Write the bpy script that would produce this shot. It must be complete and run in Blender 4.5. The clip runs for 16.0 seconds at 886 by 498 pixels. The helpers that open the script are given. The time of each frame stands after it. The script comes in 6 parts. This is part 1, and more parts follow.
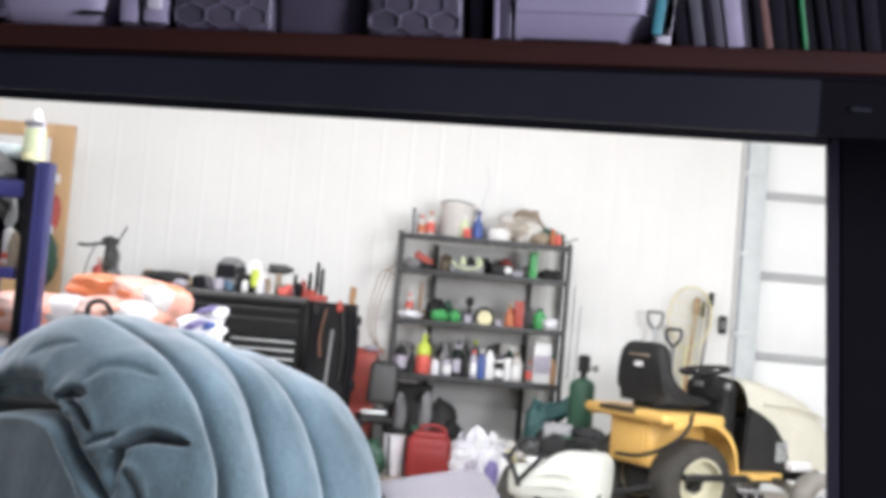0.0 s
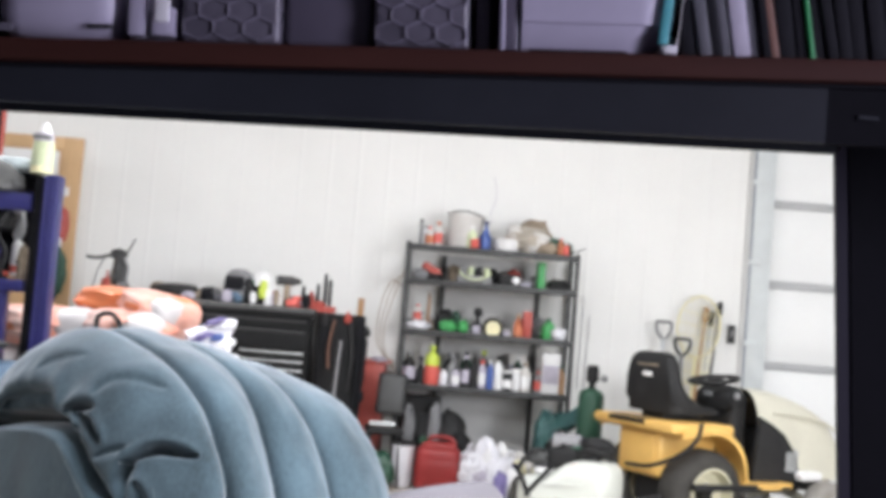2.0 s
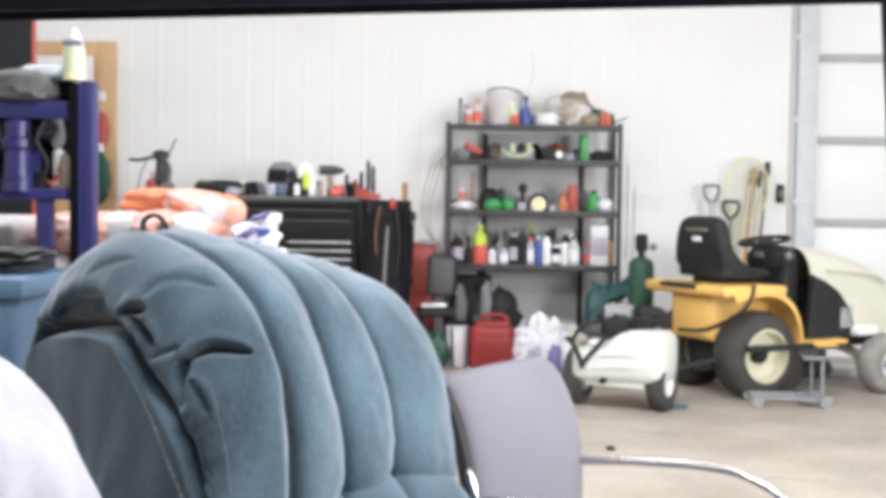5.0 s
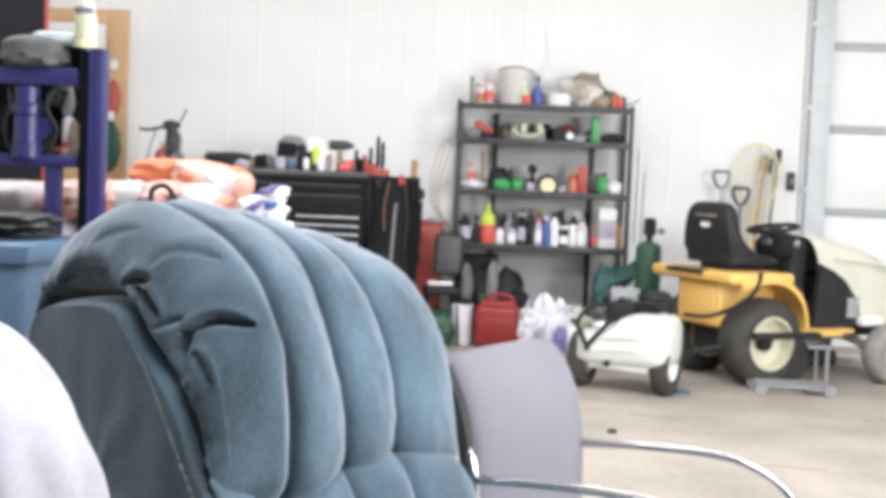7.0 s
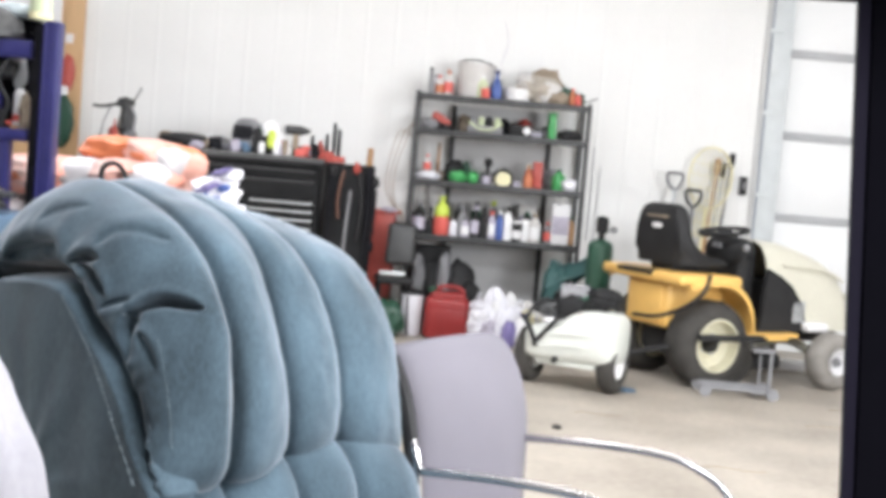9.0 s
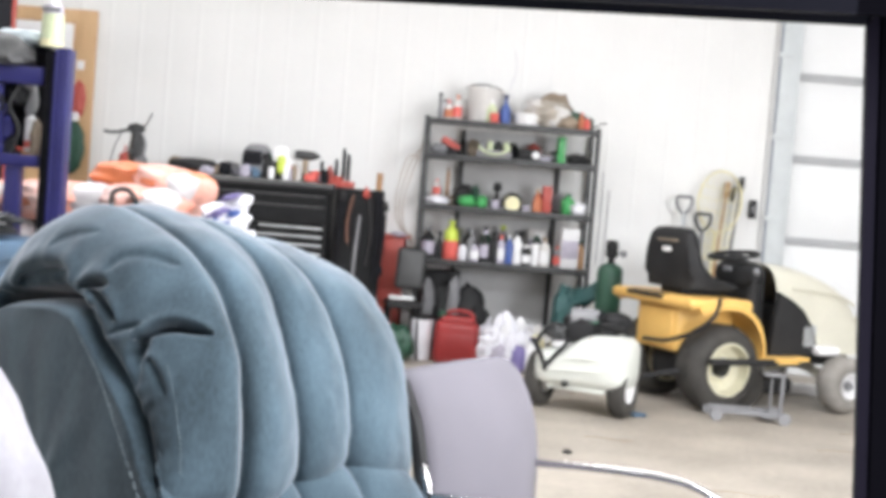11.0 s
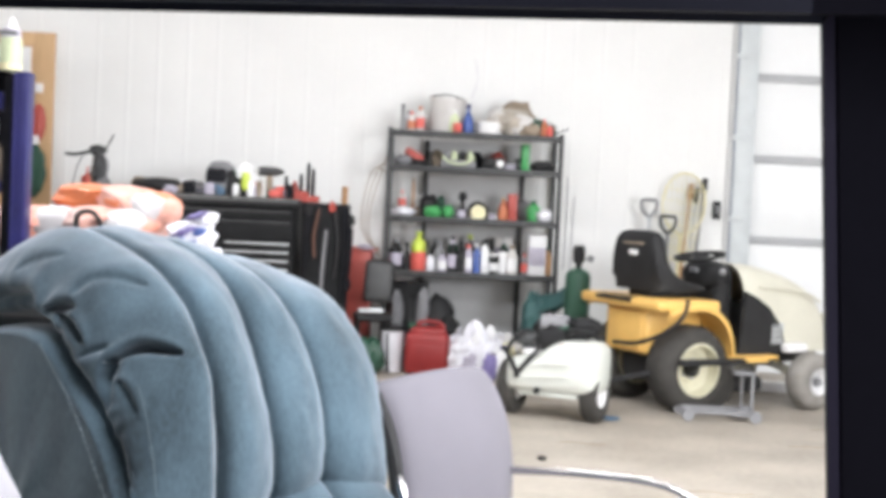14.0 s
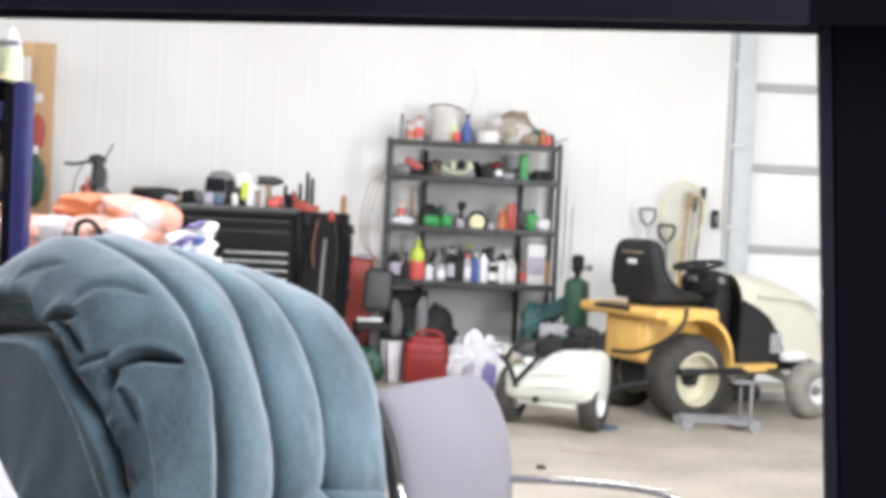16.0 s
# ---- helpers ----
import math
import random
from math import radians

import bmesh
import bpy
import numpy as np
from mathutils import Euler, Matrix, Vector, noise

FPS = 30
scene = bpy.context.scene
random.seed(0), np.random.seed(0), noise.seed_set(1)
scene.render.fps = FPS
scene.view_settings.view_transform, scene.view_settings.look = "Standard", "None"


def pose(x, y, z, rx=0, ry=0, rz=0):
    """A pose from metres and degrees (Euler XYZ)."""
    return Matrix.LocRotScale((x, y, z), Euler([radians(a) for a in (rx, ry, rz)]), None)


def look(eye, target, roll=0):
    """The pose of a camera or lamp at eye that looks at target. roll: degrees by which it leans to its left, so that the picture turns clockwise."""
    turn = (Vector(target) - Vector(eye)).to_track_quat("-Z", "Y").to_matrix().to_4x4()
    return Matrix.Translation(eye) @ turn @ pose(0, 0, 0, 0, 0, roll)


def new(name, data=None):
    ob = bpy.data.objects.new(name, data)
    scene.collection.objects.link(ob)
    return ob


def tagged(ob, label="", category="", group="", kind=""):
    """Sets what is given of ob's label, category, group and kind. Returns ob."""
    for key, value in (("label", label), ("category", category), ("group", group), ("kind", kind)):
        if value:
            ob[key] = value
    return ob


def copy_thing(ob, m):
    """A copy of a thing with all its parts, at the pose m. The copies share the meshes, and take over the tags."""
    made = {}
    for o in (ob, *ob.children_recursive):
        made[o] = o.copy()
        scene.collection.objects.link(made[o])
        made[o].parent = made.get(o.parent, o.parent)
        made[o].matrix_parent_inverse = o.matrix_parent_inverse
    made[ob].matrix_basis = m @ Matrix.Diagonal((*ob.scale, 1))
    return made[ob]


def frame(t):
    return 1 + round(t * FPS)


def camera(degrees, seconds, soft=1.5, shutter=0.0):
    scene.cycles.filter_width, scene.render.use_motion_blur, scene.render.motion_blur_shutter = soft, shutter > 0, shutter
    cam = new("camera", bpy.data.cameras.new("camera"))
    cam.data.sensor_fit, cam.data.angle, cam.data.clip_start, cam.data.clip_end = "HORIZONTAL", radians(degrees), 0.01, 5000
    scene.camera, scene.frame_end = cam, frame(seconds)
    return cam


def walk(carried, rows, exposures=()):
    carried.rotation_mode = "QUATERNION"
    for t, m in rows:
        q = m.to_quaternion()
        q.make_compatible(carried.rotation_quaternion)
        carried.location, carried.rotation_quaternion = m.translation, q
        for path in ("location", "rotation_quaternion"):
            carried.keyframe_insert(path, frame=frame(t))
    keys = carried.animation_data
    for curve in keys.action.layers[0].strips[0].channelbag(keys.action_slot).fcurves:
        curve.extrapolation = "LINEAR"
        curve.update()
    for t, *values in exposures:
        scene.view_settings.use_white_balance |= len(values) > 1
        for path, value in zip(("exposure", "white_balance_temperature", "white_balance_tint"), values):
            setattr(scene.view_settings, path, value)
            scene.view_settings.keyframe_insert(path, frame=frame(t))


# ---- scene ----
cam = camera(40.5, 16.0, soft=4.9)


def view(x, y, z, yaw, pitch, lean):
    """Camera pose: place, heading, tilt and lean in degrees."""
    return pose(x, y, z, 0, 0, yaw) @ pose(0, 0, 0, 90 + pitch) @ pose(0, 0, 0, 0, 0, lean)


walk(cam, [
    (0, view(-0.0106, -0.0383, 1.1940, -0.369, 2.943, 4.862)),
    (0.5, view(-0.0109, -0.0375, 1.1947, -0.342, 2.925, 4.730)),
    (1, view(-0.0106, -0.0383, 1.1940, -0.292, 3.125, 4.737)),
    (1.5, view(-0.0106, -0.0386, 1.1938, -0.187, 3.133, 4.780)),
    (2, view(-0.0104, -0.0383, 1.1941, 0.047, 3.420, 4.585)),
    (2.5, view(-0.0110, -0.0381, 1.1938, 0.096, 3.575, 4.637)),
    (3, view(-0.0106, -0.0381, 1.1944, -0.042, 3.542, 4.296)),
    (3.5, view(-0.0108, -0.0353, 1.1946, 0.273, 3.223, 4.023)),
    (4, view(-0.0107, -0.0341, 1.1964, 0.664, 2.025, 3.268)),
    (4.5, view(-0.0065, -0.0205, 1.1983, 1.413, -0.831, 1.412)),
    (5, view(-0.0037, -0.0105, 1.1998, 1.931, -2.403, 0.723)),
    (7.5, view(-0.0006, -0.0008, 1.2011, 1.772, -3.861, 3.079)),
    (8, view(-0.0021, 0.0018, 1.2069, 0.677, -4.322, 3.953)),
    (8.5, view(0.0015, 0.0058, 1.2016, 0.029, -3.933, 4.688)),
    (9, view(0.0015, 0.0067, 1.2014, 0.007, -3.767, 4.802)),
    (11.5, view(0.0018, 0.0065, 1.2018, 0.745, -2.539, 4.630)),
    (12, view(0.0046, 0.0154, 1.2026, 0.872, -3.145, 4.677)),
    (12.5, view(0.0036, 0.0137, 1.2021, 0.734, -3.053, 4.355)),
    (13, view(0.0012, 0.0059, 1.2008, 0.075, -1.986, 3.586)),
    (13.5, view(0.0005, 0.0054, 1.2011, -0.616, -2.067, 2.794)),
    (14, view(-0.0003, 0.0016, 1.2007, -0.976, -2.031, 2.644)),
    (14.5, view(-0.0020, -0.0056, 1.1996, -0.946, -1.804, 2.563)),
    (15, view(-0.0019, -0.0042, 1.2001, -0.940, -1.644, 2.487)),
    (15.5, view(-0.0023, -0.0052, 1.1993, -1.012, -1.571, 2.502)),
    (16, view(-0.0018, -0.0068, 1.1994, -1.014, -1.576, 2.601)),
], exposures=[(0.0, 0.0), (1.5, -0.11), (2.5, -0.16), (4.5, -0.12), (5.0, -0.02), (7.5, 0.03), (16.0, 0.02)])

# ---- light ----
world = bpy.data.worlds.new("world")
scene.world = world
world.use_nodes = True
world.node_tree.nodes["Background"].inputs[0].default_value = (0.5, 0.55, 0.65, 1)
world.node_tree.nodes["Background"].inputs[1].default_value = 0.6

OFFICE_POWER = 102.0


def area_lamp(name, m, sx, sy, power, colour):
    data = bpy.data.lights.new(name, "AREA")
    data.shape, data.size, data.size_y = "RECTANGLE", sx, sy
    data.energy, data.color = power, colour
    ob = new(name, data)
    ob.matrix_basis = m
    return ob


# ceiling strip lights: place and power
STRIPS = ((0.7, 1.75, 150), (3.5, 1.75, 76), (-2.8, 5.2, 134), (0.3, 5.2, 78), (3.2, 5.2, 8))
for lx, ly, power in STRIPS:
    area_lamp("tube_lamp", pose(lx, ly, 3.80), 2.3, 0.4, power, (0.945, 0.958, 1.0))
# added fill lamp before an unseen south opening east of the office, lighting recliner fronts
area_lamp("south_fill_light", look((3.85, 1.06, 1.65), (-1.6, 4.2, 0.9)), 2.2, 1.5, 345, (0.945, 0.96, 1.0))
# added lamp for the things on the shelf; no office window is seen
area_lamp("office_fill_light", look((2.15, -0.35, 1.45), (0.2, 0.9, 1.38)), 1.1, 1.2, OFFICE_POWER, (0.80, 0.77, 1.0))


# ---- materials ----
def mat(name, colour, rough=0.6, metal=0.0, vary=0.12, scale=6.0, bump=0.1, fine=60.0, sheen=0.0, stretch=(1, 1, 1), stain=None, spread=0.25, spec=0.5):
    m = bpy.data.materials.new(name)
    m.use_nodes = True
    nt = m.node_tree
    b = nt.nodes["Principled BSDF"]
    tc = nt.nodes.new("ShaderNodeTexCoord")
    mp = nt.nodes.new("ShaderNodeMapping")
    mp.inputs["Scale"].default_value = stretch
    nt.links.new(tc.outputs["Object"], mp.inputs["Vector"])
    n1 = nt.nodes.new("ShaderNodeTexNoise")
    n1.inputs["Scale"].default_value, n1.inputs["Detail"].default_value = scale, 5
    n2 = nt.nodes.new("ShaderNodeTexNoise")
    n2.inputs["Scale"].default_value, n2.inputs["Detail"].default_value = fine, 3
    for n in (n1, n2):
        nt.links.new(mp.outputs[0], n.inputs["Vector"])
    add = nt.nodes.new("ShaderNodeMath")
    add.operation = "MULTIPLY_ADD"
    nt.links.new(n2.outputs[0], add.inputs[0])
    add.inputs[1].default_value = 0.4
    nt.links.new(n1.outputs[0], add.inputs[2])
    ramp = nt.nodes.new("ShaderNodeValToRGB")
    lo = tuple(c * (1 - vary) for c in colour) if stain is None else stain
    hi = tuple(min(1, c * (1 + vary)) for c in colour)
    ramp.color_ramp.elements[0].position, ramp.color_ramp.elements[1].position = 0.7 - spread, 0.7 + spread
    ramp.color_ramp.elements[0].color, ramp.color_ramp.elements[1].color = (*lo, 1), (*hi, 1)
    nt.links.new(add.outputs[0], ramp.inputs[0])
    nt.links.new(ramp.outputs[0], b.inputs["Base Color"])
    mr = nt.nodes.new("ShaderNodeMapRange")
    mr.inputs[3].default_value, mr.inputs[4].default_value = max(0.03, rough - 0.1), min(1, rough + 0.1)
    nt.links.new(n1.outputs[0], mr.inputs[0])
    nt.links.new(mr.outputs[0], b.inputs["Roughness"])
    b.inputs["Metallic"].default_value = metal
    b.inputs["Specular IOR Level"].default_value = spec
    if sheen:
        b.inputs["Sheen Weight"].default_value = sheen
        b.inputs["Sheen Roughness"].default_value = 0.42
        b.inputs["Sheen Tint"].default_value = (0.88, 0.915, 1.0, 1)
    if bump:
        bp = nt.nodes.new("ShaderNodeBump")
        bp.inputs["Strength"].default_value, bp.inputs["Distance"].default_value = bump, 0.004
        nt.links.new(add.outputs[0], bp.inputs["Height"])
        nt.links.new(bp.outputs[0], b.inputs["Normal"])
    return m


M = dict(
    wall=mat("painted_steel_liner", (0.80, 0.80, 0.785), 0.5, 0, 0.04, 1.2, 0.03),
    door=mat("door_panel_white", (0.84, 0.85, 0.85), 0.45, 0, 0.04, 1.5, 0.05),
    doorgrey=mat("door_joint_grey", (0.42, 0.43, 0.44), 0.5, 0, 0.1, 4),
    track=mat("zinc_track", (0.60, 0.635, 0.645), 0.5, 0, 0.08, 9),
    jamb=mat("painted_jamb", (0.55, 0.55, 0.54), 0.5, 0, 0.08, 6),
    galv=mat("galvanised_steel", (0.50, 0.52, 0.53), 0.42, 0.5, 0.15, 14),
    floor=mat("worn_concrete", (0.435, 0.394, 0.334), 0.6, 0, 0.12, 1.6, 0.12, 26, stain=(0.268, 0.238, 0.200)),
    ceil=mat("ceiling_white", (0.8, 0.8, 0.8), 0.7),
    # also blackens the shelf underside, where only shade falls
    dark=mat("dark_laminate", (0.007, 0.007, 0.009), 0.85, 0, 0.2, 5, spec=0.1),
    bezel=mat("satin_charcoal", (0.019, 0.0215, 0.0265), 0.6, 0, 0.15, 8, 0.02, spec=0.2),
    bezel2=mat("violet_charcoal", (0.018, 0.016, 0.026), 0.6, 0, 0.1, 8, 0.02, spec=0.2),
    office=mat("office_wall", (0.25, 0.24, 0.26), 0.8),
    cherry=mat("cherry_veneer", (0.045, 0.0145, 0.010), 0.7, 0, 0.3, 9, 0.05, 70, stretch=(0.12, 1, 1), spec=0.2),
    velour=mat("teal_velour", (0.065, 0.099, 0.124), 0.9, 0, 0.55, 6, 0.35, 150, sheen=0.62, stretch=(1, 1, 0.35), spread=0.26, spec=0.15),
    seamlight=mat("worn_pale_seam", (0.15, 0.19, 0.215), 0.9, 0, 0.4, 30),
    lilac=mat("lilac_grey_fabric", (0.162, 0.154, 0.178), 0.85, 0, 0.06, 5, 0.25, 220),
    chrome=mat("chrome_tube", (0.58, 0.57, 0.58), 0.13, 1.0, 0.03, 5, 0),
    black=mat("black_plastic", (0.024, 0.024, 0.025), 0.55, 0, 0.25, 8, spec=0.2),
    blacksteel=mat("black_powder_coat", (0.015, 0.015, 0.016), 0.6, 0, 0.25, 9, spec=0.1),
    shelfsteel=mat("dark_grey_steel", (0.038, 0.039, 0.040), 0.5, 0, 0.25, 9),
    backing=mat("grey_hardboard", (0.60, 0.60, 0.595), 0.7, 0, 0.12, 4),
    rubber=mat("tyre_rubber", (0.046, 0.043, 0.039), 0.85, 0, 0.3, 9, 0.3),
    # front tyre rubber lightened to paint in the haze over it
    rubberhaze=mat("hazed_tyre_rubber", (0.26, 0.245, 0.225), 0.85, 0, 0.25, 9, 0.2),
    yellow=mat("tractor_yellow", (0.78, 0.48, 0.14), 0.36, 0, 0.10, 5, 0.04),
    cream=mat("cream_paint", (0.62, 0.602, 0.505), 0.38, 0, 0.08, 4, 0.03),
    creamrim=mat("cream_rim", (0.66, 0.63, 0.47), 0.45, 0, 0.15, 8),
    tank=mat("milky_polythene", (0.63, 0.65, 0.605), 0.4, 0, 0.05, 4, 0.03),
    red=mat("red_plastic", (0.288, 0.025, 0.025), 0.42, 0, 0.15, 7),
    redpaint=mat("faded_red_paint", (0.408, 0.070, 0.054), 0.5, 0, 0.15, 4),
    white=mat("white_plastic", (0.80, 0.795, 0.80), 0.45, 0, 0.06, 7),
    sackpaper=mat("grey_white_woven_sack", (0.33, 0.325, 0.352), 0.6, 0, 0.14, 7, 0.5, 60),
    bagwhite=mat("white_bag_print", (0.49, 0.47, 0.475), 0.38, 0, 0.12, 6, 0.3, 30),
    film=mat("white_film_bag", (0.74, 0.735, 0.78), 0.32, 0, 0.10, 9, 0.4, 30),
    orange=mat("orange_film", (0.66, 0.205, 0.085), 0.42, 0, 0.15, 6, 0.3, 30),
    salmon=mat("salmon_film", (0.62, 0.225, 0.145), 0.42, 0, 0.22, 7, 0.3, 30, stain=(0.60, 0.44, 0.40)),
    blue=mat("blue_enamel", (0.021, 0.021, 0.105), 0.38, 0, 0.2, 6),
    blue2=mat("sky_blue_plastic", (0.085, 0.15, 0.23), 0.5, 0, 0.15, 6),
    bluebright=mat("bright_blue_plastic", (0.06, 0.11, 0.34), 0.4),
    violet=mat("violet_print", (0.179, 0.149, 0.341), 0.5),
    green=mat("dark_green_enamel", (0.024, 0.080, 0.050), 0.4, 0, 0.15, 6),
    teal=mat("teal_tarpaulin", (0.026, 0.090, 0.088), 0.55, 0, 0.2, 7, 0.3),
    lime=mat("bright_green_plastic", (0.06, 0.33, 0.10), 0.4),
    neon=mat("fluorescent_yellow", (0.55, 0.66, 0.09), 0.45),
    coral=mat("coral_red", (0.690, 0.127, 0.103), 0.45),
    orange2=mat("orange_plastic", (0.52, 0.17, 0.08), 0.45),
    paleg=mat("pale_green_liquid", (0.58, 0.64, 0.42), 0.3, 0, 0.1, 8),
    tan=mat("tan_pine", (0.60, 0.39, 0.21), 0.55, 0, 0.14, 6, 0.05, 60, stretch=(1, 1, 0.12)),
    wood=mat("wooden_handle", (0.40, 0.22, 0.10), 0.55, 0, 0.2, 6, 0.05, 60, stretch=(1, 1, 0.1)),
    paper=mat("white_paper", (0.80, 0.795, 0.80), 0.7, 0, 0.03, 6),
    grey=mat("mid_grey", (0.22, 0.22, 0.23), 0.6, 0, 0.2, 7),
    brown=mat("brown_canvas", (0.30, 0.24, 0.18), 0.8, 0, 0.3, 7, 0.3),
    translucent=mat("cloudy_plastic", (0.62, 0.60, 0.58), 0.35, 0, 0.12, 7),
    palesheet=mat("pale_blue_sheet", (0.42, 0.48, 0.50), 0.6, 0, 0.2, 9, 0.3),
    topmat=mat("worn_grey_mat", (0.085, 0.085, 0.085), 0.7, 0, 0.3, 7, 0.2),
    palecanvas=mat("pale_canvas", (0.44, 0.395, 0.335), 0.8, 0, 0.35, 9, 0.4),
    net=mat("yellow_netting", (0.76, 0.71, 0.46), 0.7, 0, 0.15, 9),
    caselilac=mat("lilac_white_plastic", (0.43, 0.405, 0.50), 0.45, 0, 0.06, 12, 0.05),
    caseclear=mat("smoky_clear_plastic", (0.125, 0.117, 0.145), 0.3, 0, 0.35, 18, 0.1),
    casegrey=mat("violet_grey_plastic", (0.095, 0.085, 0.115), 0.45, 0, 0.12, 12, 0.05),
    ribclear=mat("clear_rib", (0.17, 0.158, 0.20), 0.35, 0, 0.2, 30),
    tealprint=mat("teal_print", (0.10, 0.42, 0.45), 0.5),
    spinegrey=mat("grey_paper_spine", (0.10, 0.10, 0.115), 0.6, 0, 0.2, 30),
    spinedark=mat("dark_paper_spine", (0.013, 0.013, 0.016), 0.7, 0, 0.3, 30, spec=0.12),
    spinelight=mat("light_paper_spine", (0.45, 0.42, 0.50), 0.6, 0, 0.15, 30),
    spinebrown=mat("brown_paper_spine", (0.20, 0.10, 0.07), 0.6, 0, 0.2, 30),
    spinegreen=mat("green_paper_spine", (0.03, 0.30, 0.09), 0.5, 0, 0.15, 30),
)


# ---- mesh helpers ----
def box(bm, x0, y0, z0, x1, y1, z1, bevel=0.0, m=None, seg=2):
    r = bmesh.ops.create_cube(bm, size=1.0)
    t = Matrix.Translation(((x0 + x1) / 2, (y0 + y1) / 2, (z0 + z1) / 2)) @ Matrix.Diagonal((x1 - x0, y1 - y0, z1 - z0, 1))
    bmesh.ops.transform(bm, matrix=t, verts=r["verts"])
    vs = r["verts"]
    if bevel:
        es = list({e for v in vs for e in v.link_edges})
        r2 = bmesh.ops.bevel(bm, geom=es, offset=bevel, segments=seg, affect="EDGES", profile=0.5)
        vs = list({v for f in r2["faces"] for v in f.verts} | {v for v in vs if v.is_valid})
    if m is not None:
        bmesh.ops.transform(bm, matrix=m, verts=vs)
    return bm


def lathe(bm, prof, seg=20, m=None, caps=True):
    """prof: (radius, height) pairs from bottom to top round the local z axis."""
    rings = []
    for r, z in prof:
        rings.append([bm.verts.new((max(r, 1e-4) * math.cos(2 * math.pi * k / seg), max(r, 1e-4) * math.sin(2 * math.pi * k / seg), z)) for k in range(seg)])
    for a, b in zip(rings, rings[1:]):
        for k in range(seg):
            bm.faces.new((a[k], a[(k + 1) % seg], b[(k + 1) % seg], b[k]))
    if caps:
        bm.faces.new(list(reversed(rings[0])))
        bm.faces.new(rings[-1])
    if m is not None:
        bmesh.ops.transform(bm, matrix=m, verts=[v for r in rings for v in r])
    return bm


def tube(bm, pts, r, seg=8, taper=1.0):
    """A round bar through the points, smoothed by Catmull-Rom."""
    P = [Vector(p) for p in pts]
    line = []
    for i in range(len(P) - 1):
        a, b, c, d = P[max(i - 1, 0)], P[i], P[i + 1], P[min(i + 2, len(P) - 1)]
        steps = 1 if len(P) == 2 else 5
        for k in range(steps):
            t = k / steps
            line.append(0.5 * ((2 * b) + (c - a) * t + (2 * a - 5 * b + 4 * c - d) * t * t + (3 * b - a - 3 * c + d) * t ** 3))
    line.append(P[-1])
    rings = []
    up = Vector((0.3, 0.5, 0.81))
    for i, p in enumerate(line):
        t = (line[min(i + 1, len(line) - 1)] - line[max(i - 1, 0)]).normalized()
        side = t.cross(up)
        side = side.normalized() if side.length > 1e-3 else Vector((1, 0, 0))
        up2 = side.cross(t)
        rr = r * (1 + (taper - 1) * i / max(1, len(line) - 1))
        rings.append([bm.verts.new(p + rr * (math.cos(2 * math.pi * k / seg) * side + math.sin(2 * math.pi * k / seg) * up2)) for k in range(seg)])
    for a, b in zip(rings, rings[1:]):
        for k in range(seg):
            bm.faces.new((a[k], a[(k + 1) % seg], b[(k + 1) % seg], b[k]))
    bm.faces.new(list(reversed(rings[0])))
    bm.faces.new(rings[-1])
    return bm


def blob(bm, c, r, amp=0.15, freq=3.0, seed=0, power=2.0, floor_z=None, sub=4, m=None):
    """A soft lump (sack, bag, cloth): superellipsoid with folds."""
    s = bmesh.ops.create_icosphere(bm, subdivisions=sub, radius=1.0)
    c = Vector(c)
    for v in s["verts"]:
        d = v.co.normalized()
        k = 1 / (sum(abs(x) ** power for x in d)) ** (1 / power)
        q = d * k
        n = noise.fractal(q * freq + Vector((seed * 7.3, seed * 3.1, 0)), 0.9, 2.1, 3)
        q = q * (1 + amp * n)
        v.co = Vector((q.x * r[0], q.y * r[1], q.z * r[2])) + c
        if floor_z is not None and v.co.z < floor_z:
            v.co.z = floor_z + 0.02 * (v.co.z - floor_z)
    if m is not None:
        bmesh.ops.transform(bm, matrix=m, verts=s["verts"])
    return bm


def grid(bm, pts, closed_u=False):
    """pts[i][j] -> quads."""
    V = [[bm.verts.new(p) for p in row] for row in pts]
    for a, b in zip(V, V[1:]):
        n = len(a)
        for j in range(n if closed_u else n - 1):
            bm.faces.new((a[j], a[(j + 1) % n], b[(j + 1) % n], b[j]))
    return V


def mesh_of(name, bm, material, smooth=35):
    bmesh.ops.recalc_face_normals(bm, faces=bm.faces)
    me = bpy.data.meshes.new(name)
    bm.to_mesh(me)
    bm.free()
    me.materials.append(M[material])
    if smooth:
        for p in me.polygons:
            p.use_smooth = True
        me.set_sharp_from_angle(angle=radians(smooth))
    return me


def part(name, bm, material, parent, label="", smooth=35, m=None):
    ob = new(name, mesh_of(name, bm, material, smooth))
    ob.parent = parent
    if m is not None:
        ob.matrix_basis = m
    if label:
        tagged(ob, label)
    return ob


def thing(name, label, category, m, group=""):
    ob = new(name)
    ob.empty_display_size = 0.05
    ob.matrix_basis = m
    return tagged(ob, label, category, group)


def solo(name, bm, material, label, category, m=None, group="", kind="", smooth=35):
    ob = new(name, mesh_of(name, bm, material, smooth))
    if m is not None:
        ob.matrix_basis = m
    return tagged(ob, label, category, group, kind)


def B():
    return bmesh.new()


# ---- workshop shell ----
WALL_Y = 9.36
DOOR_X0 = 2.48
solo("floor", box(B(), -5.2, 1.0, -0.12, 5.4, 9.6, 0.0), "floor", "worn tan concrete workshop floor with hairline cracks", "floor", kind="structure", smooth=0)


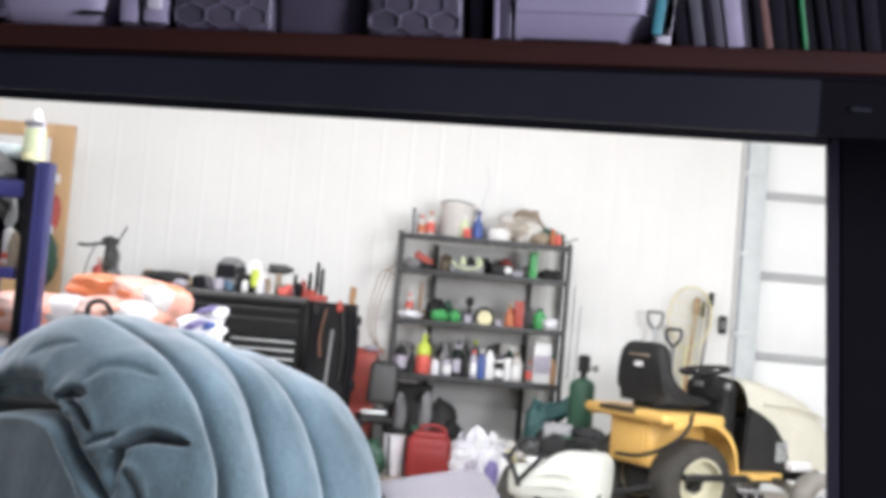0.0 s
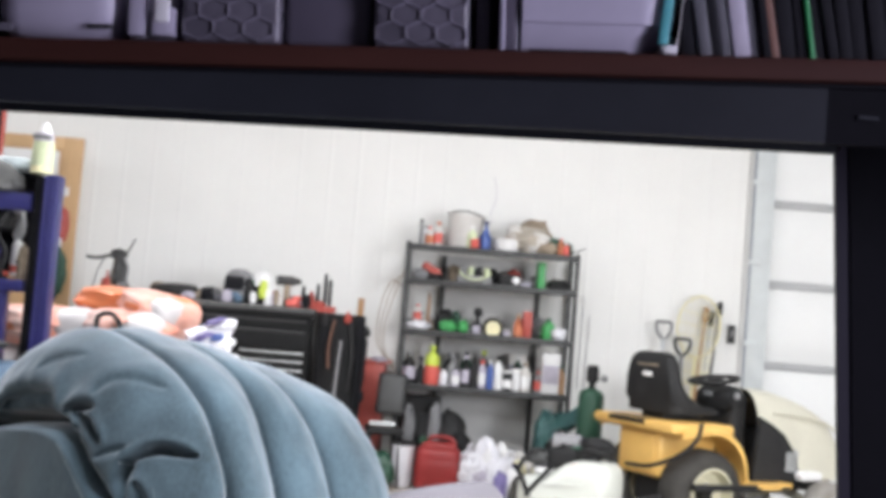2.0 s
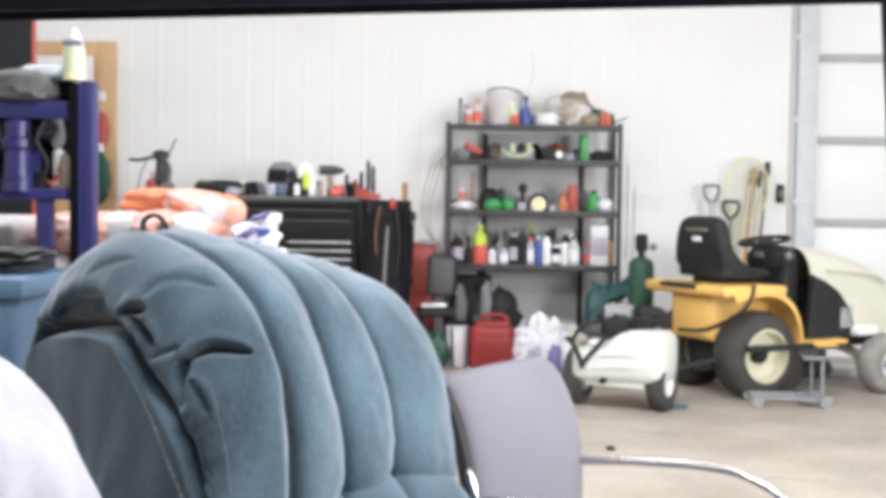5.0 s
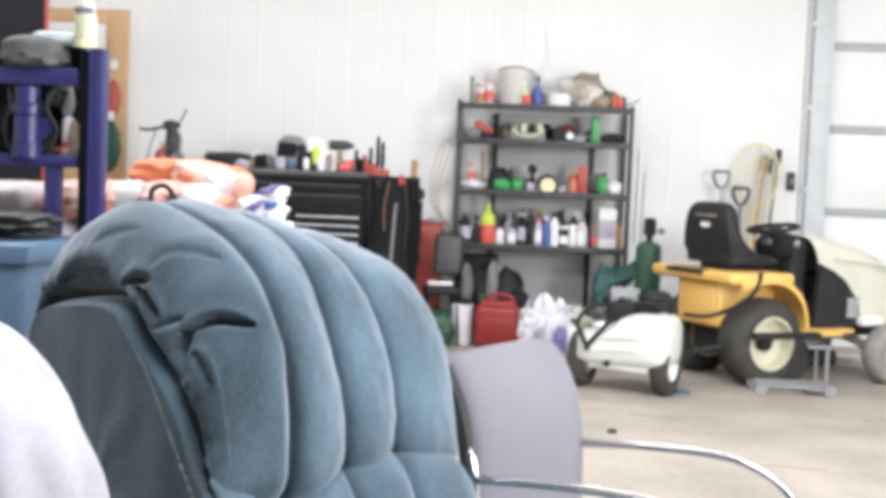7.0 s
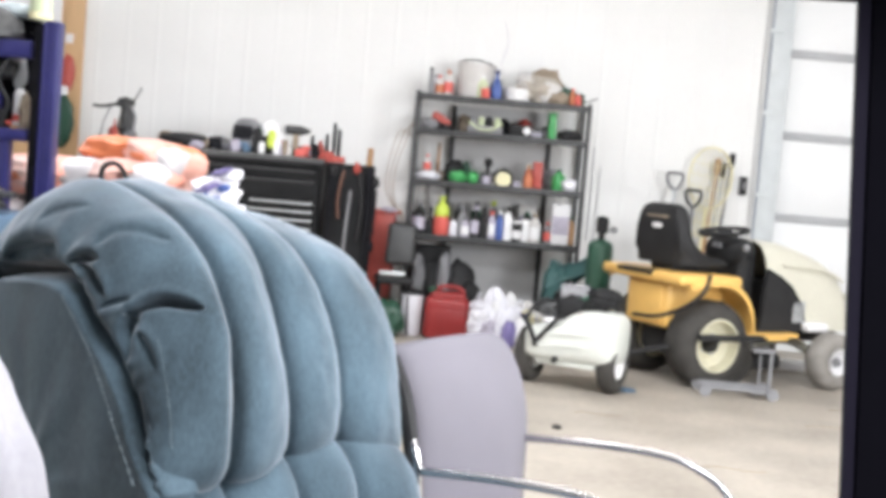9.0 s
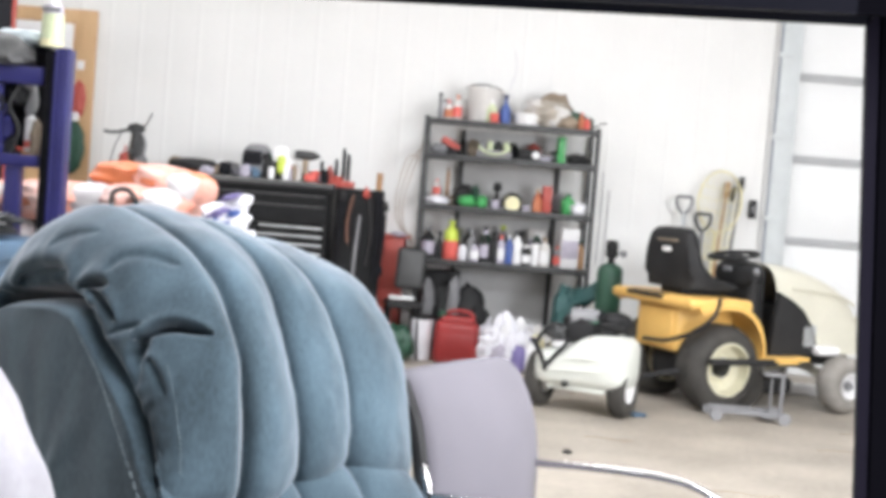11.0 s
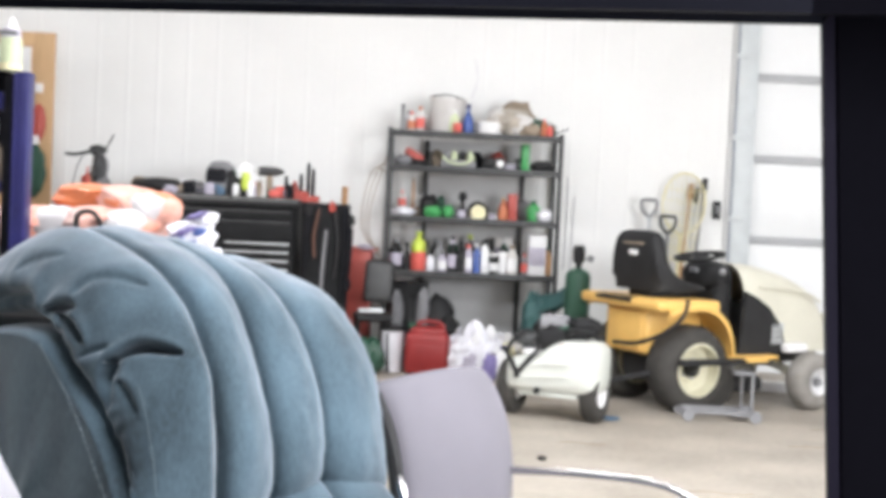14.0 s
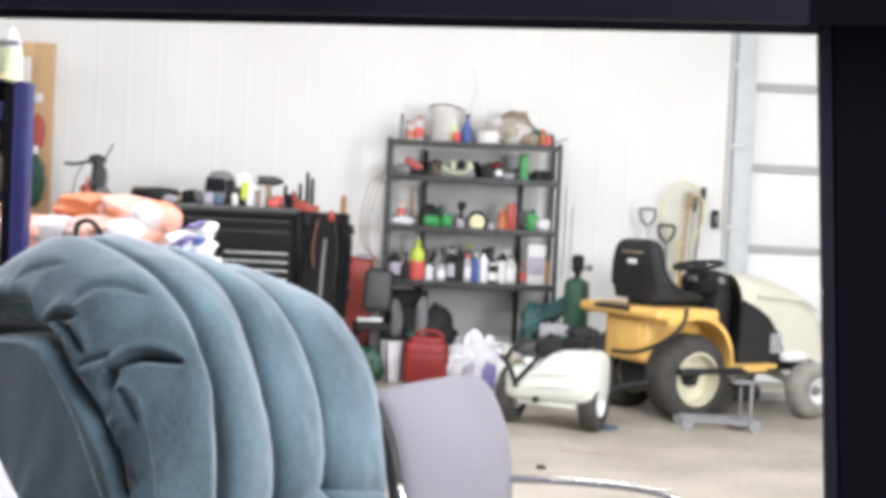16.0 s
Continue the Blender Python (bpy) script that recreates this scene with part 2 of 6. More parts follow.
def liner_wall(x0, x1, z0, z1):
    """Steel liner with upright ribs every 23 cm."""
    bm = B()
    prof = []
    x = x0
    while x < x1:
        for dx, d in ((0, 0), (0.085, 0), (0.100, 0.002), (0.112, 0.002), (0.127, 0)):
            if x + dx < x1:
                prof.append((x + dx, d))
        x += 0.23
    prof.append((x1, 0))
    front = [[(px, WALL_Y - d, z0) for px, d in prof], [(px, WALL_Y - d, z1) for px, d in prof]]
    grid(bm, front)
    box(bm, x0, WALL_Y + 0.004, z0, x1, WALL_Y + 0.16, z1)
    return bm


solo("wall_north", liner_wall(-5.2, 2.338, 0, 4.0), "wall", "white ribbed steel liner wall of the workshop", "wall", kind="structure", smooth=0)
solo("wall_north_head", liner_wall(2.338, 5.4, 3.45, 4.0), "wall", "white ribbed steel liner above the overhead door", "wall", kind="structure", smooth=0)
solo("wall_west", box(B(), -5.36, 1.0, 0, -5.2, 9.6, 4.0), "wall", "white painted side wall of the workshop", "wall", kind="structure", smooth=0)
solo("wall_east", box(B(), 5.4, 1.0, 0, 5.56, 9.6, 4.0), "wall", "white painted side wall of the workshop", "wall", kind="structure", smooth=0)
# unseen south walls, added to keep world light off the recliner's end
solo("wall_south_west", box(B(), -5.36, 0.88, 0, -2.304, 0.996, 4.0), "wall", "unseen white wall added beside the office to block outside light", "wall", kind="structure", smooth=0)
solo("wall_over_office", box(B(), -2.303, 0.88, 2.704, 2.303, 0.996, 4.0), "wall", "unseen white wall added above the office to block outside light", "wall", kind="structure", smooth=0)
we = tagged(new("wall_south_east"), "unseen white wall added round the opening of the south fill lamp", "wall", kind="structure")
for q in ((2.304, 0.0, 2.70, 4.0), (5.0, 0.0, 5.56, 4.0), (2.701, 0.0, 4.999, 0.85), (2.701, 2.45, 4.999, 4.0)):
    part("panel", box(B(), q[0], 0.88, q[1], q[2], 0.996, q[3]), "wall", we, smooth=0)
# unseen frame added round the south fill lamp
w2 = tagged(new("fill_window_south"), "unseen window frame added round the south fill lamp", "window", kind="structure")
for q in ((2.705, 0.855, 2.765, 2.445), (4.935, 0.855, 4.995, 2.445), (2.766, 0.855, 4.934, 0.915), (2.766, 2.385, 4.934, 2.445), (3.82, 0.916, 3.88, 2.384)):
    part("added_frame", box(B(), q[0], 0.91, q[1], q[2], 0.97, q[3], 0.004), "white", w2)

solo("ceiling", box(B(), -5.36, 1.0, 4.0, 5.56, 9.6, 4.1), "ceil", "white workshop ceiling", "ceiling", kind="structure", smooth=0)

# overhead sectional door
door = tagged(new("door_1"), "closed white sectional overhead door with grey joints", "overhead door", kind="structure")
sec = 0.633
for i in range(6):
    z0 = -0.20 + i * sec
    part("door_section", box(B(), DOOR_X0 + 0.02, WALL_Y + 0.02, max(0.0, z0) + 0.006, 5.2, WALL_Y + 0.07, z0 + sec - 0.045, 0.008), "door", door)
    # grey strip stands in for the shadow line between two sections
    part("joint_shadow_strip", box(B(), DOOR_X0 + 0.02, WALL_Y + 0.006, z0 + sec - 0.045, 5.2, WALL_Y + 0.05, z0 + sec + 0.018, 0.004), "doorgrey", door, "grey strip painted in for the shadow line at the section joint")
trk = tagged(new("door_track"), "galvanised steel jamb angle and track of the overhead door", "door track", kind="structure")
part("jamb", box(B(), 2.338, WALL_Y - 0.02, 0, 2.378, WALL_Y + 0.1, 3.45, 0.003), "jamb", trk)
part("rail", box(B(), 2.388, WALL_Y - 0.05, 0, 2.54, WALL_Y - 0.03, 3.45, 0.006), "track", trk)
for k in range(5):
    part("bracket", box(B(), 2.365, WALL_Y - 0.065, 0.56 + k * 0.63, 2.46, WALL_Y - 0.048, 0.60 + k * 0.63, 0.004), "track", trk)

# light tubes under the ceiling
fix = None
for lx, ly, power in STRIPS:
    if fix is None:
        fix = thing("ceiling_light", "white strip light fixture under the workshop ceiling", "ceiling light", pose(lx, ly, 3.84), "strip lights")
        part("housing", box(B(), -1.2, -0.14, 0, 1.2, 0.14, 0.12, 0.02), "white", fix)
        part("hanger", box(B(), -0.6, -0.02, 0.12, -0.56, 0.02, 0.159), "galv", fix)
        part("hanger", box(B(), 0.56, -0.02, 0.12, 0.6, 0.02, 0.159), "galv", fix)
    else:
        copy_thing(fix, pose(lx, ly, 3.84))


# ---- monitor bezel, built as an office partition with its dark-framed opening ----
def slanted(bm, quad, y0, y1):
    """A prism over a four-cornered outline in the x-z plane."""
    a = [bm.verts.new((x, y0, z)) for x, z in quad]
    b = [bm.verts.new((x, y1, z)) for x, z in quad]
    bm.faces.new(a)
    bm.faces.new(list(reversed(b)))
    for k in range(4):
        bm.faces.new((a[k], a[(k + 1) % 4], b[(k + 1) % 4], b[k]))
    return bm


TL, TR, BR, BL = (-0.62, 1.3324), (0.307, 1.358), (0.345, 0.81), (-0.62, 0.81)
pt = tagged(new("wall_south"), "dark panel round the monitor bezel, built as a partition", "wall", kind="structure")
for nm, quad in (("upper_panel", [(-2.2, 1.3008), (0.3203, 1.370), (0.2371, 2.6), (-2.2, 2.6)]),
                 ("side_panel", [(0.4134, 0.0), (2.2, 0.0), (2.2, 2.6), (0.2375, 2.6)]),
                 ("left_panel", [(-2.2, 0.0), (-0.632, 0.0), (-0.632, 1.3437), (-2.2, 1.3005)]),
                 ("lower_panel", [(-0.6315, 0.0), (0.413, 0.0), (0.3540, 0.798), (-0.6315, 0.798)])):
    part(nm, slanted(B(), quad, 0.957, 0.961), "dark", pt, smooth=0)
# core of the partition, its reveal splayed away behind the frame
part("core", box(B(), -2.2, 0.962, 1.47, 2.2, 1.03, 2.6), "dark", pt, smooth=0)
part("core", box(B(), 0.47, 0.962, 0.0, 2.2, 1.03, 1.469), "dark", pt, smooth=0)
part("core", box(B(), -2.2, 0.962, 0.0, -0.75, 1.03, 1.469), "dark", pt, smooth=0)
part("core", box(B(), -0.749, 0.962, 0.0, 0.469, 1.03, 0.70), "dark", pt, smooth=0)
# bezel of a monitor; its screen is replaced by an open hole
wf = tagged(new("monitor_bezel"), "thin charcoal monitor bezel built as the frame of an opening", "window frame", kind="structure")
part("top_rail", slanted(B(), [TL, TR, (TR[0] + 0.0005, TR[1] + 0.012), (TL[0], TL[1] + 0.012)], 0.950, 0.956), "bezel", wf, smooth=0)
part("right_stile", slanted(B(), [BR, (BR[0] + 0.0085, BR[1]), (TR[0] + 0.0085, TR[1] + 0.012), TR], 0.949, 0.956), "bezel2", wf, smooth=0)
part("left_stile", slanted(B(), [(TL[0] - 0.012, 0.81), (TL[0], 0.81), TL, (TL[0] - 0.012, TL[1])], 0.950, 0.956), "bezel", wf, smooth=0)
part("bottom_rail", slanted(B(), [(TL[0], 0.798), (BR[0], 0.798), BR, BL], 0.950, 0.956), "bezel", wf, smooth=0)
NEAR = 0.8565
part("valance", slanted(B(), [(-0.78, 1.194 + (1.3400 - 0.0079 - 1.194) * NEAR), (0.2535, 1.194 + (1.3659 - 1.194) * NEAR), (0.2535, 1.381), (-0.78, 1.327)], 0.808, 0.814), "bezel", wf, "satin charcoal strip above the opening", smooth=0)
part("end_block", slanted(B(), [(0.254, 1.194 + (1.3659 - 1.194) * NEAR), (0.95, 1.366), (0.95, 1.418), (0.254, 1.381)], 0.810, 0.816), "dark", wf, smooth=0)
part("badge_bar", box(B(), 0.2763, 0.8075, 1.3604, 0.2907, 0.8105, 1.3632), "bezel", wf, "small faint grey bar", smooth=0)

# hidden black strips added to stop light leaking past the bezel edges
part("leak_mask", slanted(B(), [(TL[0] - 0.05, TL[1] + 0.0035), (TR[0] + 0.03, TR[1] + 0.0045), (TR[0] + 0.03, TR[1] + 0.08), (TL[0] - 0.05, TL[1] + 0.08)], 0.9640, 0.9660), "dark", wf, smooth=0)
part("leak_mask", slanted(B(), [(BR[0] + 0.009, BR[1] - 0.06), (BR[0] + 0.09, BR[1] - 0.06), (TR[0] + 0.09, TR[1] + 0.06), (TR[0] + 0.0005, TR[1] + 0.06)], 0.9612, 0.9635), "dark", wf, smooth=0)

# unseen office box, made up to close off the camera side
solo("wall_office_back", box(B(), -2.2, -2.0, 0, 2.2, -1.9, 2.6), "office", "unseen grey wall closing the made-up office", "wall", kind="structure", smooth=0)
solo("wall_office_west", box(B(), -2.3, -2.0, 0, -2.2, 1.03, 2.6), "office", "unseen grey wall closing the made-up office", "wall", kind="structure", smooth=0)
solo("wall_office_east", box(B(), 2.2, -2.0, 0, 2.3, 1.03, 2.6), "office", "unseen grey wall closing the made-up office", "wall", kind="structure", smooth=0)
solo("floor_office", box(B(), -2.3, -2.0, -0.12, 2.3, 0.999, 0), "office", "unseen grey floor of the made-up office", "floor", kind="structure", smooth=0)
solo("ceiling_office", box(B(), -2.3, -2.0, 2.6, 2.3, 1.03, 2.7), "office", "unseen ceiling of the made-up office", "ceiling", kind="structure", smooth=0)

# unseen frame added behind the office lamp; the wall there is solid
w3 = tagged(new("fill_window_office"), "unseen frame added round the office fill lamp", "window", kind="structure")
for q in ((-1.00, 0.80, -0.95, 2.10), (0.25, 0.80, 0.30, 2.10), (-0.949, 0.80, 0.249, 0.85), (-0.949, 2.05, 0.249, 2.10)):
    part("added_frame", box(B(), 2.17, q[0], q[1], 2.199, q[2], q[3], 0.004), "white", w3)

# ---- shelf above the opening and what stands on it ----
HUTCH = pose(-0.054, 0.80, 1.3845, 0, -3.05, 0)
ws = thing("wall_shelf", "reddish-brown cherry veneer shelf board", "shelf", HUTCH)
part("board", box(B(), -1.0, 0.0, -0.0165, 0.9, 0.139, 0.0, 0.0025), "cherry", ws)
# black strip standing in for the shade below the board
part("underside_shade", box(B(), -1.0, 0.006, -0.020, 0.9, 0.136, -0.0168, 0.001), "dark", ws, "black strip added for the shade under the board")


def shelf_case(name, label, x0, x1, material, depth=0.12, h=0.10, r=0.008, y0=0.006, z0=0.001):
    ob = thing(name, label, "storage box", HUTCH @ pose((x0 + x1) / 2, y0, z0), "boxes on the shelf")
    w = (x1 - x0) / 2
    part("body", box(B(), -w, 0, 0, w, depth, h, r, seg=3), material, ob)
    return ob, w


ob, w = shelf_case("storage_case", "lilac-white plastic case with a dark slot", -0.290, -0.198, "caselilac", r=0.020)
part("slot", box(B(), 0.022, -0.0015, 0.008, 0.040, 0.003, 0.0105, 0.0005), "black", ob)
part("foot", box(B(), -0.045, -0.002, 0.004, -0.030, 0.003, 0.010, 0.0015), "caseclear", ob)
ob, w = shelf_case("parts_box", "smoky plastic parts box with two white latches", -0.194, -0.158, "caseclear", r=0.003, y0=0.014)
part("latch", box(B(), -0.017, -0.010, 0.003, -0.004, 0.002, 0.036, 0.002), "caselilac", ob, "lilac-white latch")
part("latch", box(B(), 0.000, -0.012, 0.003, 0.0165, 0.002, 0.024, 0.002), "caselilac", ob, "lilac-white latch")
part("latch_tongue", box(B(), 0.003, -0.015, 0.012, 0.0135, -0.010, 0.030, 0.0015), "white", ob)


def honeycomb(ob, w):
    """Hexagonal ribs on the clear front."""
    for row in range(4):
        for col in range(4):
            cx = -w + 0.012 + col * 0.0215 + (0.0107 if row % 2 else 0)
            cz = 0.010 + row * 0.0132
            if cx > w - 0.010:
                continue
            bm = B()
            pts = [(cx + 0.0118 * math.cos(a), -0.001, cz + 0.0084 * math.sin(a)) for a in [math.pi / 6 + i * math.pi / 3 for i in range(7)]]
            for p, q in zip(pts, pts[1:]):
                tube(bm, [p, q], 0.0009, 5)
            part("rib", bm, "ribclear", ob)


ob, w = shelf_case("clear_box", "clear smoky plastic box with honeycomb ribs", -0.155, -0.085, "caseclear", r=0.004)
honeycomb(ob, w)
ob, w = shelf_case("storage_box", "smooth violet-grey plastic box", -0.084, -0.020, "casegrey", r=0.006, y0=0.02)
ob, w = shelf_case("clear_box", "clear smoky plastic box with honeycomb ribs", -0.018, 0.050, "caseclear", r=0.004)
honeycomb(ob, w)
ob, w = shelf_case("cable_adapter", "pale grey plastic adapter block", 0.055, 0.066, "casegrey", r=0.002, h=0.05, y0=0.03)
ob, w = shelf_case("divider_case", "narrow lilac-grey upright case", 0.072, 0.085, "casegrey", r=0.002)
part("edge", box(B(), -0.0065, -0.002, 0, -0.003, 0.01, 0.1, 0.001), "caselilac", ob)
# big tray with rounded corner
tray = thing("storage_tray", "large lilac-white tray with a rounded corner", "storage box", HUTCH @ pose(0.0875, 0.004, 0.001), "boxes on the shelf")
bm = B()
rows_ = []
for zz, ins in ((0.0, 0.016), (0.003, 0.011), (0.0195, 0.0015), (0.0205, -0.001), (0.024, -0.0015), (0.10, -0.004)):
    ring = [(0.0, 0.12, zz), (0.0, 0.0 + 0.7 * ins, zz)]
    R = 0.030
    X1 = 0.108 - ins + 0.10 * zz
    for k in range(9):
        a = -math.pi / 2 + k / 8 * math.pi / 2
        ring.append((X1 - R + R * math.cos(a), R + 0.7 * ins + R * math.sin(a), zz))
    ring.append((X1, 0.12, zz))
    rows_.append(ring)
V = grid(bm, rows_, closed_u=True)
bm.faces.new(V[0])
bm.faces.new(V[-1])
part("body", bm, "caselilac", tray)
part("foot_strip", box(B(), 0.005, 0.002, -0.0008, 0.075, 0.006, 0.0015, 0.0004), "spinedark", tray)
# printed bag
bag = thing("printed_bag", "white and teal printed plastic bag", "plastic bag", HUTCH @ pose(0.186, 0.004, 0.001))
bm = B()
grid(bm, [[(0.0 + 0.006 * math.sin(k) + 0.12 * z, 0.004 * math.cos(1.7 * k) + 0.02 * k, z) for k in range(6)] for z in (0, 0.02, 0.05, 0.1)])
grid(bm, [[(0.011 + 0.004 * math.sin(1.3 * k) + 0.14 * z, 0.004 * math.cos(2.1 * k) + 0.02 * k, z) for k in range(6)] for z in (0, 0.02, 0.05, 0.1)])
box(bm, 0.001, -0.002, 0, 0.012, 0.1, 0.006, 0.002)
part("body", bm, "white", bag)
part("print", box(B(), -0.003, -0.004, 0.006, 0.004, 0.002, 0.10, 0.001, m=pose(0, 0, 0, 0, 7, 0)), "tealprint", bag, "teal printed band")
# magazines, leaning a little
x = 0.2045
for wdt, material, lab in ((0.011, "spinedark", "dark"), (0.009, "spinegrey", "grey"), (0.006, "spinedark", "dark"), (0.008, "spinegrey", "grey"), (0.013, "spinelight", "pale"),
                           (0.007, "spinegrey", "grey"), (0.006, "spinedark", "dark"), (0.006, "spinebrown", "brown"), (0.012, "spinedark", "dark"), (0.008, "spinedark", "dark"),
                           (0.0035, "spinegreen", "green"), (0.009, "spinedark", "dark"), (0.008, "spinedark", "dark"), (0.010, "spinedark", "dark"), (0.012, "spinedark", "dark"), (0.012, "spinedark", "dark")):
    mg = thing("magazine", lab + " paper-backed magazine standing on the shelf", "magazine", HUTCH @ pose(x, 0.006 + 0.006 * random.random(), 0.001, 0, -9 + 3 * random.random(), 0), "magazines on the shelf")
    part("cover", box(B(), 0, 0, 0, wdt * 0.94, 0.13, 0.2, 0.0008), material, mg)
    part("pages", box(B(), wdt * 0.2, 0.002, 0.0008, wdt * 0.74, 0.131, 0.2005), "spinegrey" if material != "spinelight" else "paper", mg)
    x += wdt + 0.0004

# ---- recliner ----
def curve(pts, n):
    """Catmull-Rom through 2D points, n samples."""
    P = [Vector((*p, 0)) for p in pts]
    out = []
    for i in range(n):
        f = i / (n - 1) * (len(P) - 1)
        k = min(int(f), len(P) - 2)
        t = f - k
        a, b, c, d = P[max(k - 1, 0)], P[k], P[k + 1], P[min(k + 2, len(P) - 1)]
        q = 0.5 * ((2 * b) + (c - a) * t + (2 * a - 5 * b + 4 * c - d) * t * t + (3 * b - a - 3 * c + d) * t ** 3)
        out.append((q.x, q.y))
    return out


def normals2(C):
    out = []
    for i in range(len(C)):
        a, b = C[max(i - 1, 0)], C[min(i + 1, len(C) - 1)]
        t = Vector((b[0] - a[0], b[1] - a[1])).normalized()
        out.append((t.y, -t.x))
    return out


rec = thing("recliner", "teal-blue velour recliner with channel-tufted back", "armchair", pose(-0.541, 2.473, 0, 0, 0, -40))
NV = 261
# the seams of the back, from the lumbar roll over the top to the rear: place across the chair, outline
SEAM_Y = (0.145, 0.345, 0.530, 0.770)
SEAM_PROF = [curve(p, NV) for p in (
    [(-0.010, 0.490), (0.027, 0.520), (0.036, 0.600), (0.032, 0.680), (0.018, 0.750), (0.004, 0.811), (-0.035, 0.885), (-0.079, 0.949), (-0.140, 0.997), (-0.209, 1.037), (-0.310, 1.073), (-0.412, 1.095), (-0.520, 1.090), (-0.620, 1.050), (-0.700, 0.970), (-0.735, 0.870), (-0.720, 0.800)],
    [(-0.045, 0.515), (-0.010, 0.540), (-0.012, 0.600), (-0.025, 0.670), (-0.046, 0.727), (-0.075, 0.790), (-0.109, 0.851), (-0.150, 0.920), (-0.205, 0.988), (-0.280, 1.035), (-0.364, 1.066), (-0.450, 1.080), (-0.540, 1.070), (-0.630, 1.030), (-0.700, 0.950), (-0.730, 0.860), (-0.715, 0.790)],
    [(-0.075, 0.510), (-0.040, 0.535), (-0.030, 0.590), (-0.034, 0.647), (-0.050, 0.710), (-0.071, 0.766), (-0.098, 0.820), (-0.133, 0.870), (-0.185, 0.925), (-0.247, 0.970), (-0.350, 1.015), (-0.453, 1.035), (-0.540, 1.030), (-0.620, 0.990), (-0.690, 0.920), (-0.720, 0.840), (-0.710, 0.770)],
    [(-0.058, 0.460), (-0.031, 0.482), (-0.037, 0.550), (-0.050, 0.609), (-0.069, 0.694), (-0.098, 0.772), (-0.142, 0.838), (-0.200, 0.894), (-0.255, 0.932), (-0.330, 0.960), (-0.430, 0.985), (-0.520, 0.995), (-0.590, 0.985), (-0.640, 0.950), (-0.680, 0.880), (-0.700, 0.800), (-0.700, 0.740)])]
SEAM_NORM = [normals2(p) for p in SEAM_PROF]


def back_point(ci, f, iv, bulge):
    """A point of a padded channel: which one, place across it from 0 to 1, step along the outline, padding."""
    (ax, az), (bx, bz) = SEAM_PROF[ci][iv], SEAM_PROF[ci + 1][iv]
    (anx, anz), (bnx, bnz) = SEAM_NORM[ci][iv], SEAM_NORM[ci + 1][iv]
    return (ax + (bx - ax) * f + (anx + (bnx - anx) * f) * bulge, SEAM_Y[ci] + (SEAM_Y[ci + 1] - SEAM_Y[ci]) * f, az + (bz - az) * f + (anz + (bnz - anz) * f) * bulge)


for ci in range(3):
    bm = B()
    rows_ = []
    NU = 30
    for iu in range(NU + 1):
        t = -1 + 2 * iu / NU
        row = []
        for iv in range(0, NV, 2):
            v = iv / (NV - 1)
            pinch = min(1.0, v / 0.10) ** 0.5
            wob = 0.005 * noise.noise(Vector((ci * 3.1 + t, v * 7.0, 0.4))) + 0.003 * noise.noise(Vector((ci * 5 + t * 2.5, v * 24, 2)))
            # short pulls running in from the seams
            pull = 0.004 * (abs(t) ** 3) * math.sin(v * 90 + 3.0 * noise.noise(Vector((v * 9, ci, 5)))) * (0.5 + noise.noise(Vector((v * 5, ci * 2 + t, 9))))
            # the padding sits towards the near seam
            q = abs(t + 0.18 * (1 - t * t))
            round_ = max(0.0, 1 - q ** (2.0 if ci < 2 else 1.8)) ** 0.55
            bulge = (0.060, 0.058, 0.052)[ci] * round_ * (0.35 + 0.65 * pinch) * (1 - 0.55 * min(1.0, max(0.0, (v - 0.45) / 0.16))) + (wob + pull) * (1 - t * t * 0.6)
            row.append(back_point(ci, (t + 1) / 2, iv, bulge))
        rows_.append(row)
    V = grid(bm, rows_)
    if ci == 2:
        c = bm.verts.new((-0.35, SEAM_Y[3] + 0.015, 0.62))
        for q, r in zip(V[-1], V[-1][1:]):
            bm.faces.new((q, r, c))
        bm.faces.new((V[-1][-1], V[-1][0], c))
    part("back_channel", bm, "velour", rec, smooth=75)

# gathered end of the back cushion, turned over the side and drawn in behind the side panel
panel_prof = curve([(0.085, 0.500), (0.050, 0.535), (0.015, 0.575), (-0.018, 0.625), (-0.050, 0.680), (-0.090, 0.725), (-0.135, 0.765), (-0.190, 0.808), (-0.245, 0.855), (-0.300, 0.890), (-0.366, 0.903), (-0.450, 0.900), (-0.530, 0.890), (-0.604, 0.875), (-0.670, 0.845), (-0.700, 0.800), (-0.710, 0.700)], NV)
NR = 81


def catmull3(P, n):
    """Catmull-Rom through 3D points, n samples."""
    out = []
    for i in range(n):
        f = i / (n - 1) * (len(P) - 1)
        k = min(int(f), len(P) - 2)
        t = f - k
        a, b, c, d = P[max(k - 1, 0)], P[k], P[k + 1], P[min(k + 2, len(P) - 1)]
        out.append(0.5 * ((2 * b) + (c - a) * t + (2 * a - 5 * b + 4 * c - d) * t * t + (3 * b - a - 3 * c + d) * t ** 3))
    return out


END = np.zeros((NV, NR, 3))
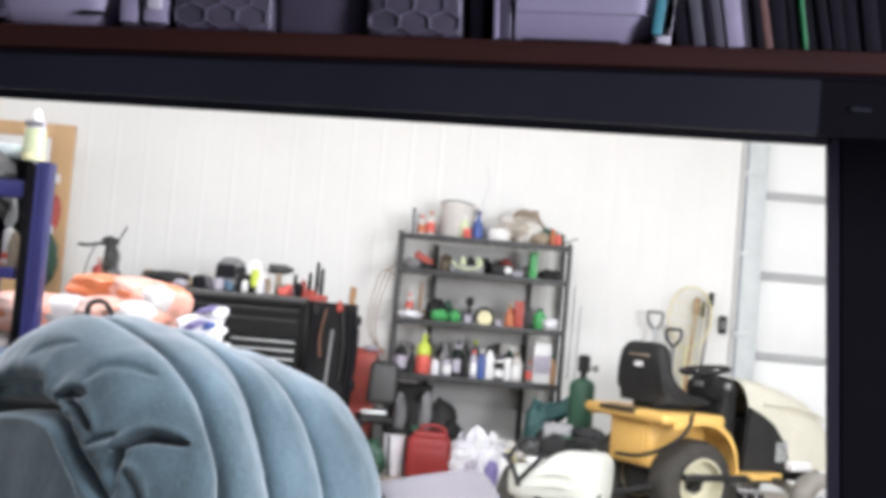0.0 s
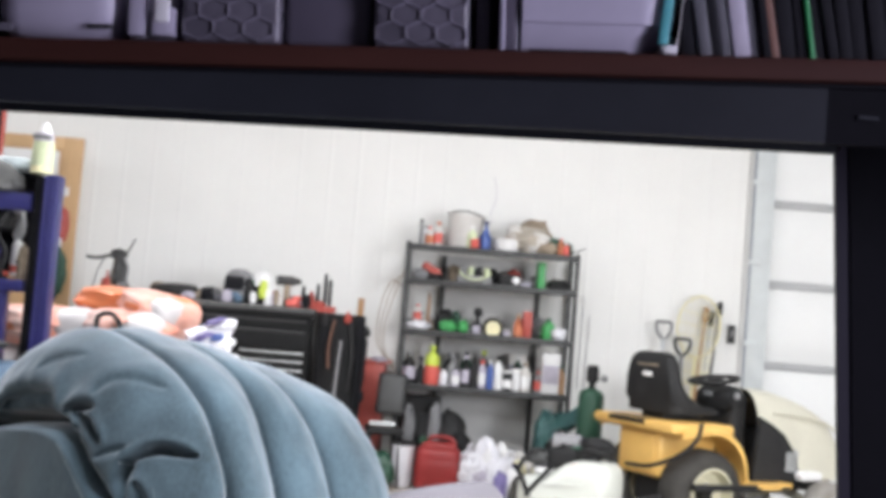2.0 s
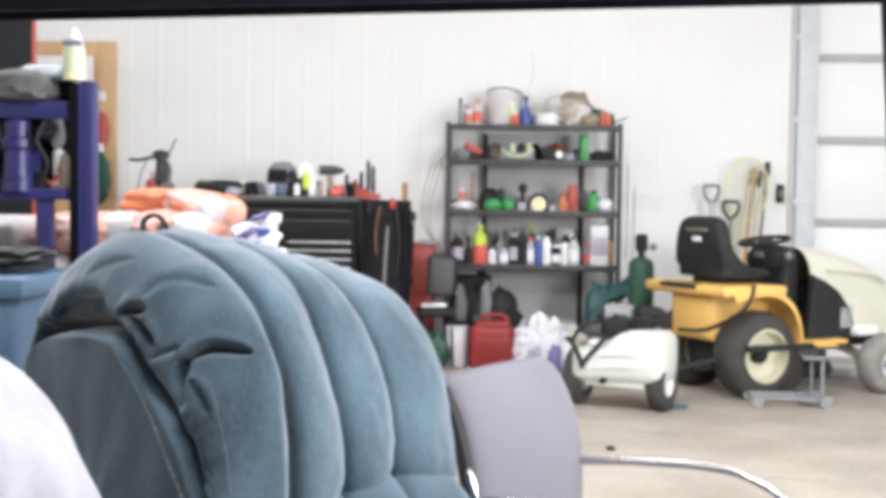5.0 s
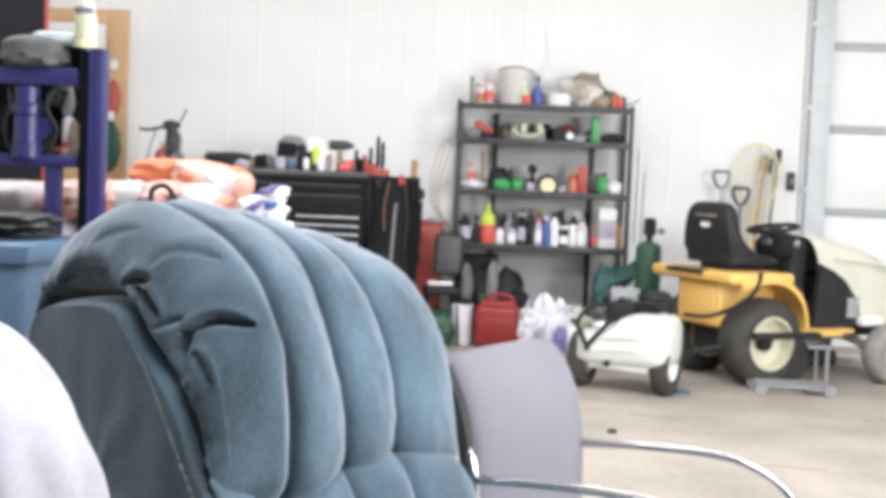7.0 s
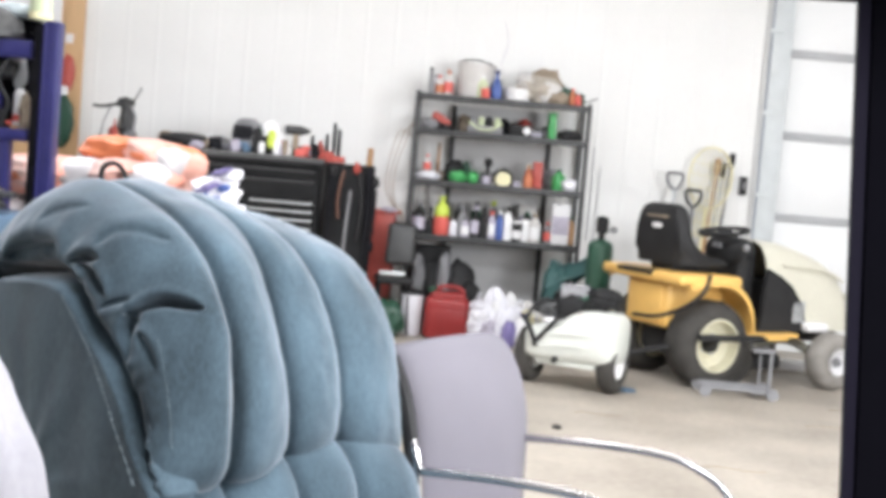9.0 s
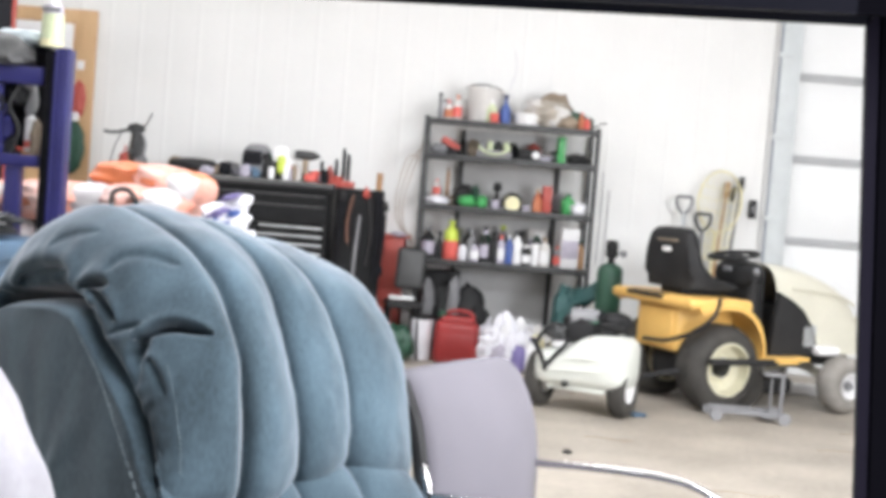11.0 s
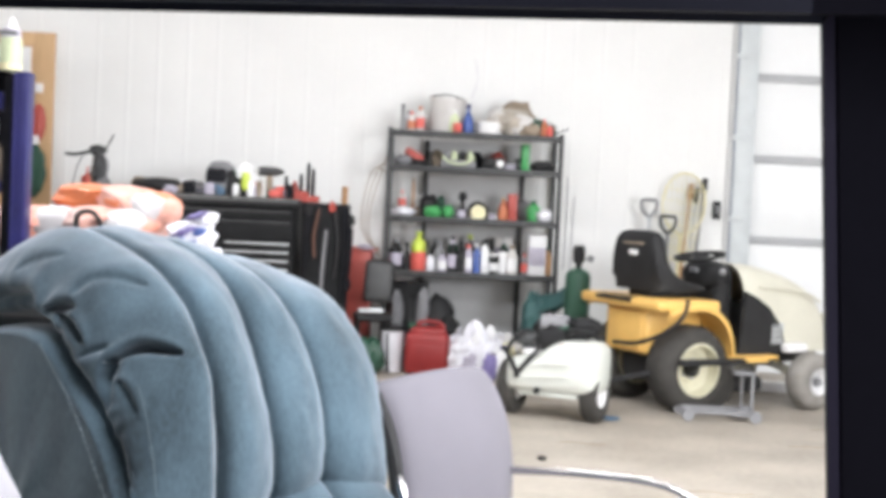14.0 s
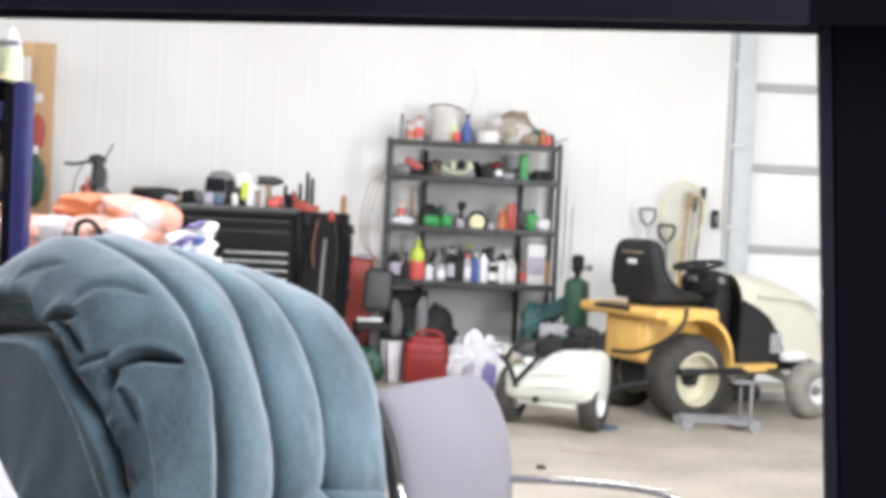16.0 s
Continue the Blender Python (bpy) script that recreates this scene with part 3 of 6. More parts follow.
for iv in range(NV):
    v = iv / (NV - 1)
    p, n, q = np.array(SEAM_PROF[0][iv]), np.array(SEAM_NORM[0][iv]), np.array(panel_prof[iv])
    k = min(1.0, v / 0.09) ** 0.5 * (1 - 0.75 * min(1.0, max(0.0, (v - 0.30) / 0.28)))
    w = min(1.0, max(0.0, (v - 0.55) / 0.08))
    ring = [(p, 0.145), (p + n * 0.054 * k, 0.085), (p + (q - p) * 0.22 + n * 0.030 * k, 0.005), (p + (q - p) * 0.62, -0.050 + 0.010 * w), (p + (q - p) * (0.93 - 0.06 * w), -0.045 + 0.025 * w), (q, 0.030 + 0.12 * w)]
    END[iv] = catmull3([np.array((a[0], y, a[1])) for a, y in ring], NR)
du, dv = np.gradient(END, axis=0), np.gradient(END, axis=1)
END_N = np.cross(du, dv)
END_N /= np.maximum(1e-9, np.linalg.norm(END_N, axis=2))[..., None]
if END_N[NV // 3, NR // 2, 1] > 0:
    END_N = -END_N
# creases: depth, width, lip beside it, which side the lip is on, course as (along the back, round the end)
CREASES = (
    (0.078, 0.0088, 0.005, -1, ((0.408, 0.56), (0.396, 0.45), (0.381, 0.375), (0.350, 0.275))),
    (0.075, 0.0140, 0.003, 1, ((0.400, 0.53), (0.377, 0.638), (0.331, 0.762))),
    (0.006, 0.0130, 0.001, -1, ((0.565, 0.512), (0.565, 0.425), (0.538, 0.338), (0.488, 0.262))),
    (0.004, 0.0120, 0.001, -1, ((0.715, 0.512), (0.696, 0.462), (0.646, 0.388))),
    (0.075, 0.0180, 0.008, -1, ((0.804, 0.75), (0.738, 0.675), (0.673, 0.675), (0.638, 0.75))),
    (0.060, 0.0100, 0.003, -1, ((0.600, 0.712), (0.573, 0.600), (0.542, 0.550))),
    (0.045, 0.0100, 0.005, -1, ((0.573, 0.688), (0.531, 0.638), (0.469, 0.625))),
    (0.010, 0.0080, 0.004, -1, ((0.354, 0.538), (0.315, 0.525), (0.281, 0.512))),
    (0.014, 0.0110, 0.003, 1, ((0.258, 0.762), (0.200, 0.745), (0.150, 0.680))),
    (0.012, 0.0090, 0.004, -1, ((0.880, 0.60), (0.860, 0.70), (0.850, 0.80))),
    (0.010, 0.0080, 0.004, 1, ((0.450, 0.70), (0.440, 0.60), (0.425, 0.52))),
)
shift = np.zeros((NV, NR))
for depth, width, lip, side, course in CREASES:
    line = [END[int(round(a * (NV - 1))), int(round(b * (NR - 1)))] for a, b in course]
    line = catmull3(line, 4 * len(line))
    best, signed = np.full((NV, NR), 9.0), np.zeros((NV, NR))
    for i, (a, b) in enumerate(zip(line, line[1:])):
        ab = b - a
        f = np.clip(((END - a) @ ab) / max(1e-9, ab @ ab), 0, 1)
        rel = END - (a + f[..., None] * ab)
        d = np.linalg.norm(rel, axis=2)
        across = np.sign(rel @ np.cross(ab, (0, -1, 0)))
        fade = 1 - 0.75 * np.abs(2 * (i + f) / (len(line) - 1) - 1) ** 3
        d = d / fade
        near = d < best
        best[near], signed[near] = d[near], across[near]
    s = best * signed * side
    shift += -depth * np.exp(-(best / width) ** 2 * np.where(s > 0, 2.2, 0.7)) + lip * np.exp(-((s - 2.2 * width) / (1.5 * width)) ** 2)
for iv in range(NV):
    for ir in range(NR):
        v, t = iv / (NV - 1), ir / (NR - 1)
        hem = max(0.0, 1 - abs(t - 0.70) / 0.30)
        shift[iv, ir] += 0.006 * noise.noise(Vector((v * 12, t * 4, 1.5))) + hem * 0.007 * noise.noise(Vector((v * 38, t * 5, 4.5)))
shift *= np.minimum(1, np.linspace(0, 1, NR) / 0.14)[None, :]
bm = B()
grid(bm, (END + END_N * shift[..., None]).tolist())
part("gathered_end", bm, "velour", rec, "gathered velour end of the back cushion", smooth=80)

# side panel, padded, reaching forward below as a wing
side_prof = [(0.17, 0.22), (0.150, 0.36), (0.120, 0.44)] + panel_prof[::4] + [(-0.71, 0.55)]
bm = B()
rows_ = []
for k in range(11):
    s = k / 10
    inset = 0.022 + 0.045 * (1 - math.cos(s * math.pi / 2))
    y = 0.020 - 0.095 * math.sin(s * math.pi / 2)
    row = []
    for p, z in side_prof:
        p2 = p + (-0.40 - p) * inset
        z2 = z + (0.45 - z) * inset
        row.append((p2, y + 0.005 * noise.noise(Vector((p * 8, z * 8, k * 0.3))), z2))
    rows_.append(row)
V = grid(bm, rows_)
# the flat of the panel, gently quilted
rows_ = [[(a[0] + (-0.39 - a[0]) * s, -0.075 - 0.010 * math.sin(s * math.pi / 2) + 0.007 * noise.noise(Vector((a[0] * 7, a[2] * 7, s * 2))) * min(1.0, 4 * s), a[2] + (0.44 - a[2]) * s) for a in rows_[-1]] for s in [0.012 + 0.98 * k / 12 for k in range(13)]]
V2 = grid(bm, rows_)
for j in range(len(V[-1]) - 1):
    bm.faces.new((V[-1][j], V[-1][j + 1], V2[0][j + 1], V2[0][j]))
part("side_panel", bm, "velour", rec, "flat padded side of the back", smooth=60)
part("side_base", box(B(), -0.66, -0.072, 0.10, 0.10, 0.10, 0.42, 0.03), "velour", rec)


def stitches(pts, n, r):
    """A worn stitched seam: short raised dashes along a bent line."""
    bm = B()
    P = [Vector(p) for p in pts]
    for k in range(n):
        f0, f1 = k / n * (len(P) - 1), (k + 0.62) / n * (len(P) - 1)
        q = [P[min(int(f), len(P) - 2)].lerp(P[min(int(f), len(P) - 2) + 1], f - min(int(f), len(P) - 2)) for f in (f0, f1)]
        tube(bm, q, r * (0.7 + 0.5 * random.random()), 6)
    return bm


part("seam", stitches([(-0.29, -0.083, 0.863), (-0.237, -0.083, 0.817), (-0.18, -0.083, 0.767), (-0.123, -0.083, 0.696), (-0.07, -0.083, 0.622), (0.018, -0.083, 0.505)], 30, 0.0018), "seamlight", rec, "pale worn stitched seam", smooth=60)
hem = [tuple(END[int(a * (NV - 1)), 38] + END_N[int(a * (NV - 1)), 38] * (shift[int(a * (NV - 1)), 38] + 0.0006)) for a in (0.33, 0.30, 0.27, 0.23, 0.19, 0.15, 0.12)]
part("seam", stitches(hem, 24, 0.0014), "seamlight", rec, smooth=60)

# lower row of tufted cushions, seat, arms, base
low_prof = curve([(-0.060, 0.455), (-0.010, 0.435), (0.040, 0.38), (0.055, 0.31), (0.02, 0.24)], 20)
ln = normals2([(a, b) for a, b in reversed(low_prof)])[::-1]
LOW = [0.02, 0.145, 0.345, 0.530, 0.770]
for ci in range(4):
    y0, y1 = LOW[ci], LOW[ci + 1]
    bm = B()
    rows_ = []
    for iu in range(17):
        t = -1 + 2 * iu / 16
        bulge = 0.042 * max(0.0, 1 - abs(t) ** 2.2) ** 0.6
        y = (y0 + y1) / 2 + t * (y1 - y0) / 2
        lift = float(np.interp(y, LOW, (0.040, 0.048, 0.068, 0.066, 0.012)))
        rows_.append([(p + n[0] * bulge, y, z + n[1] * bulge + lift) for (p, z), n in zip(low_prof, ln)])
    grid(bm, rows_)
    part("lumbar_channel", bm, "velour", rec, smooth=75)
part("seat", box(B(), -0.05, 0.08, 0.16, 0.52, 0.68, 0.31, 0.05, seg=4), "velour", rec)
part("armrest", box(B(), -0.10, 0.68, 0.08, 0.50, 0.80, 0.36, 0.04, seg=3), "velour", rec)
part("armrest", box(B(), 0.0, -0.05, 0.08, 0.50, 0.07, 0.30, 0.04, seg=3), "velour", rec)
part("base", box(B(), -0.55, 0.06, 0.0, 0.45, 0.70, 0.17, 0.01), "black", rec)
part("back_shell", box(B(), -0.66, 0.02, 0.12, -0.10, 0.72, 0.80, 0.06, seg=3), "velour", rec)
part("button", lathe(B(), [(0.006, 0), (0.011, 0.004), (0.007, 0.009)], 12, pose(-0.03, 0.345, 0.525, 0, 90, 0)), "black", rec, "dark tufting button")

# ---- guest chair ----
gc = thing("guest_chair", "lilac-grey fabric guest chair with chrome arm tubes", "chair", pose(0.02, 3.05, 0, 0, 0, -30.5))
bp = curve([(-0.118, 0.742), (-0.100, 0.735), (-0.050, 0.655), (-0.015, 0.56), (0.002, 0.46), (0.008, 0.36), (0.012, 0.235)], 30)
bm = B()
rows_ = []
for iu in range(25):
    t = -1 + 2 * iu / 24
    row = []
    for iv, (p, z) in enumerate(bp):
        edge = 0.024 * max(0, 1 - abs(t) ** 5) ** 0.5 - 0.050 * t * t
        top = -0.020 * abs(t) ** 3
        row.append((p + edge - 0.02, 0.347 + t * (0.311 - 0.012 * max(0, (z - 0.6)) / 0.14 - 0.030 * max(0.0, (z - 0.70) / 0.04) ** 2), z + top * (z / 0.74) - 0.010 * max(0.0, t) * z / 0.74))
    rows_.append(row)
grid(bm, rows_)
rows2 = [[(p - 0.035, y, z - 0.006) for p, y, z in row] for row in rows_]
grid(bm, rows2)
for a, b in ((rows_[0], rows2[0]), (rows_[-1], rows2[-1]), ([r[0] for r in rows_], [r[0] for r in rows2]), ([r[-1] for r in rows_], [r[-1] for r in rows2])):
    grid(bm, [a, b])
bmesh.ops.remove_doubles(bm, verts=bm.verts, dist=0.0004)
part("backrest", bm, "lilac", gc, smooth=60)
part("back_shell", tube(B(), [(-0.15, 0.0, 0.70), (-0.095, -0.005, 0.60), (-0.06, -0.008, 0.46), (-0.045, -0.008, 0.30), (-0.04, 0.0, 0.2)], 0.021, 8), "black", gc, "black plastic edge of the back shell")
part("seat", box(B(), -0.02, 0.04, 0.17, 0.48, 0.52, 0.235, 0.03, seg=3), "lilac", gc)
for y in (-0.012, 0.572):
    part("arm_tube", tube(B(), [(-0.02, y, 0.425), (0.18, y, 0.445), (0.38, y, 0.455), (0.50, y, 0.440), (0.60, y, 0.385), (0.65, y, 0.28), (0.67, y, 0.0)], 0.0118, 12), "chrome", gc, "chrome arm tube", smooth=60)
    part("rear_leg", tube(B(), [(-0.15, y, 0.69), (-0.07, y, 0.52), (-0.035, y, 0.42), (-0.03, y, 0.2), (-0.12, y, 0.0)], 0.0125, 12), "chrome", gc, smooth=60)
part("crossbar", tube(B(), [(-0.03, -0.01, 0.2), (-0.03, 0.57, 0.2)], 0.011), "chrome", gc)

# ---- garden tractor ----
tr = thing("garden_tractor", "yellow garden tractor with black seat and cream hood", "lawn tractor", pose(1.68, 7.26, 0, 0, 0, 28))


def wheel(parent, x, y, R, w, rim, tyre, rimmat, turn=0.0):
    base = pose(x, y, R, 90, 0, turn)
    sh = 0.35 * w
    prof = [(rim, -w / 2 + 0.01), (rim + 0.25 * (R - rim), -w / 2), (R - 0.045 * R / 0.26, -w / 2 + 0.004), (R - 0.012, -sh), (R, -sh * 0.6), (R, sh * 0.6), (R - 0.012, sh), (R - 0.045 * R / 0.26, w / 2 - 0.004), (rim + 0.25 * (R - rim), w / 2), (rim, w / 2 - 0.01)]
    ty = part("wheel", lathe(B(), prof, 36, caps=False), tyre, parent, m=base, smooth=40)
    for s in (-1, 1):
        d = w / 2
        q = 0.050 if rim > 0.1 else 0.0
        rp = [(rim * 1.02, s * (d - 0.004)), (rim * 0.94, s * (d - 0.002)), (rim * 0.86, s * (d - 0.03 - q)), (rim * 0.55, s * (d - 0.055 - q)), (rim * 0.50, s * (d - 0.045 - q)), (rim * 0.26, s * (d - 0.045 - q)), (rim * 0.24, s * (d - 0.015 - q)), (rim * 0.10, s * (d - 0.012 - q))]
        part("rim", lathe(B(), rp if s > 0 else rp[::-1], 28, caps=False), rimmat, ty, smooth=40)
        part("hub", lathe(B(), [(rim * 0.34, min(s * (d - 0.048 - q), s * (d - 0.006 - q))), (rim * 0.30, max(s * (d - 0.048 - q), s * (d - 0.006 - q)))], 16), "black" if rimmat == "creamrim" else "grey", ty)
        for k in range(5):
            a = 2 * math.pi * k / 5
            part("bolt", lathe(B(), [(0.009, 0), (0.008, 0.012)], 6, pose(rim * 0.40 * math.cos(a), rim * 0.40 * math.sin(a), s * (d - 0.045 - q) - (0.012 if s < 0 else 0))), "galv", ty)
    return ty


wheel(tr, 0.06, 0.13, 0.268, 0.24, 0.163, "rubber", "creamrim")
wheel(tr, 0.06, 0.72, 0.268, 0.24, 0.163, "rubber", "creamrim")
wheel(tr, 0.97, -0.02, 0.184, 0.16, 0.085, "rubberhaze", "white", turn=4)
wheel(tr, 0.97, 0.70, 0.184, 0.16, 0.085, "rubberhaze", "white", turn=4)
# tread blocks of the rear tyres
for y in (0.13, 0.72):
    bm = B()
    for k in range(26):
        a = 2 * math.pi * k / 26
        for s in (-1, 1):
            m = Matrix.Translation((0.06, y, 0.268)) @ Matrix.Rotation(a + (0.12 if s > 0 else 0), 4, "Y") @ pose(0, 0, 0.268, 0, 0, s * 28)
            box(bm, -0.014, 0.004 if s > 0 else -0.055, -0.006, 0.014, 0.055 if s > 0 else -0.004, 0.002, m=m)
    part("tread", bm, "rubber", tr, smooth=0)
part("axle", tube(B(), [(0.06, 0.2, 0.268), (0.06, 0.66, 0.268)], 0.04), "black", tr)
part("transaxle", box(B(), -0.12, 0.30, 0.17, 0.15, 0.56, 0.36, 0.03), "black", tr)
part("rear_body", box(B(), -0.20, 0.22, 0.34, 0.25, 0.64, 0.64, 0.03, seg=3), "yellow", tr)
part("rear_panel_lip", box(B(), -0.212, 0.26, 0.36, -0.198, 0.60, 0.61, 0.006), "yellow", tr)
part("rear_deck", box(B(), -0.27, 0.02, 0.625, 0.22, 0.84, 0.695, 0.028, seg=4), "yellow", tr, "yellow fender deck")
part("deck_slot", box(B(), -0.276, 0.30, 0.664, -0.250, 0.66, 0.690, 0.003), "black", tr, "long black slot in the deck edge")
part("deck_slot", box(B(), -0.255, 0.30, 0.6935, -0.215, 0.64, 0.6985, 0.002), "black", tr)
for y0, y1 in ((0.005, 0.235), (0.625, 0.855)):
    C = curve([(-0.20, 0.655), (0.0, 0.690), (0.14, 0.675), (0.25, 0.605), (0.315, 0.49), (0.335, 0.35)], 20)
    bm = B()
    out = [[(p, y, z - 0.025 * (abs(2 * (y - y0) / (y1 - y0) - 1)) ** 4) for p, z in C] for y in [y0 + (y1 - y0) * k / 8 for k in range(9)]]
    grid(bm, out)
    grid(bm, [[(p * 0.96, y, z - 0.022) for p, y, z in row] for row in out])
    for e in (0, -1):
        grid(bm, [out[e], [(p * 0.96, y, z - 0.03) for p, y, z in out[e]]])
    part("fender", bm, "yellow", tr, smooth=60)
# seat
bm = B()
sp = curve([(-0.16, 0.735), (-0.175, 0.85), (-0.185, 1.00), (-0.17, 1.085), (-0.13, 1.112), (-0.095, 1.085), (-0.080, 1.00), (-0.055, 0.92), (-0.005, 0.855), (0.085, 0.805), (0.21, 0.785), (0.28, 0.76), (0.26, 0.735), (0.05, 0.725)], 44)
rows_ = []
for iu in range(21):
    t = -1 + 2 * iu / 20
    k = max(0.0, 1 - abs(t) ** 5) ** 0.4
    rows_.append([(-0.06 + (p + 0.06) * (0.55 + 0.45 * k) if z < 0.8 else p * (0.86 + 0.14 * k) - 0.015 * (1 - k), 0.41 + t * (0.232 - 0.10 * max(0.0, z - 0.82)), 0.77 + (z - 0.77) * (0.80 + 0.20 * k)) for p, z in sp])
V = grid(bm, rows_)
bm.faces.new(V[0])
bm.faces.new(V[-1])
part("seat", bm, "black", tr, "black moulded high-back seat", smooth=55)
part("seat_badge", box(B(), -0.196, 0.36, 0.955, -0.186, 0.44, 0.985, 0.002), "white", tr, "white label on the seat back")
part("seat_script", box(B(), -0.196, 0.30, 1.020, -0.186, 0.50, 1.035, 0.002), "brown", tr, "faded script bar on the seat back")
part("seat_mount", box(B(), -0.12, 0.30, 0.69, 0.2, 0.52, 0.74, 0.01), "black", tr)
# lever, dash, wheel
part("hitch_strap", tube(B(), [(-0.05, 0.02, 0.70), (-0.10, 0.0, 0.60), (-0.18, 0.06, 0.50), (-0.26, 0.22, 0.42), (-0.27, 0.45, 0.40)], 0.013), "black", tr)
part("dash", box(B(), 0.36, 0.22, 0.34, 0.50, 0.58, 0.89, 0.05, seg=4), "black", tr, "black plastic dash tower")
part("dash_cowl", blob(B(), (0.42, 0.40, 0.83), (0.11, 0.19, 0.10), 0.02, 2, 3, 2.6), "black", tr)
part("decal", box(B(), 0.298, 0.36, 0.85, 0.312, 0.44, 0.885, 0.003), "grey", tr)
part("column", tube(B(), [(0.42, 0.41, 0.86), (0.37, 0.41, 0.945)], 0.022), "black", tr)
ring = [(0.155 * math.cos(2 * math.pi * k / 24), 0.155 * math.sin(2 * math.pi * k / 24), 0) for k in range(25)]
bm = tube(B(), ring, 0.015, 8)
for k in range(3):
    a = 2 * math.pi * k / 3 + 0.4
    tube(bm, [(0, 0, -0.015), (0.15 * math.cos(a), 0.15 * math.sin(a), 0)], 0.012)
lathe(bm, [(0.04, -0.03), (0.045, -0.005), (0.03, 0.008)], 14)
part("steering_wheel", bm, "black", tr, m=pose(0.36, 0.41, 0.955, 0, -9, 0), smooth=50)
part("lever", tube(B(), [(0.30, 0.18, 0.66), (0.33, 0.16, 0.80), (0.34, 0.16, 0.86)], 0.010), "black", tr)
part("knob", blob(B(), (0.34, 0.16, 0.87), (0.022, 0.022, 0.026), 0, sub=2), "grey", tr)
# hood
bm = B()
rows_ = []
hp = curve([(0.49, 0.915), (0.66, 0.912), (0.82, 0.880), (0.98, 0.835), (1.11, 0.780), (1.20, 0.71), (1.25, 0.62), (1.27, 0.50), (1.28, 0.36)], 30)
for iu in range(25):
    t = -1 + 2 * iu / 24
    k = max(0.0, 1 - abs(t) ** 5.0) ** 0.42
    row = []
    for p, z in hp:
        drop = (1 - k) * 0.52
        row.append((0.49 + (p - 0.49) * (0.93 + 0.07 * k), 0.41 + 0.318 * t * (1 - 0.06 * (p - 0.6)), max(0.36, z - drop)))
    rows_.append(row)
grid(bm, rows_)
part("hood", bm, "cream", tr, "cream painted hood", smooth=60)
part("hood_crease", tube(B(), [(0.62, 0.118, 0.775), (0.85, 0.121, 0.765), (1.05, 0.135, 0.735), (1.20, 0.16, 0.68)], 0.010), "cream", tr)
bm = B()
out = []
for y in (0.085, 0.120):
    out.append([(0.44, y, 0.34), (0.48, y, 0.75), (0.58, y, 0.71), (0.69, y, 0.645), (0.77, y, 0.55), (0.82, y, 0.44), (0.83, y, 0.36)])
f = [[bm.verts.new(p) for p in r] for r in out]
bm.faces.new(f[0]), bm.faces.new(list(reversed(f[1])))
for k in range(7):
    bm.faces.new((f[0][k], f[0][(k + 1) % 7], f[1][(k + 1) % 7], f[1][k]))
part("engine_panel", bm, "black", tr, "black engine side panel", smooth=0)
part("engine_block", box(B(), 0.66, 0.16, 0.30, 1.20, 0.66, 0.66, 0.03), "black", tr)
part("muffler", box(B(), 0.70, 0.085, 0.40, 0.82, 0.105, 0.55, 0.012), "galv", tr)
part("chassis", box(B(), -0.10, 0.30, 0.26, 1.22, 0.52, 0.36, 0.01), "black", tr)
part("headlight_slot", tube(B(), [(1.215, 0.125, 0.66), (1.245, 0.13, 0.56), (1.262, 0.135, 0.44)], 0.011, 8), "shelfsteel", tr, "dark slot beside the grille")
part("grille", box(B(), 1.27, 0.20, 0.40, 1.295, 0.62, 0.60, 0.01), "cream", tr)
part("footboard", box(B(), 0.30, 0.00, 0.325, 0.70, 0.24, 0.350, 0.006), "yellow", tr, "yellow running board")
part("footboard", box(B(), 0.30, 0.60, 0.325, 0.70, 0.84, 0.350, 0.006), "yellow", tr)
part("front_axle", tube(B(), [(0.95, 0.0, 0.17), (0.95, 0.35, 0.26), (0.95, 0.70, 0.17)], 0.03), "cream", tr)
part("front_bumper", box(B(), 0.80, 0.02, 0.36, 0.98, 0.12, 0.42, 0.02), "white", tr)
part("lift_bar", box(B(), -0.13, -0.055, 0.305, 0.40, -0.015, 0.345, 0.008), "black", tr, "black steel lift bar")
part("lift_arm", box(B(), 0.36, -0.055, 0.315, 0.56, -0.020, 0.350, 0.005), "yellow", tr)
part("hub_axle", tube(B(), [(0.0, 0.05, 0.268), (0.0, -0.05, 0.32)], 0.022), "black", tr)
part("mower_deck", box(B(), 0.38, 0.20, 0.08, 0.78, 0.74, 0.19, 0.04, seg=3), "black", tr)
part("deck_wheel", lathe(B(), [(0.12, -0.05), (0.14, -0.04), (0.14, 0.04), (0.12, 0.05)], 24, pose(0.36, 0.22, 0.142, 90, 0, 0)), "rubber", tr)

# ---- jack stand by the tractor ----
jk = thing("floor_jack", "grey steel floor jack with an upright post", "jack", pose(1.585, 7.08, 0))
part("frame_beam", box(B(), 0.0, -0.02, 0.040, 0.46, 0.015, 0.064, 0.005), "grey", jk)
part("frame_beam", box(B(), 0.02, 0.15, 0.040, 0.46, 0.18, 0.064, 0.005), "grey", jk)
part("cross_plate", box(B(), 0.30, -0.02, 0.030, 0.40, 0.18, 0.042, 0.004), "grey", jk)
part("upright", box(B(), 0.405, 0.0, 0.04, 0.424, 0.025, 0.295, 0.004), "grey", jk)
part("upright", box(B(), 0.345, 0.0, 0.07, 0.355, 0.02, 0.27, 0.002), "grey", jk)
part("head_plate", box(B(), 0.30, -0.02, 0.280, 0.43, 0.06, 0.297, 0.005), "grey", jk)
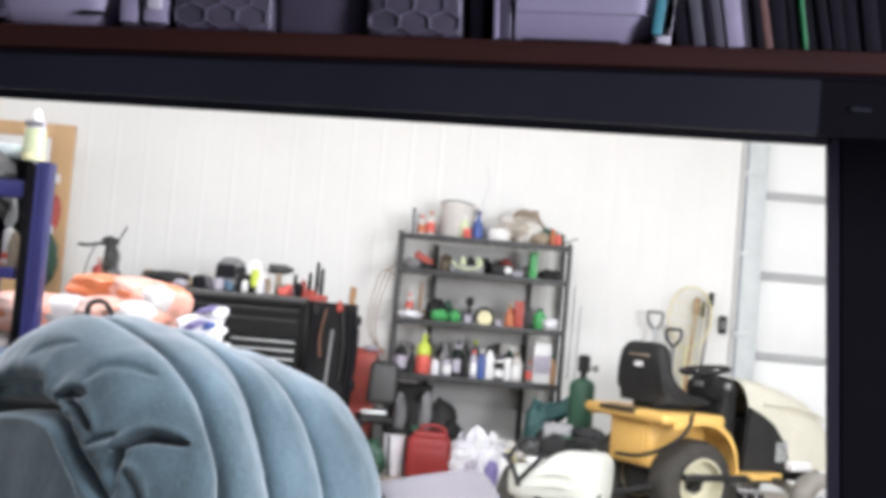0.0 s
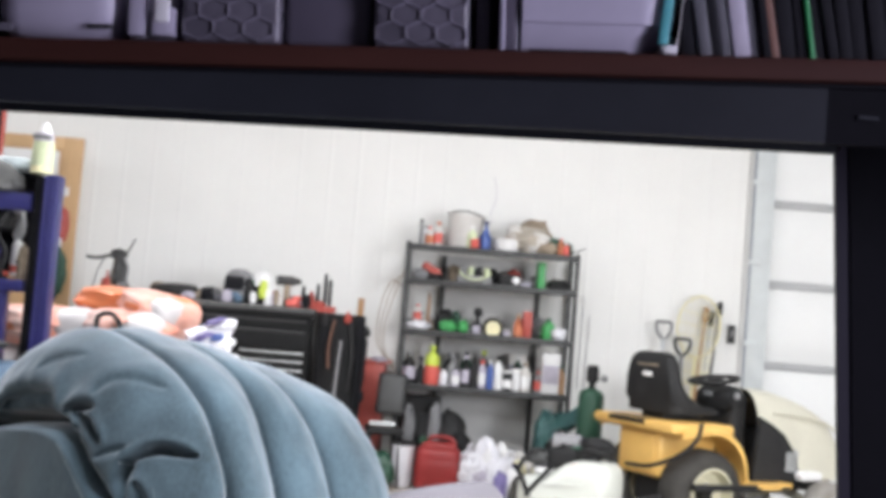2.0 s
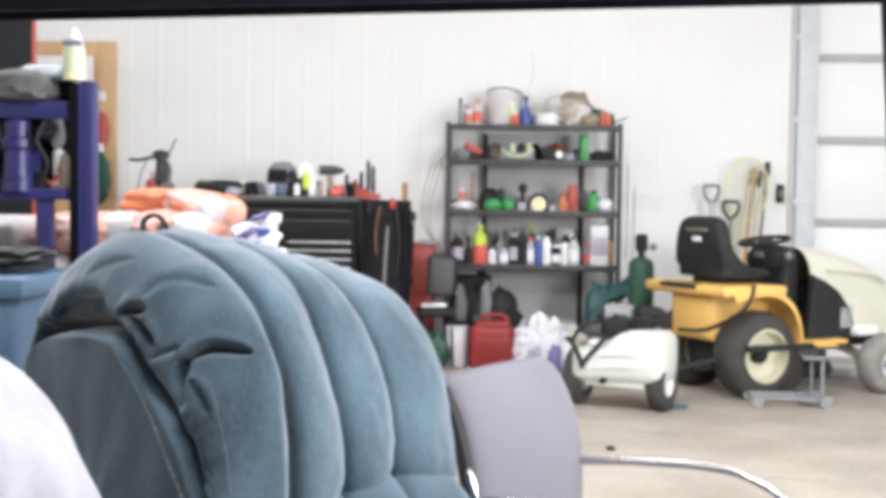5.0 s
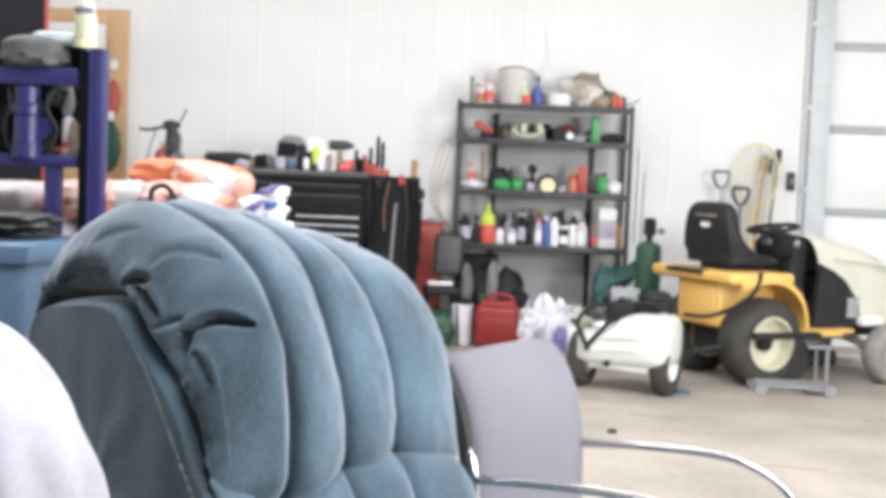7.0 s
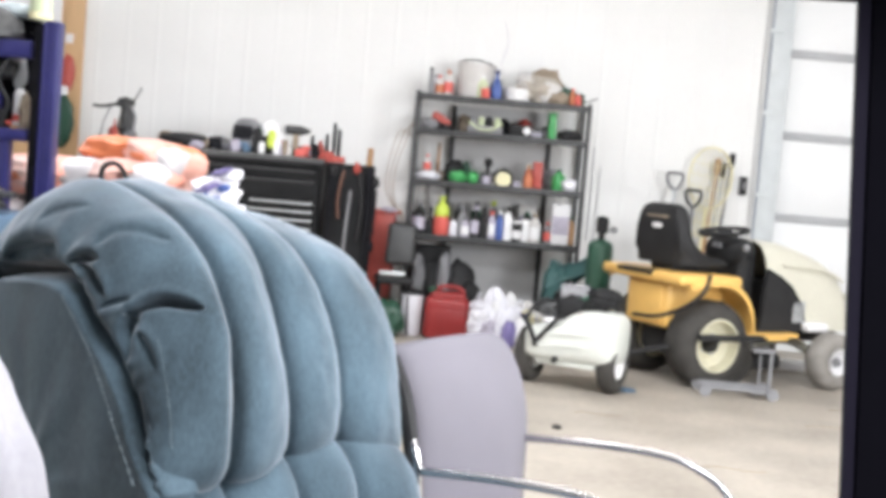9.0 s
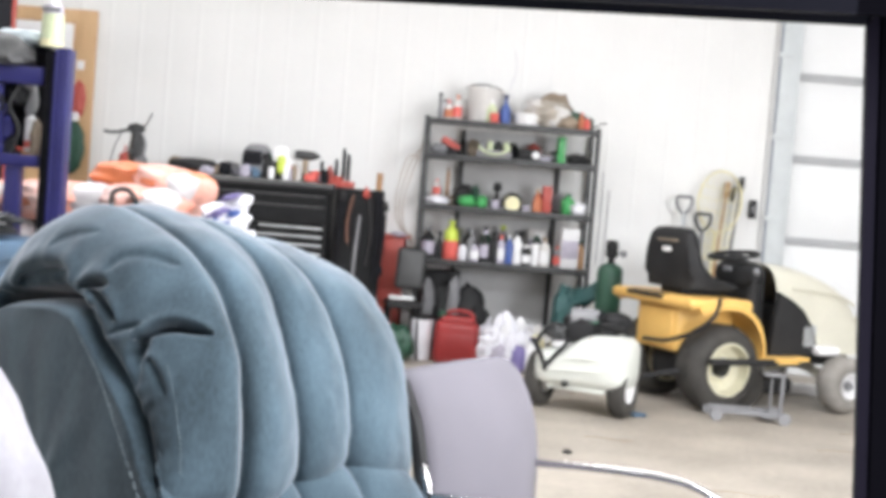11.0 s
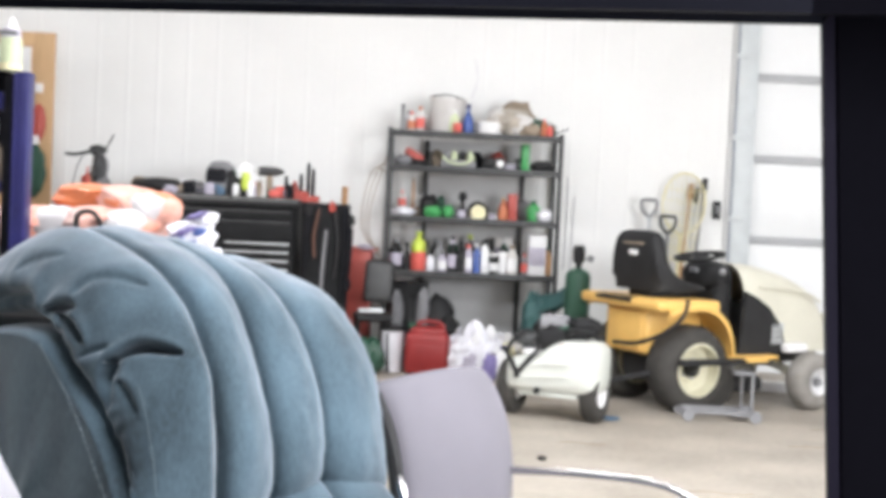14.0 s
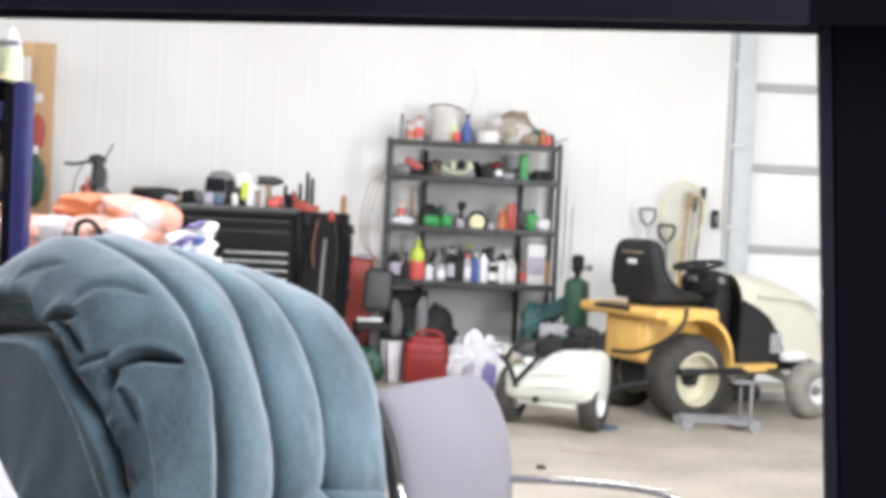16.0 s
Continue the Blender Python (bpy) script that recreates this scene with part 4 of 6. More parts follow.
for x in (0.03, 0.43):
    part("caster", lathe(B(), [(0.036, -0.012), (0.036, 0.012)], 16, pose(x, -0.035, 0.036, 90, 0, 0)), "grey", jk)
    part("caster", lathe(B(), [(0.036, -0.012), (0.036, 0.012)], 16, pose(x, 0.195, 0.036, 90, 0, 0)), "grey", jk)

# ---- tow-behind sprayer ----
sp_ = thing("lawn_sprayer", "white polythene tow-behind sprayer tank on two wheels", "sprayer", pose(0.800, 6.985, 0, 0, 0, -26))
for s in (-1, 1):
    base = pose(s * 0.255, 0, 0.166, 0, 90, 0)
    ty = part("wheel", lathe(B(), [(0.088, -0.044), (0.125, -0.056), (0.155, -0.044), (0.166, -0.020), (0.166, 0.020), (0.155, 0.044), (0.125, 0.056), (0.088, 0.044)], 32, caps=False), "rubber", sp_, m=base)
    for q in (-1, 1):
        rp = [(0.087, q * 0.030), (0.080, q * 0.046), (0.070, q * 0.040), (0.035, q * 0.030), (0.030, q * 0.045), (0.0, q * 0.050)]
        part("rim", lathe(B(), rp if q > 0 else rp[::-1], 24, caps=False), "white", ty, "white plastic rim")
part("axle", tube(B(), [(-0.25, 0, 0.152), (0.25, 0, 0.152)], 0.014), "black", sp_)
bm = B()
rows_ = []
NX = 26
for i in range(NX + 1):
    t = -1 + 2 * i / NX
    x = t * 0.285
    top = 0.355 + 0.115 / (1 + math.exp(-(t + 0.15) * 7)) - 0.10 * max(0, t - 0.75) ** 1.0
    hw = (max(0.0, 1 - abs(t) ** 7)) ** 0.40
    cz, hz, hy = (0.150 + top) / 2, (top - 0.150) / 2 * (0.55 + 0.45 * hw), 0.20 * (0.35 + 0.65 * hw)
    ring = []
    for k in range(24):
        a = 2 * math.pi * k / 24
        ca, sa = math.cos(a), math.sin(a)
        e = 0.50
        ring.append((x + 0.032, hy * abs(ca) ** e * (1 if ca > 0 else -1), cz + hz * abs(sa) ** e * (1 if sa > 0 else -1)))
    rows_.append(ring)
V = grid(bm, rows_, closed_u=True)
bm.faces.new(V[0]), bm.faces.new(V[-1])
part("tank", bm, "tank", sp_, "milky white polythene tank", smooth=60)
for q, zz in enumerate((0.255, 0.325)):
    part("moulded_rib", tube(B(), [(-0.20 + 0.10 * q, -0.188, zz - 0.02), (0.0, -0.204, zz), (0.14, -0.200, zz + 0.01), (0.25, -0.165, zz)], 0.007, 8), "tank", sp_, smooth=60)
part("tank_foot", box(B(), -0.16, -0.16, 0.135, 0.20, 0.16, 0.165, 0.012), "tank", sp_)
part("drain_cap", lathe(B(), [(0.018, 0), (0.018, 0.03)], 12, pose(-0.03, -0.18, 0.175, 90, 0, 0)), "black", sp_)
part("filler_cap", lathe(B(), [(0.06, 0), (0.062, 0.02), (0.05, 0.03)], 20, pose(-0.13, -0.03, 0.365)), "white", sp_)
part("strap", tube(B(), [(-0.26, -0.16, 0.40), (-0.20, -0.20, 0.35), (-0.155, -0.205, 0.275), (-0.10, -0.20, 0.33), (-0.02, -0.18, 0.43)], 0.014), "black", sp_, "black rubber strap over the tank")
part("strap_tail", tube(B(), [(-0.155, -0.205, 0.29), (-0.155, -0.207, 0.24)], 0.016), "black", sp_)
part("pump", box(B(), -0.10, -0.06, 0.40, 0.08, 0.10, 0.52, 0.03, seg=3), "black", sp_, "black pump body")
part("pump_motor", lathe(B(), [(0.05, -0.08), (0.055, -0.06), (0.055, 0.07), (0.04, 0.09)], 16, pose(-0.02, 0.02, 0.545, 0, 90, 20)), "grey", sp_)
part("bracket", box(B(), 0.05, -0.05, 0.455, 0.20, 0.08, 0.50, 0.02), "black", sp_)
part("hose", tube(B(), [(0.08, -0.05, 0.47), (0.15, -0.12, 0.53), (0.22, -0.05, 0.51), (0.24, 0.10, 0.46), (0.15, 0.2, 0.40)], 0.014), "black", sp_)
part("hose", tube(B(), [(-0.10, 0.0, 0.47), (-0.16, -0.08, 0.50), (-0.22, -0.12, 0.44), (-0.24, -0.14, 0.38)], 0.012), "black", sp_)
part("spray_wand", tube(B(), [(0.02, -0.02, 0.51), (0.14, 0.02, 0.545), (0.25, 0.05, 0.53)], 0.012), "green", sp_)
part("decal", box(B(), 0.08, -0.155, 0.437, 0.18, -0.140, 0.447, 0.003, m=pose(0, 0, 0)), "redpaint", sp_)
for q, (x, y, z, r) in enumerate(((-0.05, 0.03, 0.50, 0.075), (0.06, 0.06, 0.535, 0.06), (0.16, 0.04, 0.535, 0.07), (-0.16, -0.05, 0.45, 0.05))):
    part("fitting", blob(B(), (x, y, z), (r * 1.3, r, r * 0.8), 0.35, 3, 130 + q, 2.6, sub=3), ("black", "spinedark", "black", "shelfsteel")[q], sp_, smooth=50)
part("hitch", tube(B(), [(0.05, 0.15, 0.14), (0.25, 0.42, 0.20), (0.42, 0.55, 0.24)], 0.018), "black", sp_)

# ---- steel shelving and its contents ----
SX0, SX1, SY0, SY1 = -0.272, 0.985, 8.85, 9.29
TIERS = (0.10, 0.715, 1.115, 1.488, 1.745)
rack = thing("shelving_unit", "five-tier dark grey steel shelving unit against the wall", "shelf", pose(0, 0, 0))
for x in (SX0, SX1):
    for y in (SY0, SY1):
        bm = box(B(), x - 0.016, y - 0.004, 0, x + 0.016, y + 0.004, 1.765, 0.001)
        box(bm, x - 0.018 if x < 0 else x + 0.010, y - 0.016, 0, x - 0.010 if x < 0 else x + 0.018, y + 0.016, 1.764, 0.001)
        part("post", bm, "shelfsteel", rack)
for x in (0.0, 0.745):
    part("back_post", box(B(), x - 0.018, SY1 - 0.012, 0, x + 0.018, SY1 + 0.008, 1.70, 0.002), "shelfsteel", rack)
for z in TIERS:
    bm = box(B(), SX0 + 0.012, SY0 + 0.005, z - 0.016, SX1 - 0.012, SY1 - 0.014, z, 0.002)
    tr_ = part("tier", bm, "shelfsteel", rack)
    part("front_beam", box(B(), SX0, SY0 - 0.012, z - 0.040, SX1, SY0 + 0.003, z + 0.006, 0.004), "shelfsteel", tr_)
part("back_sheet", box(B(), 0.02, SY1 + 0.010, 0.06, 0.74, SY1 + 0.018, 1.70, 0.002), "backing", rack, "grey hardboard sheet at the back")


def bottle(x, z, r, h, body, cap, y=8.97, shape=0, name="bottle", label="plastic bottle", band=None):
    ob = thing(name, label + " on the steel shelving", "bottle", pose(x, y, z + 0.001, 0, 0, random.uniform(-30, 30)), "bottles on the shelving")
    if shape == 0:
        pr = [(r * 0.92, 0), (r, h * 0.03), (r, h * 0.62), (r * 0.85, h * 0.70), (r * 0.40, h * 0.82), (r * 0.36, h * 0.88)]
    elif shape == 1:
        pr = [(r * 0.9, 0), (r, h * 0.04), (r, h * 0.86), (r * 0.88, h * 0.90)]
    else:
        pr = [(r * 0.9, 0), (r, h * 0.05), (r * 0.97, h * 0.45), (r * 0.55, h * 0.62), (r * 0.30, h * 0.74), (r * 0.28, h * 0.88)]
    part("body", lathe(B(), pr, 18), body, ob, smooth=50)
    part("cap", lathe(B(), [(r * 0.46, h * 0.865), (r * 0.46, h * 0.98), (r * 0.36, h)] if shape != 1 else [(r * 0.95, h * 0.88), (r * 0.95, h * 0.985), (r * 0.9, h)], 16), cap, ob, smooth=50)
    if band:
        part("label_band", lathe(B(), [(r * 1.012, h * 0.14), (r * 1.015, h * 0.16), (r * 1.015, h * 0.52), (r * 1.012, h * 0.54)], 18), band, ob)
    return ob


def carton(x, z, w, h, d, body, y=8.98, name="carton", label="small carton", turn=0.0, lean=0.0):
    ob = thing(name, label + " on the steel shelving", "box", pose(x, y, z + 0.001, 0, lean, turn))
    part("body", box(B(), -w / 2, -d / 2, 0, w / 2, d / 2, h, min(w, h, d) * 0.06), body, ob)
    part("flap", box(B(), -w / 2 + 0.004, -d / 2 - 0.002, h * 0.25, w / 2 - 0.004, -d / 2 + 0.002, h * 0.7, 0.001), body if body in ("lime", "redpaint", "black") else "spinelight", ob)
    return ob


def lump(x, z, r, body, y=9.0, name="cloth", label="crumpled cloth", amp=0.25, seed=0, power=2.4, cat="bundle"):
    return solo(name, blob(B(), (0, 0, r[2] * 0.92), r, amp, 2.6, seed, power, floor_z=0.001, sub=3), body, label + " on the steel shelving", cat, pose(x, y, z + 0.001), smooth=60)


z = TIERS[4]
bottle(-0.19, z, 0.014, 0.20, "grey", "black", shape=1, name="spray_tube", label="thin grey tube")
bottle(-0.125, z, 0.032, 0.15, "translucent", "coral", label="clear bottle with red cap", band="orange2")
bottle(-0.06, z, 0.034, 0.19, "translucent", "orange2", label="pale bottle with orange cap", band="coral")
bk = thing("bucket", "cloudy grey-white plastic bucket on the steel shelving", "bucket", pose(0.13, 9.05, z + 0.001, 4, 3, 0))
part("body", lathe(B(), [(0.115, 0), (0.12, 0.01), (0.138, 0.25), (0.146, 0.252), (0.146, 0.265), (0.132, 0.265), (0.112, 0.02)], 28), "translucent", bk, smooth=40)
part("handle", tube(B(), [(-0.145, 0, 0.255), (-0.09, -0.10, 0.275), (0, -0.145, 0.285), (0.09, -0.10, 0.270), (0.145, 0, 0.255)], 0.006), "black", bk)
bottle(0.195, z, 0.040, 0.17, "paleg", "white", y=8.93, label="pale yellow-green bottle", shape=0)
bottle(0.215, z, 0.034, 0.075, "coral", "coral", y=8.90, shape=1, name="jar", label="small red jar")
bottle(0.295, z, 0.042, 0.22, "bluebright", "blue", y=8.95, label="bright blue bottle", shape=2)
solo("tub", lathe(B(), [(0.085, 0), (0.09, 0.01), (0.10, 0.085), (0.106, 0.09), (0.10, 0.095), (0.085, 0.02)], 24), "white", "white plastic tub on the steel shelving", "tub", pose(0.46, 8.96, z + 0.001))
lump(0.60, z, (0.15, 0.11, 0.10), "palecanvas", label="crumpled pale canvas bundle", seed=2, amp=0.4)
lump(0.53, z + 0.09, (0.08, 0.07, 0.06), "translucent", label="grey-white crumpled bag", seed=4, name="plastic_bag")
lump(0.80, z, (0.10, 0.08, 0.07), "green", label="dark green netting bundle", seed=5)
bottle(0.86, z, 0.022, 0.13, "orange2", "coral", label="small orange bottle", y=8.92)
bottle(0.70, z + 0.001, 0.03, 0.12, "brown", "grey", label="brown bottle", y=8.93)
hm = thing("hand_trowel", "dark hand trowel lying over the shelf end", "hand tool", pose(0.92, 8.93, z + 0.02, 0, -22, 15))
part("blade", box(B(), 0.0, -0.02, -0.004, 0.14, 0.02, 0.004, 0.003), "shelfsteel", hm)
part("grip", tube(B(), [(-0.10, 0, 0), (0.01, 0, 0)], 0.012), "green", hm)

for k, (x, y, r, col) in enumerate(((0.02, 9.12, (0.07, 0.06, 0.09), "translucent"), (0.40, 9.08, (0.07, 0.07, 0.06), "translucent"), (0.67, 8.98, (0.12, 0.09, 0.09), "translucent"), (0.66, 9.08, (0.13, 0.09, 0.135), "brown"), (0.87, 9.0, (0.09, 0.07, 0.06), "green"), (0.76, 8.92, (0.07, 0.05, 0.05), "brown"))):
    lump(x, z, r, col, y=y, label={"translucent": "crumpled grey-white bag", "brown": "tan canvas heap", "green": "dark green cord heap"}[col], seed=120 + k, amp=0.32)
bottle(0.90, z, 0.024, 0.10, "coral", "white", label="small red bottle", y=8.90)
bottle(-0.155, z, 0.028, 0.16, "film", "grey", label="small white bottle", y=9.05)
z = TIERS[3]
lump(-0.17, z, (0.07, 0.07, 0.045), "grey", label="grey rag bundle", seed=7)
lump(-0.06, z, (0.05, 0.06, 0.03), "black", label="black glove bundle", seed=8)
dr = thing("cordless_tool", "red and black cordless tool on the steel shelving", "power tool", pose(-0.10, 8.98, z + 0.06, 0, 28, 10))
part("body", box(B(), -0.08, -0.03, 0, 0.07, 0.03, 0.055, 0.015), "redpaint", dr)
part("handle", box(B(), -0.02, -0.02, -0.055, 0.03, 0.02, 0.01, 0.01), "black", dr)
cr = thing("organizer_tray", "grey-green organizer tray with a yellow band", "tray", pose(0.235, 8.97, z + 0.001))
part("tray", box(B(), -0.13, -0.08, 0, 0.13, 0.08, 0.06, 0.015), "grey", cr)
part("band", tube(B(), [(-0.12, -0.085, 0.085), (-0.05, -0.095, 0.035), (0.05, -0.095, 0.035), (0.12, -0.085, 0.085)], 0.009), "paleg", cr)
for k, c in enumerate(("grey", "paleg", "black", "paleg")):
    part("bottle", lathe(B(), [(0.025, 0), (0.025, 0.09), (0.01, 0.11)], 12, pose(-0.09 + 0.06 * k, 0, 0.02)), c, cr)
carton(0.50, z, 0.16, 0.09, 0.12, "black", label="black battery case", name="battery_case")
solo("lamp_head", lathe(B(), [(0.028, 0), (0.03, 0.01), (0.024, 0.022)], 18), "white", "round white lamp lens on the black case", "lamp", pose(0.545, 8.918, z + 0.046, 90, 0, 0))
carton(0.735, z, 0.058, 0.20, 0.08, "lime", label="tall bright green box", name="green_box")
lump(0.87, z, (0.09, 0.09, 0.04), "black", label="black cable bundle", seed=11, name="cable_bundle")
carton(0.62, z, 0.09, 0.06, 0.1, "grey", label="small grey box", y=9.05)

z = TIERS[2]
lump(-0.16, z, (0.095, 0.07, 0.035), "film", label="white folded bag", seed=13, name="plastic_bag")
bottle(-0.17, z + 0.06, 0.03, 0.13, "translucent", "coral", label="clear bottle with red label", y=9.05, band="coral")
bottle(-0.09, z, 0.012, 0.29, "wood", "brown", shape=1, name="wooden_dowel", label="upright wooden dowel", y=9.1)
lump(0.035, z, (0.075, 0.08, 0.085), "black", label="black hose bundle", seed=15, name="hose_bundle")
lump(0.065, z, (0.065, 0.05, 0.045), "lime", label="bright green coiled hose", y=8.92, seed=16, name="hose_coil")
lump(0.175, z, (0.04, 0.05, 0.05), "lime", label="bright green nozzle bundle", y=8.92, seed=17, name="nozzle")
bottle(0.275, z, 0.035, 0.075, "spinelight", "black", shape=1, name="jar", label="pale jar with dark lid", y=8.93)
gr = thing("garden_sprayer_head", "black upright sprayer head on the steel shelving", "garden tool", pose(0.285, 9.02, z + 0.001))
part("stem", lathe(B(), [(0.05, 0), (0.03, 0.02), (0.013, 0.05), (0.013, 0.13), (0.035, 0.15), (0.03, 0.19), (0.012, 0.20)], 14), "black", gr)
mn = thing("mantel_clock", "round pale-faced dial case with black top", "dial", pose(0.40, 8.95, z + 0.001))
part("case", lathe(B(), [(0.07, -0.04), (0.075, -0.03), (0.075, 0.03), (0.07, 0.04)], 24, pose(0, 0, 0.06, 90, 0, 0)), "black", mn)
part("face", lathe(B(), [(0.058, 0), (0.052, 0.006)], 24, pose(0, -0.041, 0.050, 90, 0, 0)), "net", mn, "pale cream face")
bottle(0.50, z, 0.025, 0.05, "spinelight", "grey", shape=1, name="jar", label="small pale jar", y=8.92)
bottle(0.585, z, 0.036, 0.17, "orange2", "wood", label="orange bottle", shape=2, y=8.93)
carton(0.655, z, 0.07, 0.20, 0.08, "redpaint", label="dark red box", name="red_box")
bottle(0.815, z, 0.05, 0.16, "lime", "green", label="green trigger bottle", shape=0)
lump(0.89, z, (0.055, 0.05, 0.05), "film", label="white crumpled bag", seed=18, name="plastic_bag", y=8.92)

z = TIERS[1]
bottle(-0.20, z, 0.05, 0.23, "black", "grey", label="black bottle with pale label", band="spinelight", shape=0)
bottle(-0.115, z, 0.035, 0.20, "black", "black", label="black bottle", shape=2)
bottle(-0.03, z, 0.058, 0.14, "coral", "coral", shape=1, label="coral red jug", name="jug", y=8.95)
bottle(-0.03, z + 0.135, 0.056, 0.155, "neon", "neon", shape=2, label="fluorescent yellow jug", name="jug", y=8.95)
bottle(-0.04, z, 0.04, 0.33, "translucent", "white", label="tall cloudy bottle", y=9.12)
for k, (dx, r, h, c, cp, sh, bd) in enumerate(((0.060, 0.032, 0.14, "film", "black", 0, None), (0.125, 0.042, 0.22, "grey", "grey", 0, None), (0.150, 0.034, 0.15, "spinelight", "black", 0, "paper"),
                                               (0.225, 0.040, 0.24, "black", "spinelight", 2, "spinelight"), (0.285, 0.034, 0.23, "black", "black", 0, None), (0.345, 0.038, 0.21, "spinelight", "coral", 0, "paper"),
                                               (0.405, 0.030, 0.22, "bluebright", "white", 0, None), (0.465, 0.040, 0.25, "white", "black", 0, None), (0.535, 0.036, 0.15, "black", "white", 1, "white"),
                                               (0.600, 0.032, 0.19, "white", "black", 1, None), (0.665, 0.045, 0.22, "translucent", "brown", 0, "paper"))):
    bottle(dx, z, r, h, c, cp, shape=sh, band=bd, y=8.93 + 0.03 * (k % 2), label={"film": "small white bottle", "grey": "grey bottle", "spinelight": "pale bottle", "black": "black oil bottle", "bluebright": "blue bottle", "white": "white plastic bottle", "translucent": "cloudy bottle"}[c])
for k in range(5):
    bottle(0.10 + 0.13 * k, z, 0.042, 0.24 + 0.02 * (k % 3), ("black", "green", "grey", "black", "green")[k], ("grey", "black", "neon", "black", "white")[k], y=9.16, label=("black oil bottle", "dark green bottle", "grey bottle", "black oil bottle", "dark green bottle")[k])
bottle(0.765, z, 0.03, 0.16, "grey", "coral", label="grey bottle with red cap", band="coral", y=8.98)
carton(0.855, z, 0.13, 0.30, 0.12, "paper", label="tall pale carton", y=8.98)
bottle(0.945, z, 0.03, 0.22, "wood", "green", label="brown bottle", y=9.05)
carton(0.62, z, 0.14, 0.27, 0.1, "translucent", label="pale box", y=9.2)

# small things pushed to the back of the tiers
for k in range(24):
    z = TIERS[2 + k % 3]
    xx = -0.20 + 1.10 * ((k * 0.381966) % 1.0)
    hh = random.uniform(0.035, 0.085)
    col = ("black", "shelfsteel", "grey", "brown", "spinedark", "translucent", "green", "redpaint")[k % 8]
    lump(xx, z, (random.uniform(0.03, 0.06), 0.05, hh), col, y=9.13 + random.uniform(-0.05, 0.05), name=("hose_fitting", "clamp", "cloth", "leather_pouch", "cable_coil", "plastic_cup", "garden_glove", "funnel")[k % 8],
         label=("black hose fitting", "dark steel clamp", "grey cloth", "brown leather pouch", "dark cable coil", "cloudy plastic cup", "dark green garden glove", "dark red funnel")[k % 8], seed=200 + k, amp=0.35, cat="workshop item")

# floor of the rack: dark clutter
lump(-0.08, TIERS[0], (0.13, 0.12, 0.20), "black", label="black bag of tools", seed=21, name="tool_bag", cat="bag")
lump(0.14, TIERS[0], (0.12, 0.12, 0.22), "black", label="black rubber boot", seed=22, name="rubber_boot")
lump(0.02, TIERS[0], (0.05, 0.06, 0.26), "grey", label="grey cloth bundle", seed=23, y=8.93)
carton(0.86, TIERS[0], 0.16, 0.34, 0.2, "shelfsteel", label="dark metal case", name="metal_case")

# black box added for the shadow at the back of the bottom tier
carton(-0.09, TIERS[0], 0.30, 0.52, 0.2, "black", y=9.14, label="tall black box added for back shadow", name="tool_case")
lump(-0.17, TIERS[0], (0.045, 0.05, 0.24), "grey", label="grey cloth bundle", seed=24, y=8.92)
lump(0.21, TIERS[0], (0.10, 0.09, 0.15), "black", label="black rubber boot", seed=26, name="rubber_boot", y=8.93)

# cables hung on both ends of the rack
cb = thing("hanging_cables", "thin brown cables hanging from the shelving end", "cable", pose(SX0, 8.90, 0))
for k in range(3):
    part("cable", tube(B(), [(0.0, 0.01 * k, 1.62 - 0.1 * k), (-0.05 - 0.035 * k, 0.0, 1.45), (-0.13 - 0.03 * k, 0, 1.15), (-0.12 - 0.02 * k, 0, 0.95), (-0.04, 0, 0.80 + 0.03 * k)], 0.0045, 6), "brown", cb)
cb2 = thing("hanging_wires", "thin grey wires hanging beside the shelving", "cable", pose(SX1 + 0.06, 9.350, 0))
for k in range(3):
    part("wire", tube(B(), [(0.06 * k, 0, 1.62 - 0.15 * k), (0.05 * k + 0.015, 0, 1.2), (0.055 * k, 0, 0.75)], 0.0035, 6), "grey", cb2)
wr = thing("wall_wire", "thin wire hanging against the white wall", "cable", pose(0.30, 9.345, 0))
part("wire", tube(B(), [(0.04, 0, 2.35), (0.07, 0, 2.2), (0.03, 0, 2.05), (0.06, -0.02, 1.98)], 0.0018, 6), "spinelight", wr)

# ---- tool chest ----
ch = thing("tool_chest", "black steel tool chest with many drawers", "tool chest", pose(-2.45, 8.40, 0))
W = 1.545
part("body", box(B(), 0, 0.012, 0.10, W, 0.62, 1.165, 0.01), "blacksteel", ch)
part("worktop", box(B(), -0.02, -0.02, 1.165, W + 0.03, 0.64, 1.205, 0.012), "topmat", ch, "grey worn top mat")
part("top_lip", box(B(), -0.02, -0.03, 1.135, W + 0.03, 0.0, 1.172, 0.006), "blacksteel", ch)
zz = 1.125
for i, hgt in enumerate((0.075, 0.15, 0.06, 0.06, 0.06, 0.075, 0.09, 0.12, 0.12, 0.12)):
    cols = ((0.01, W - 0.01),) if i < 2 else ((0.01, 0.52), (0.54, 1.03), (1.05, W - 0.01))
    for a, b in cols:
        dw = part("drawer", box(B(), a, -0.004, zz - hgt + 0.006, b, 0.014, zz - 0.004, 0.004), "blacksteel", ch)
        part("handle", box(B(), a + 0.02, -0.018, zz - 0.024, b - 0.02, -0.003, zz - 0.010, 0.003), "galv" if i > 1 else "shelfsteel", dw, "bright drawer pull")
    zz -= hgt
for a in (0.1, W - 0.1):
    for b in (0.1, 0.52):
        part("caster", lathe(B(), [(0.05, -0.02), (0.05, 0.02)], 16, pose(a, b, 0.05, 90, 0, 0)), "black", ch)
sl = thing("side_locker", "black steel side locker beside the tool chest", "cabinet", pose(-0.895, 8.46, 0))
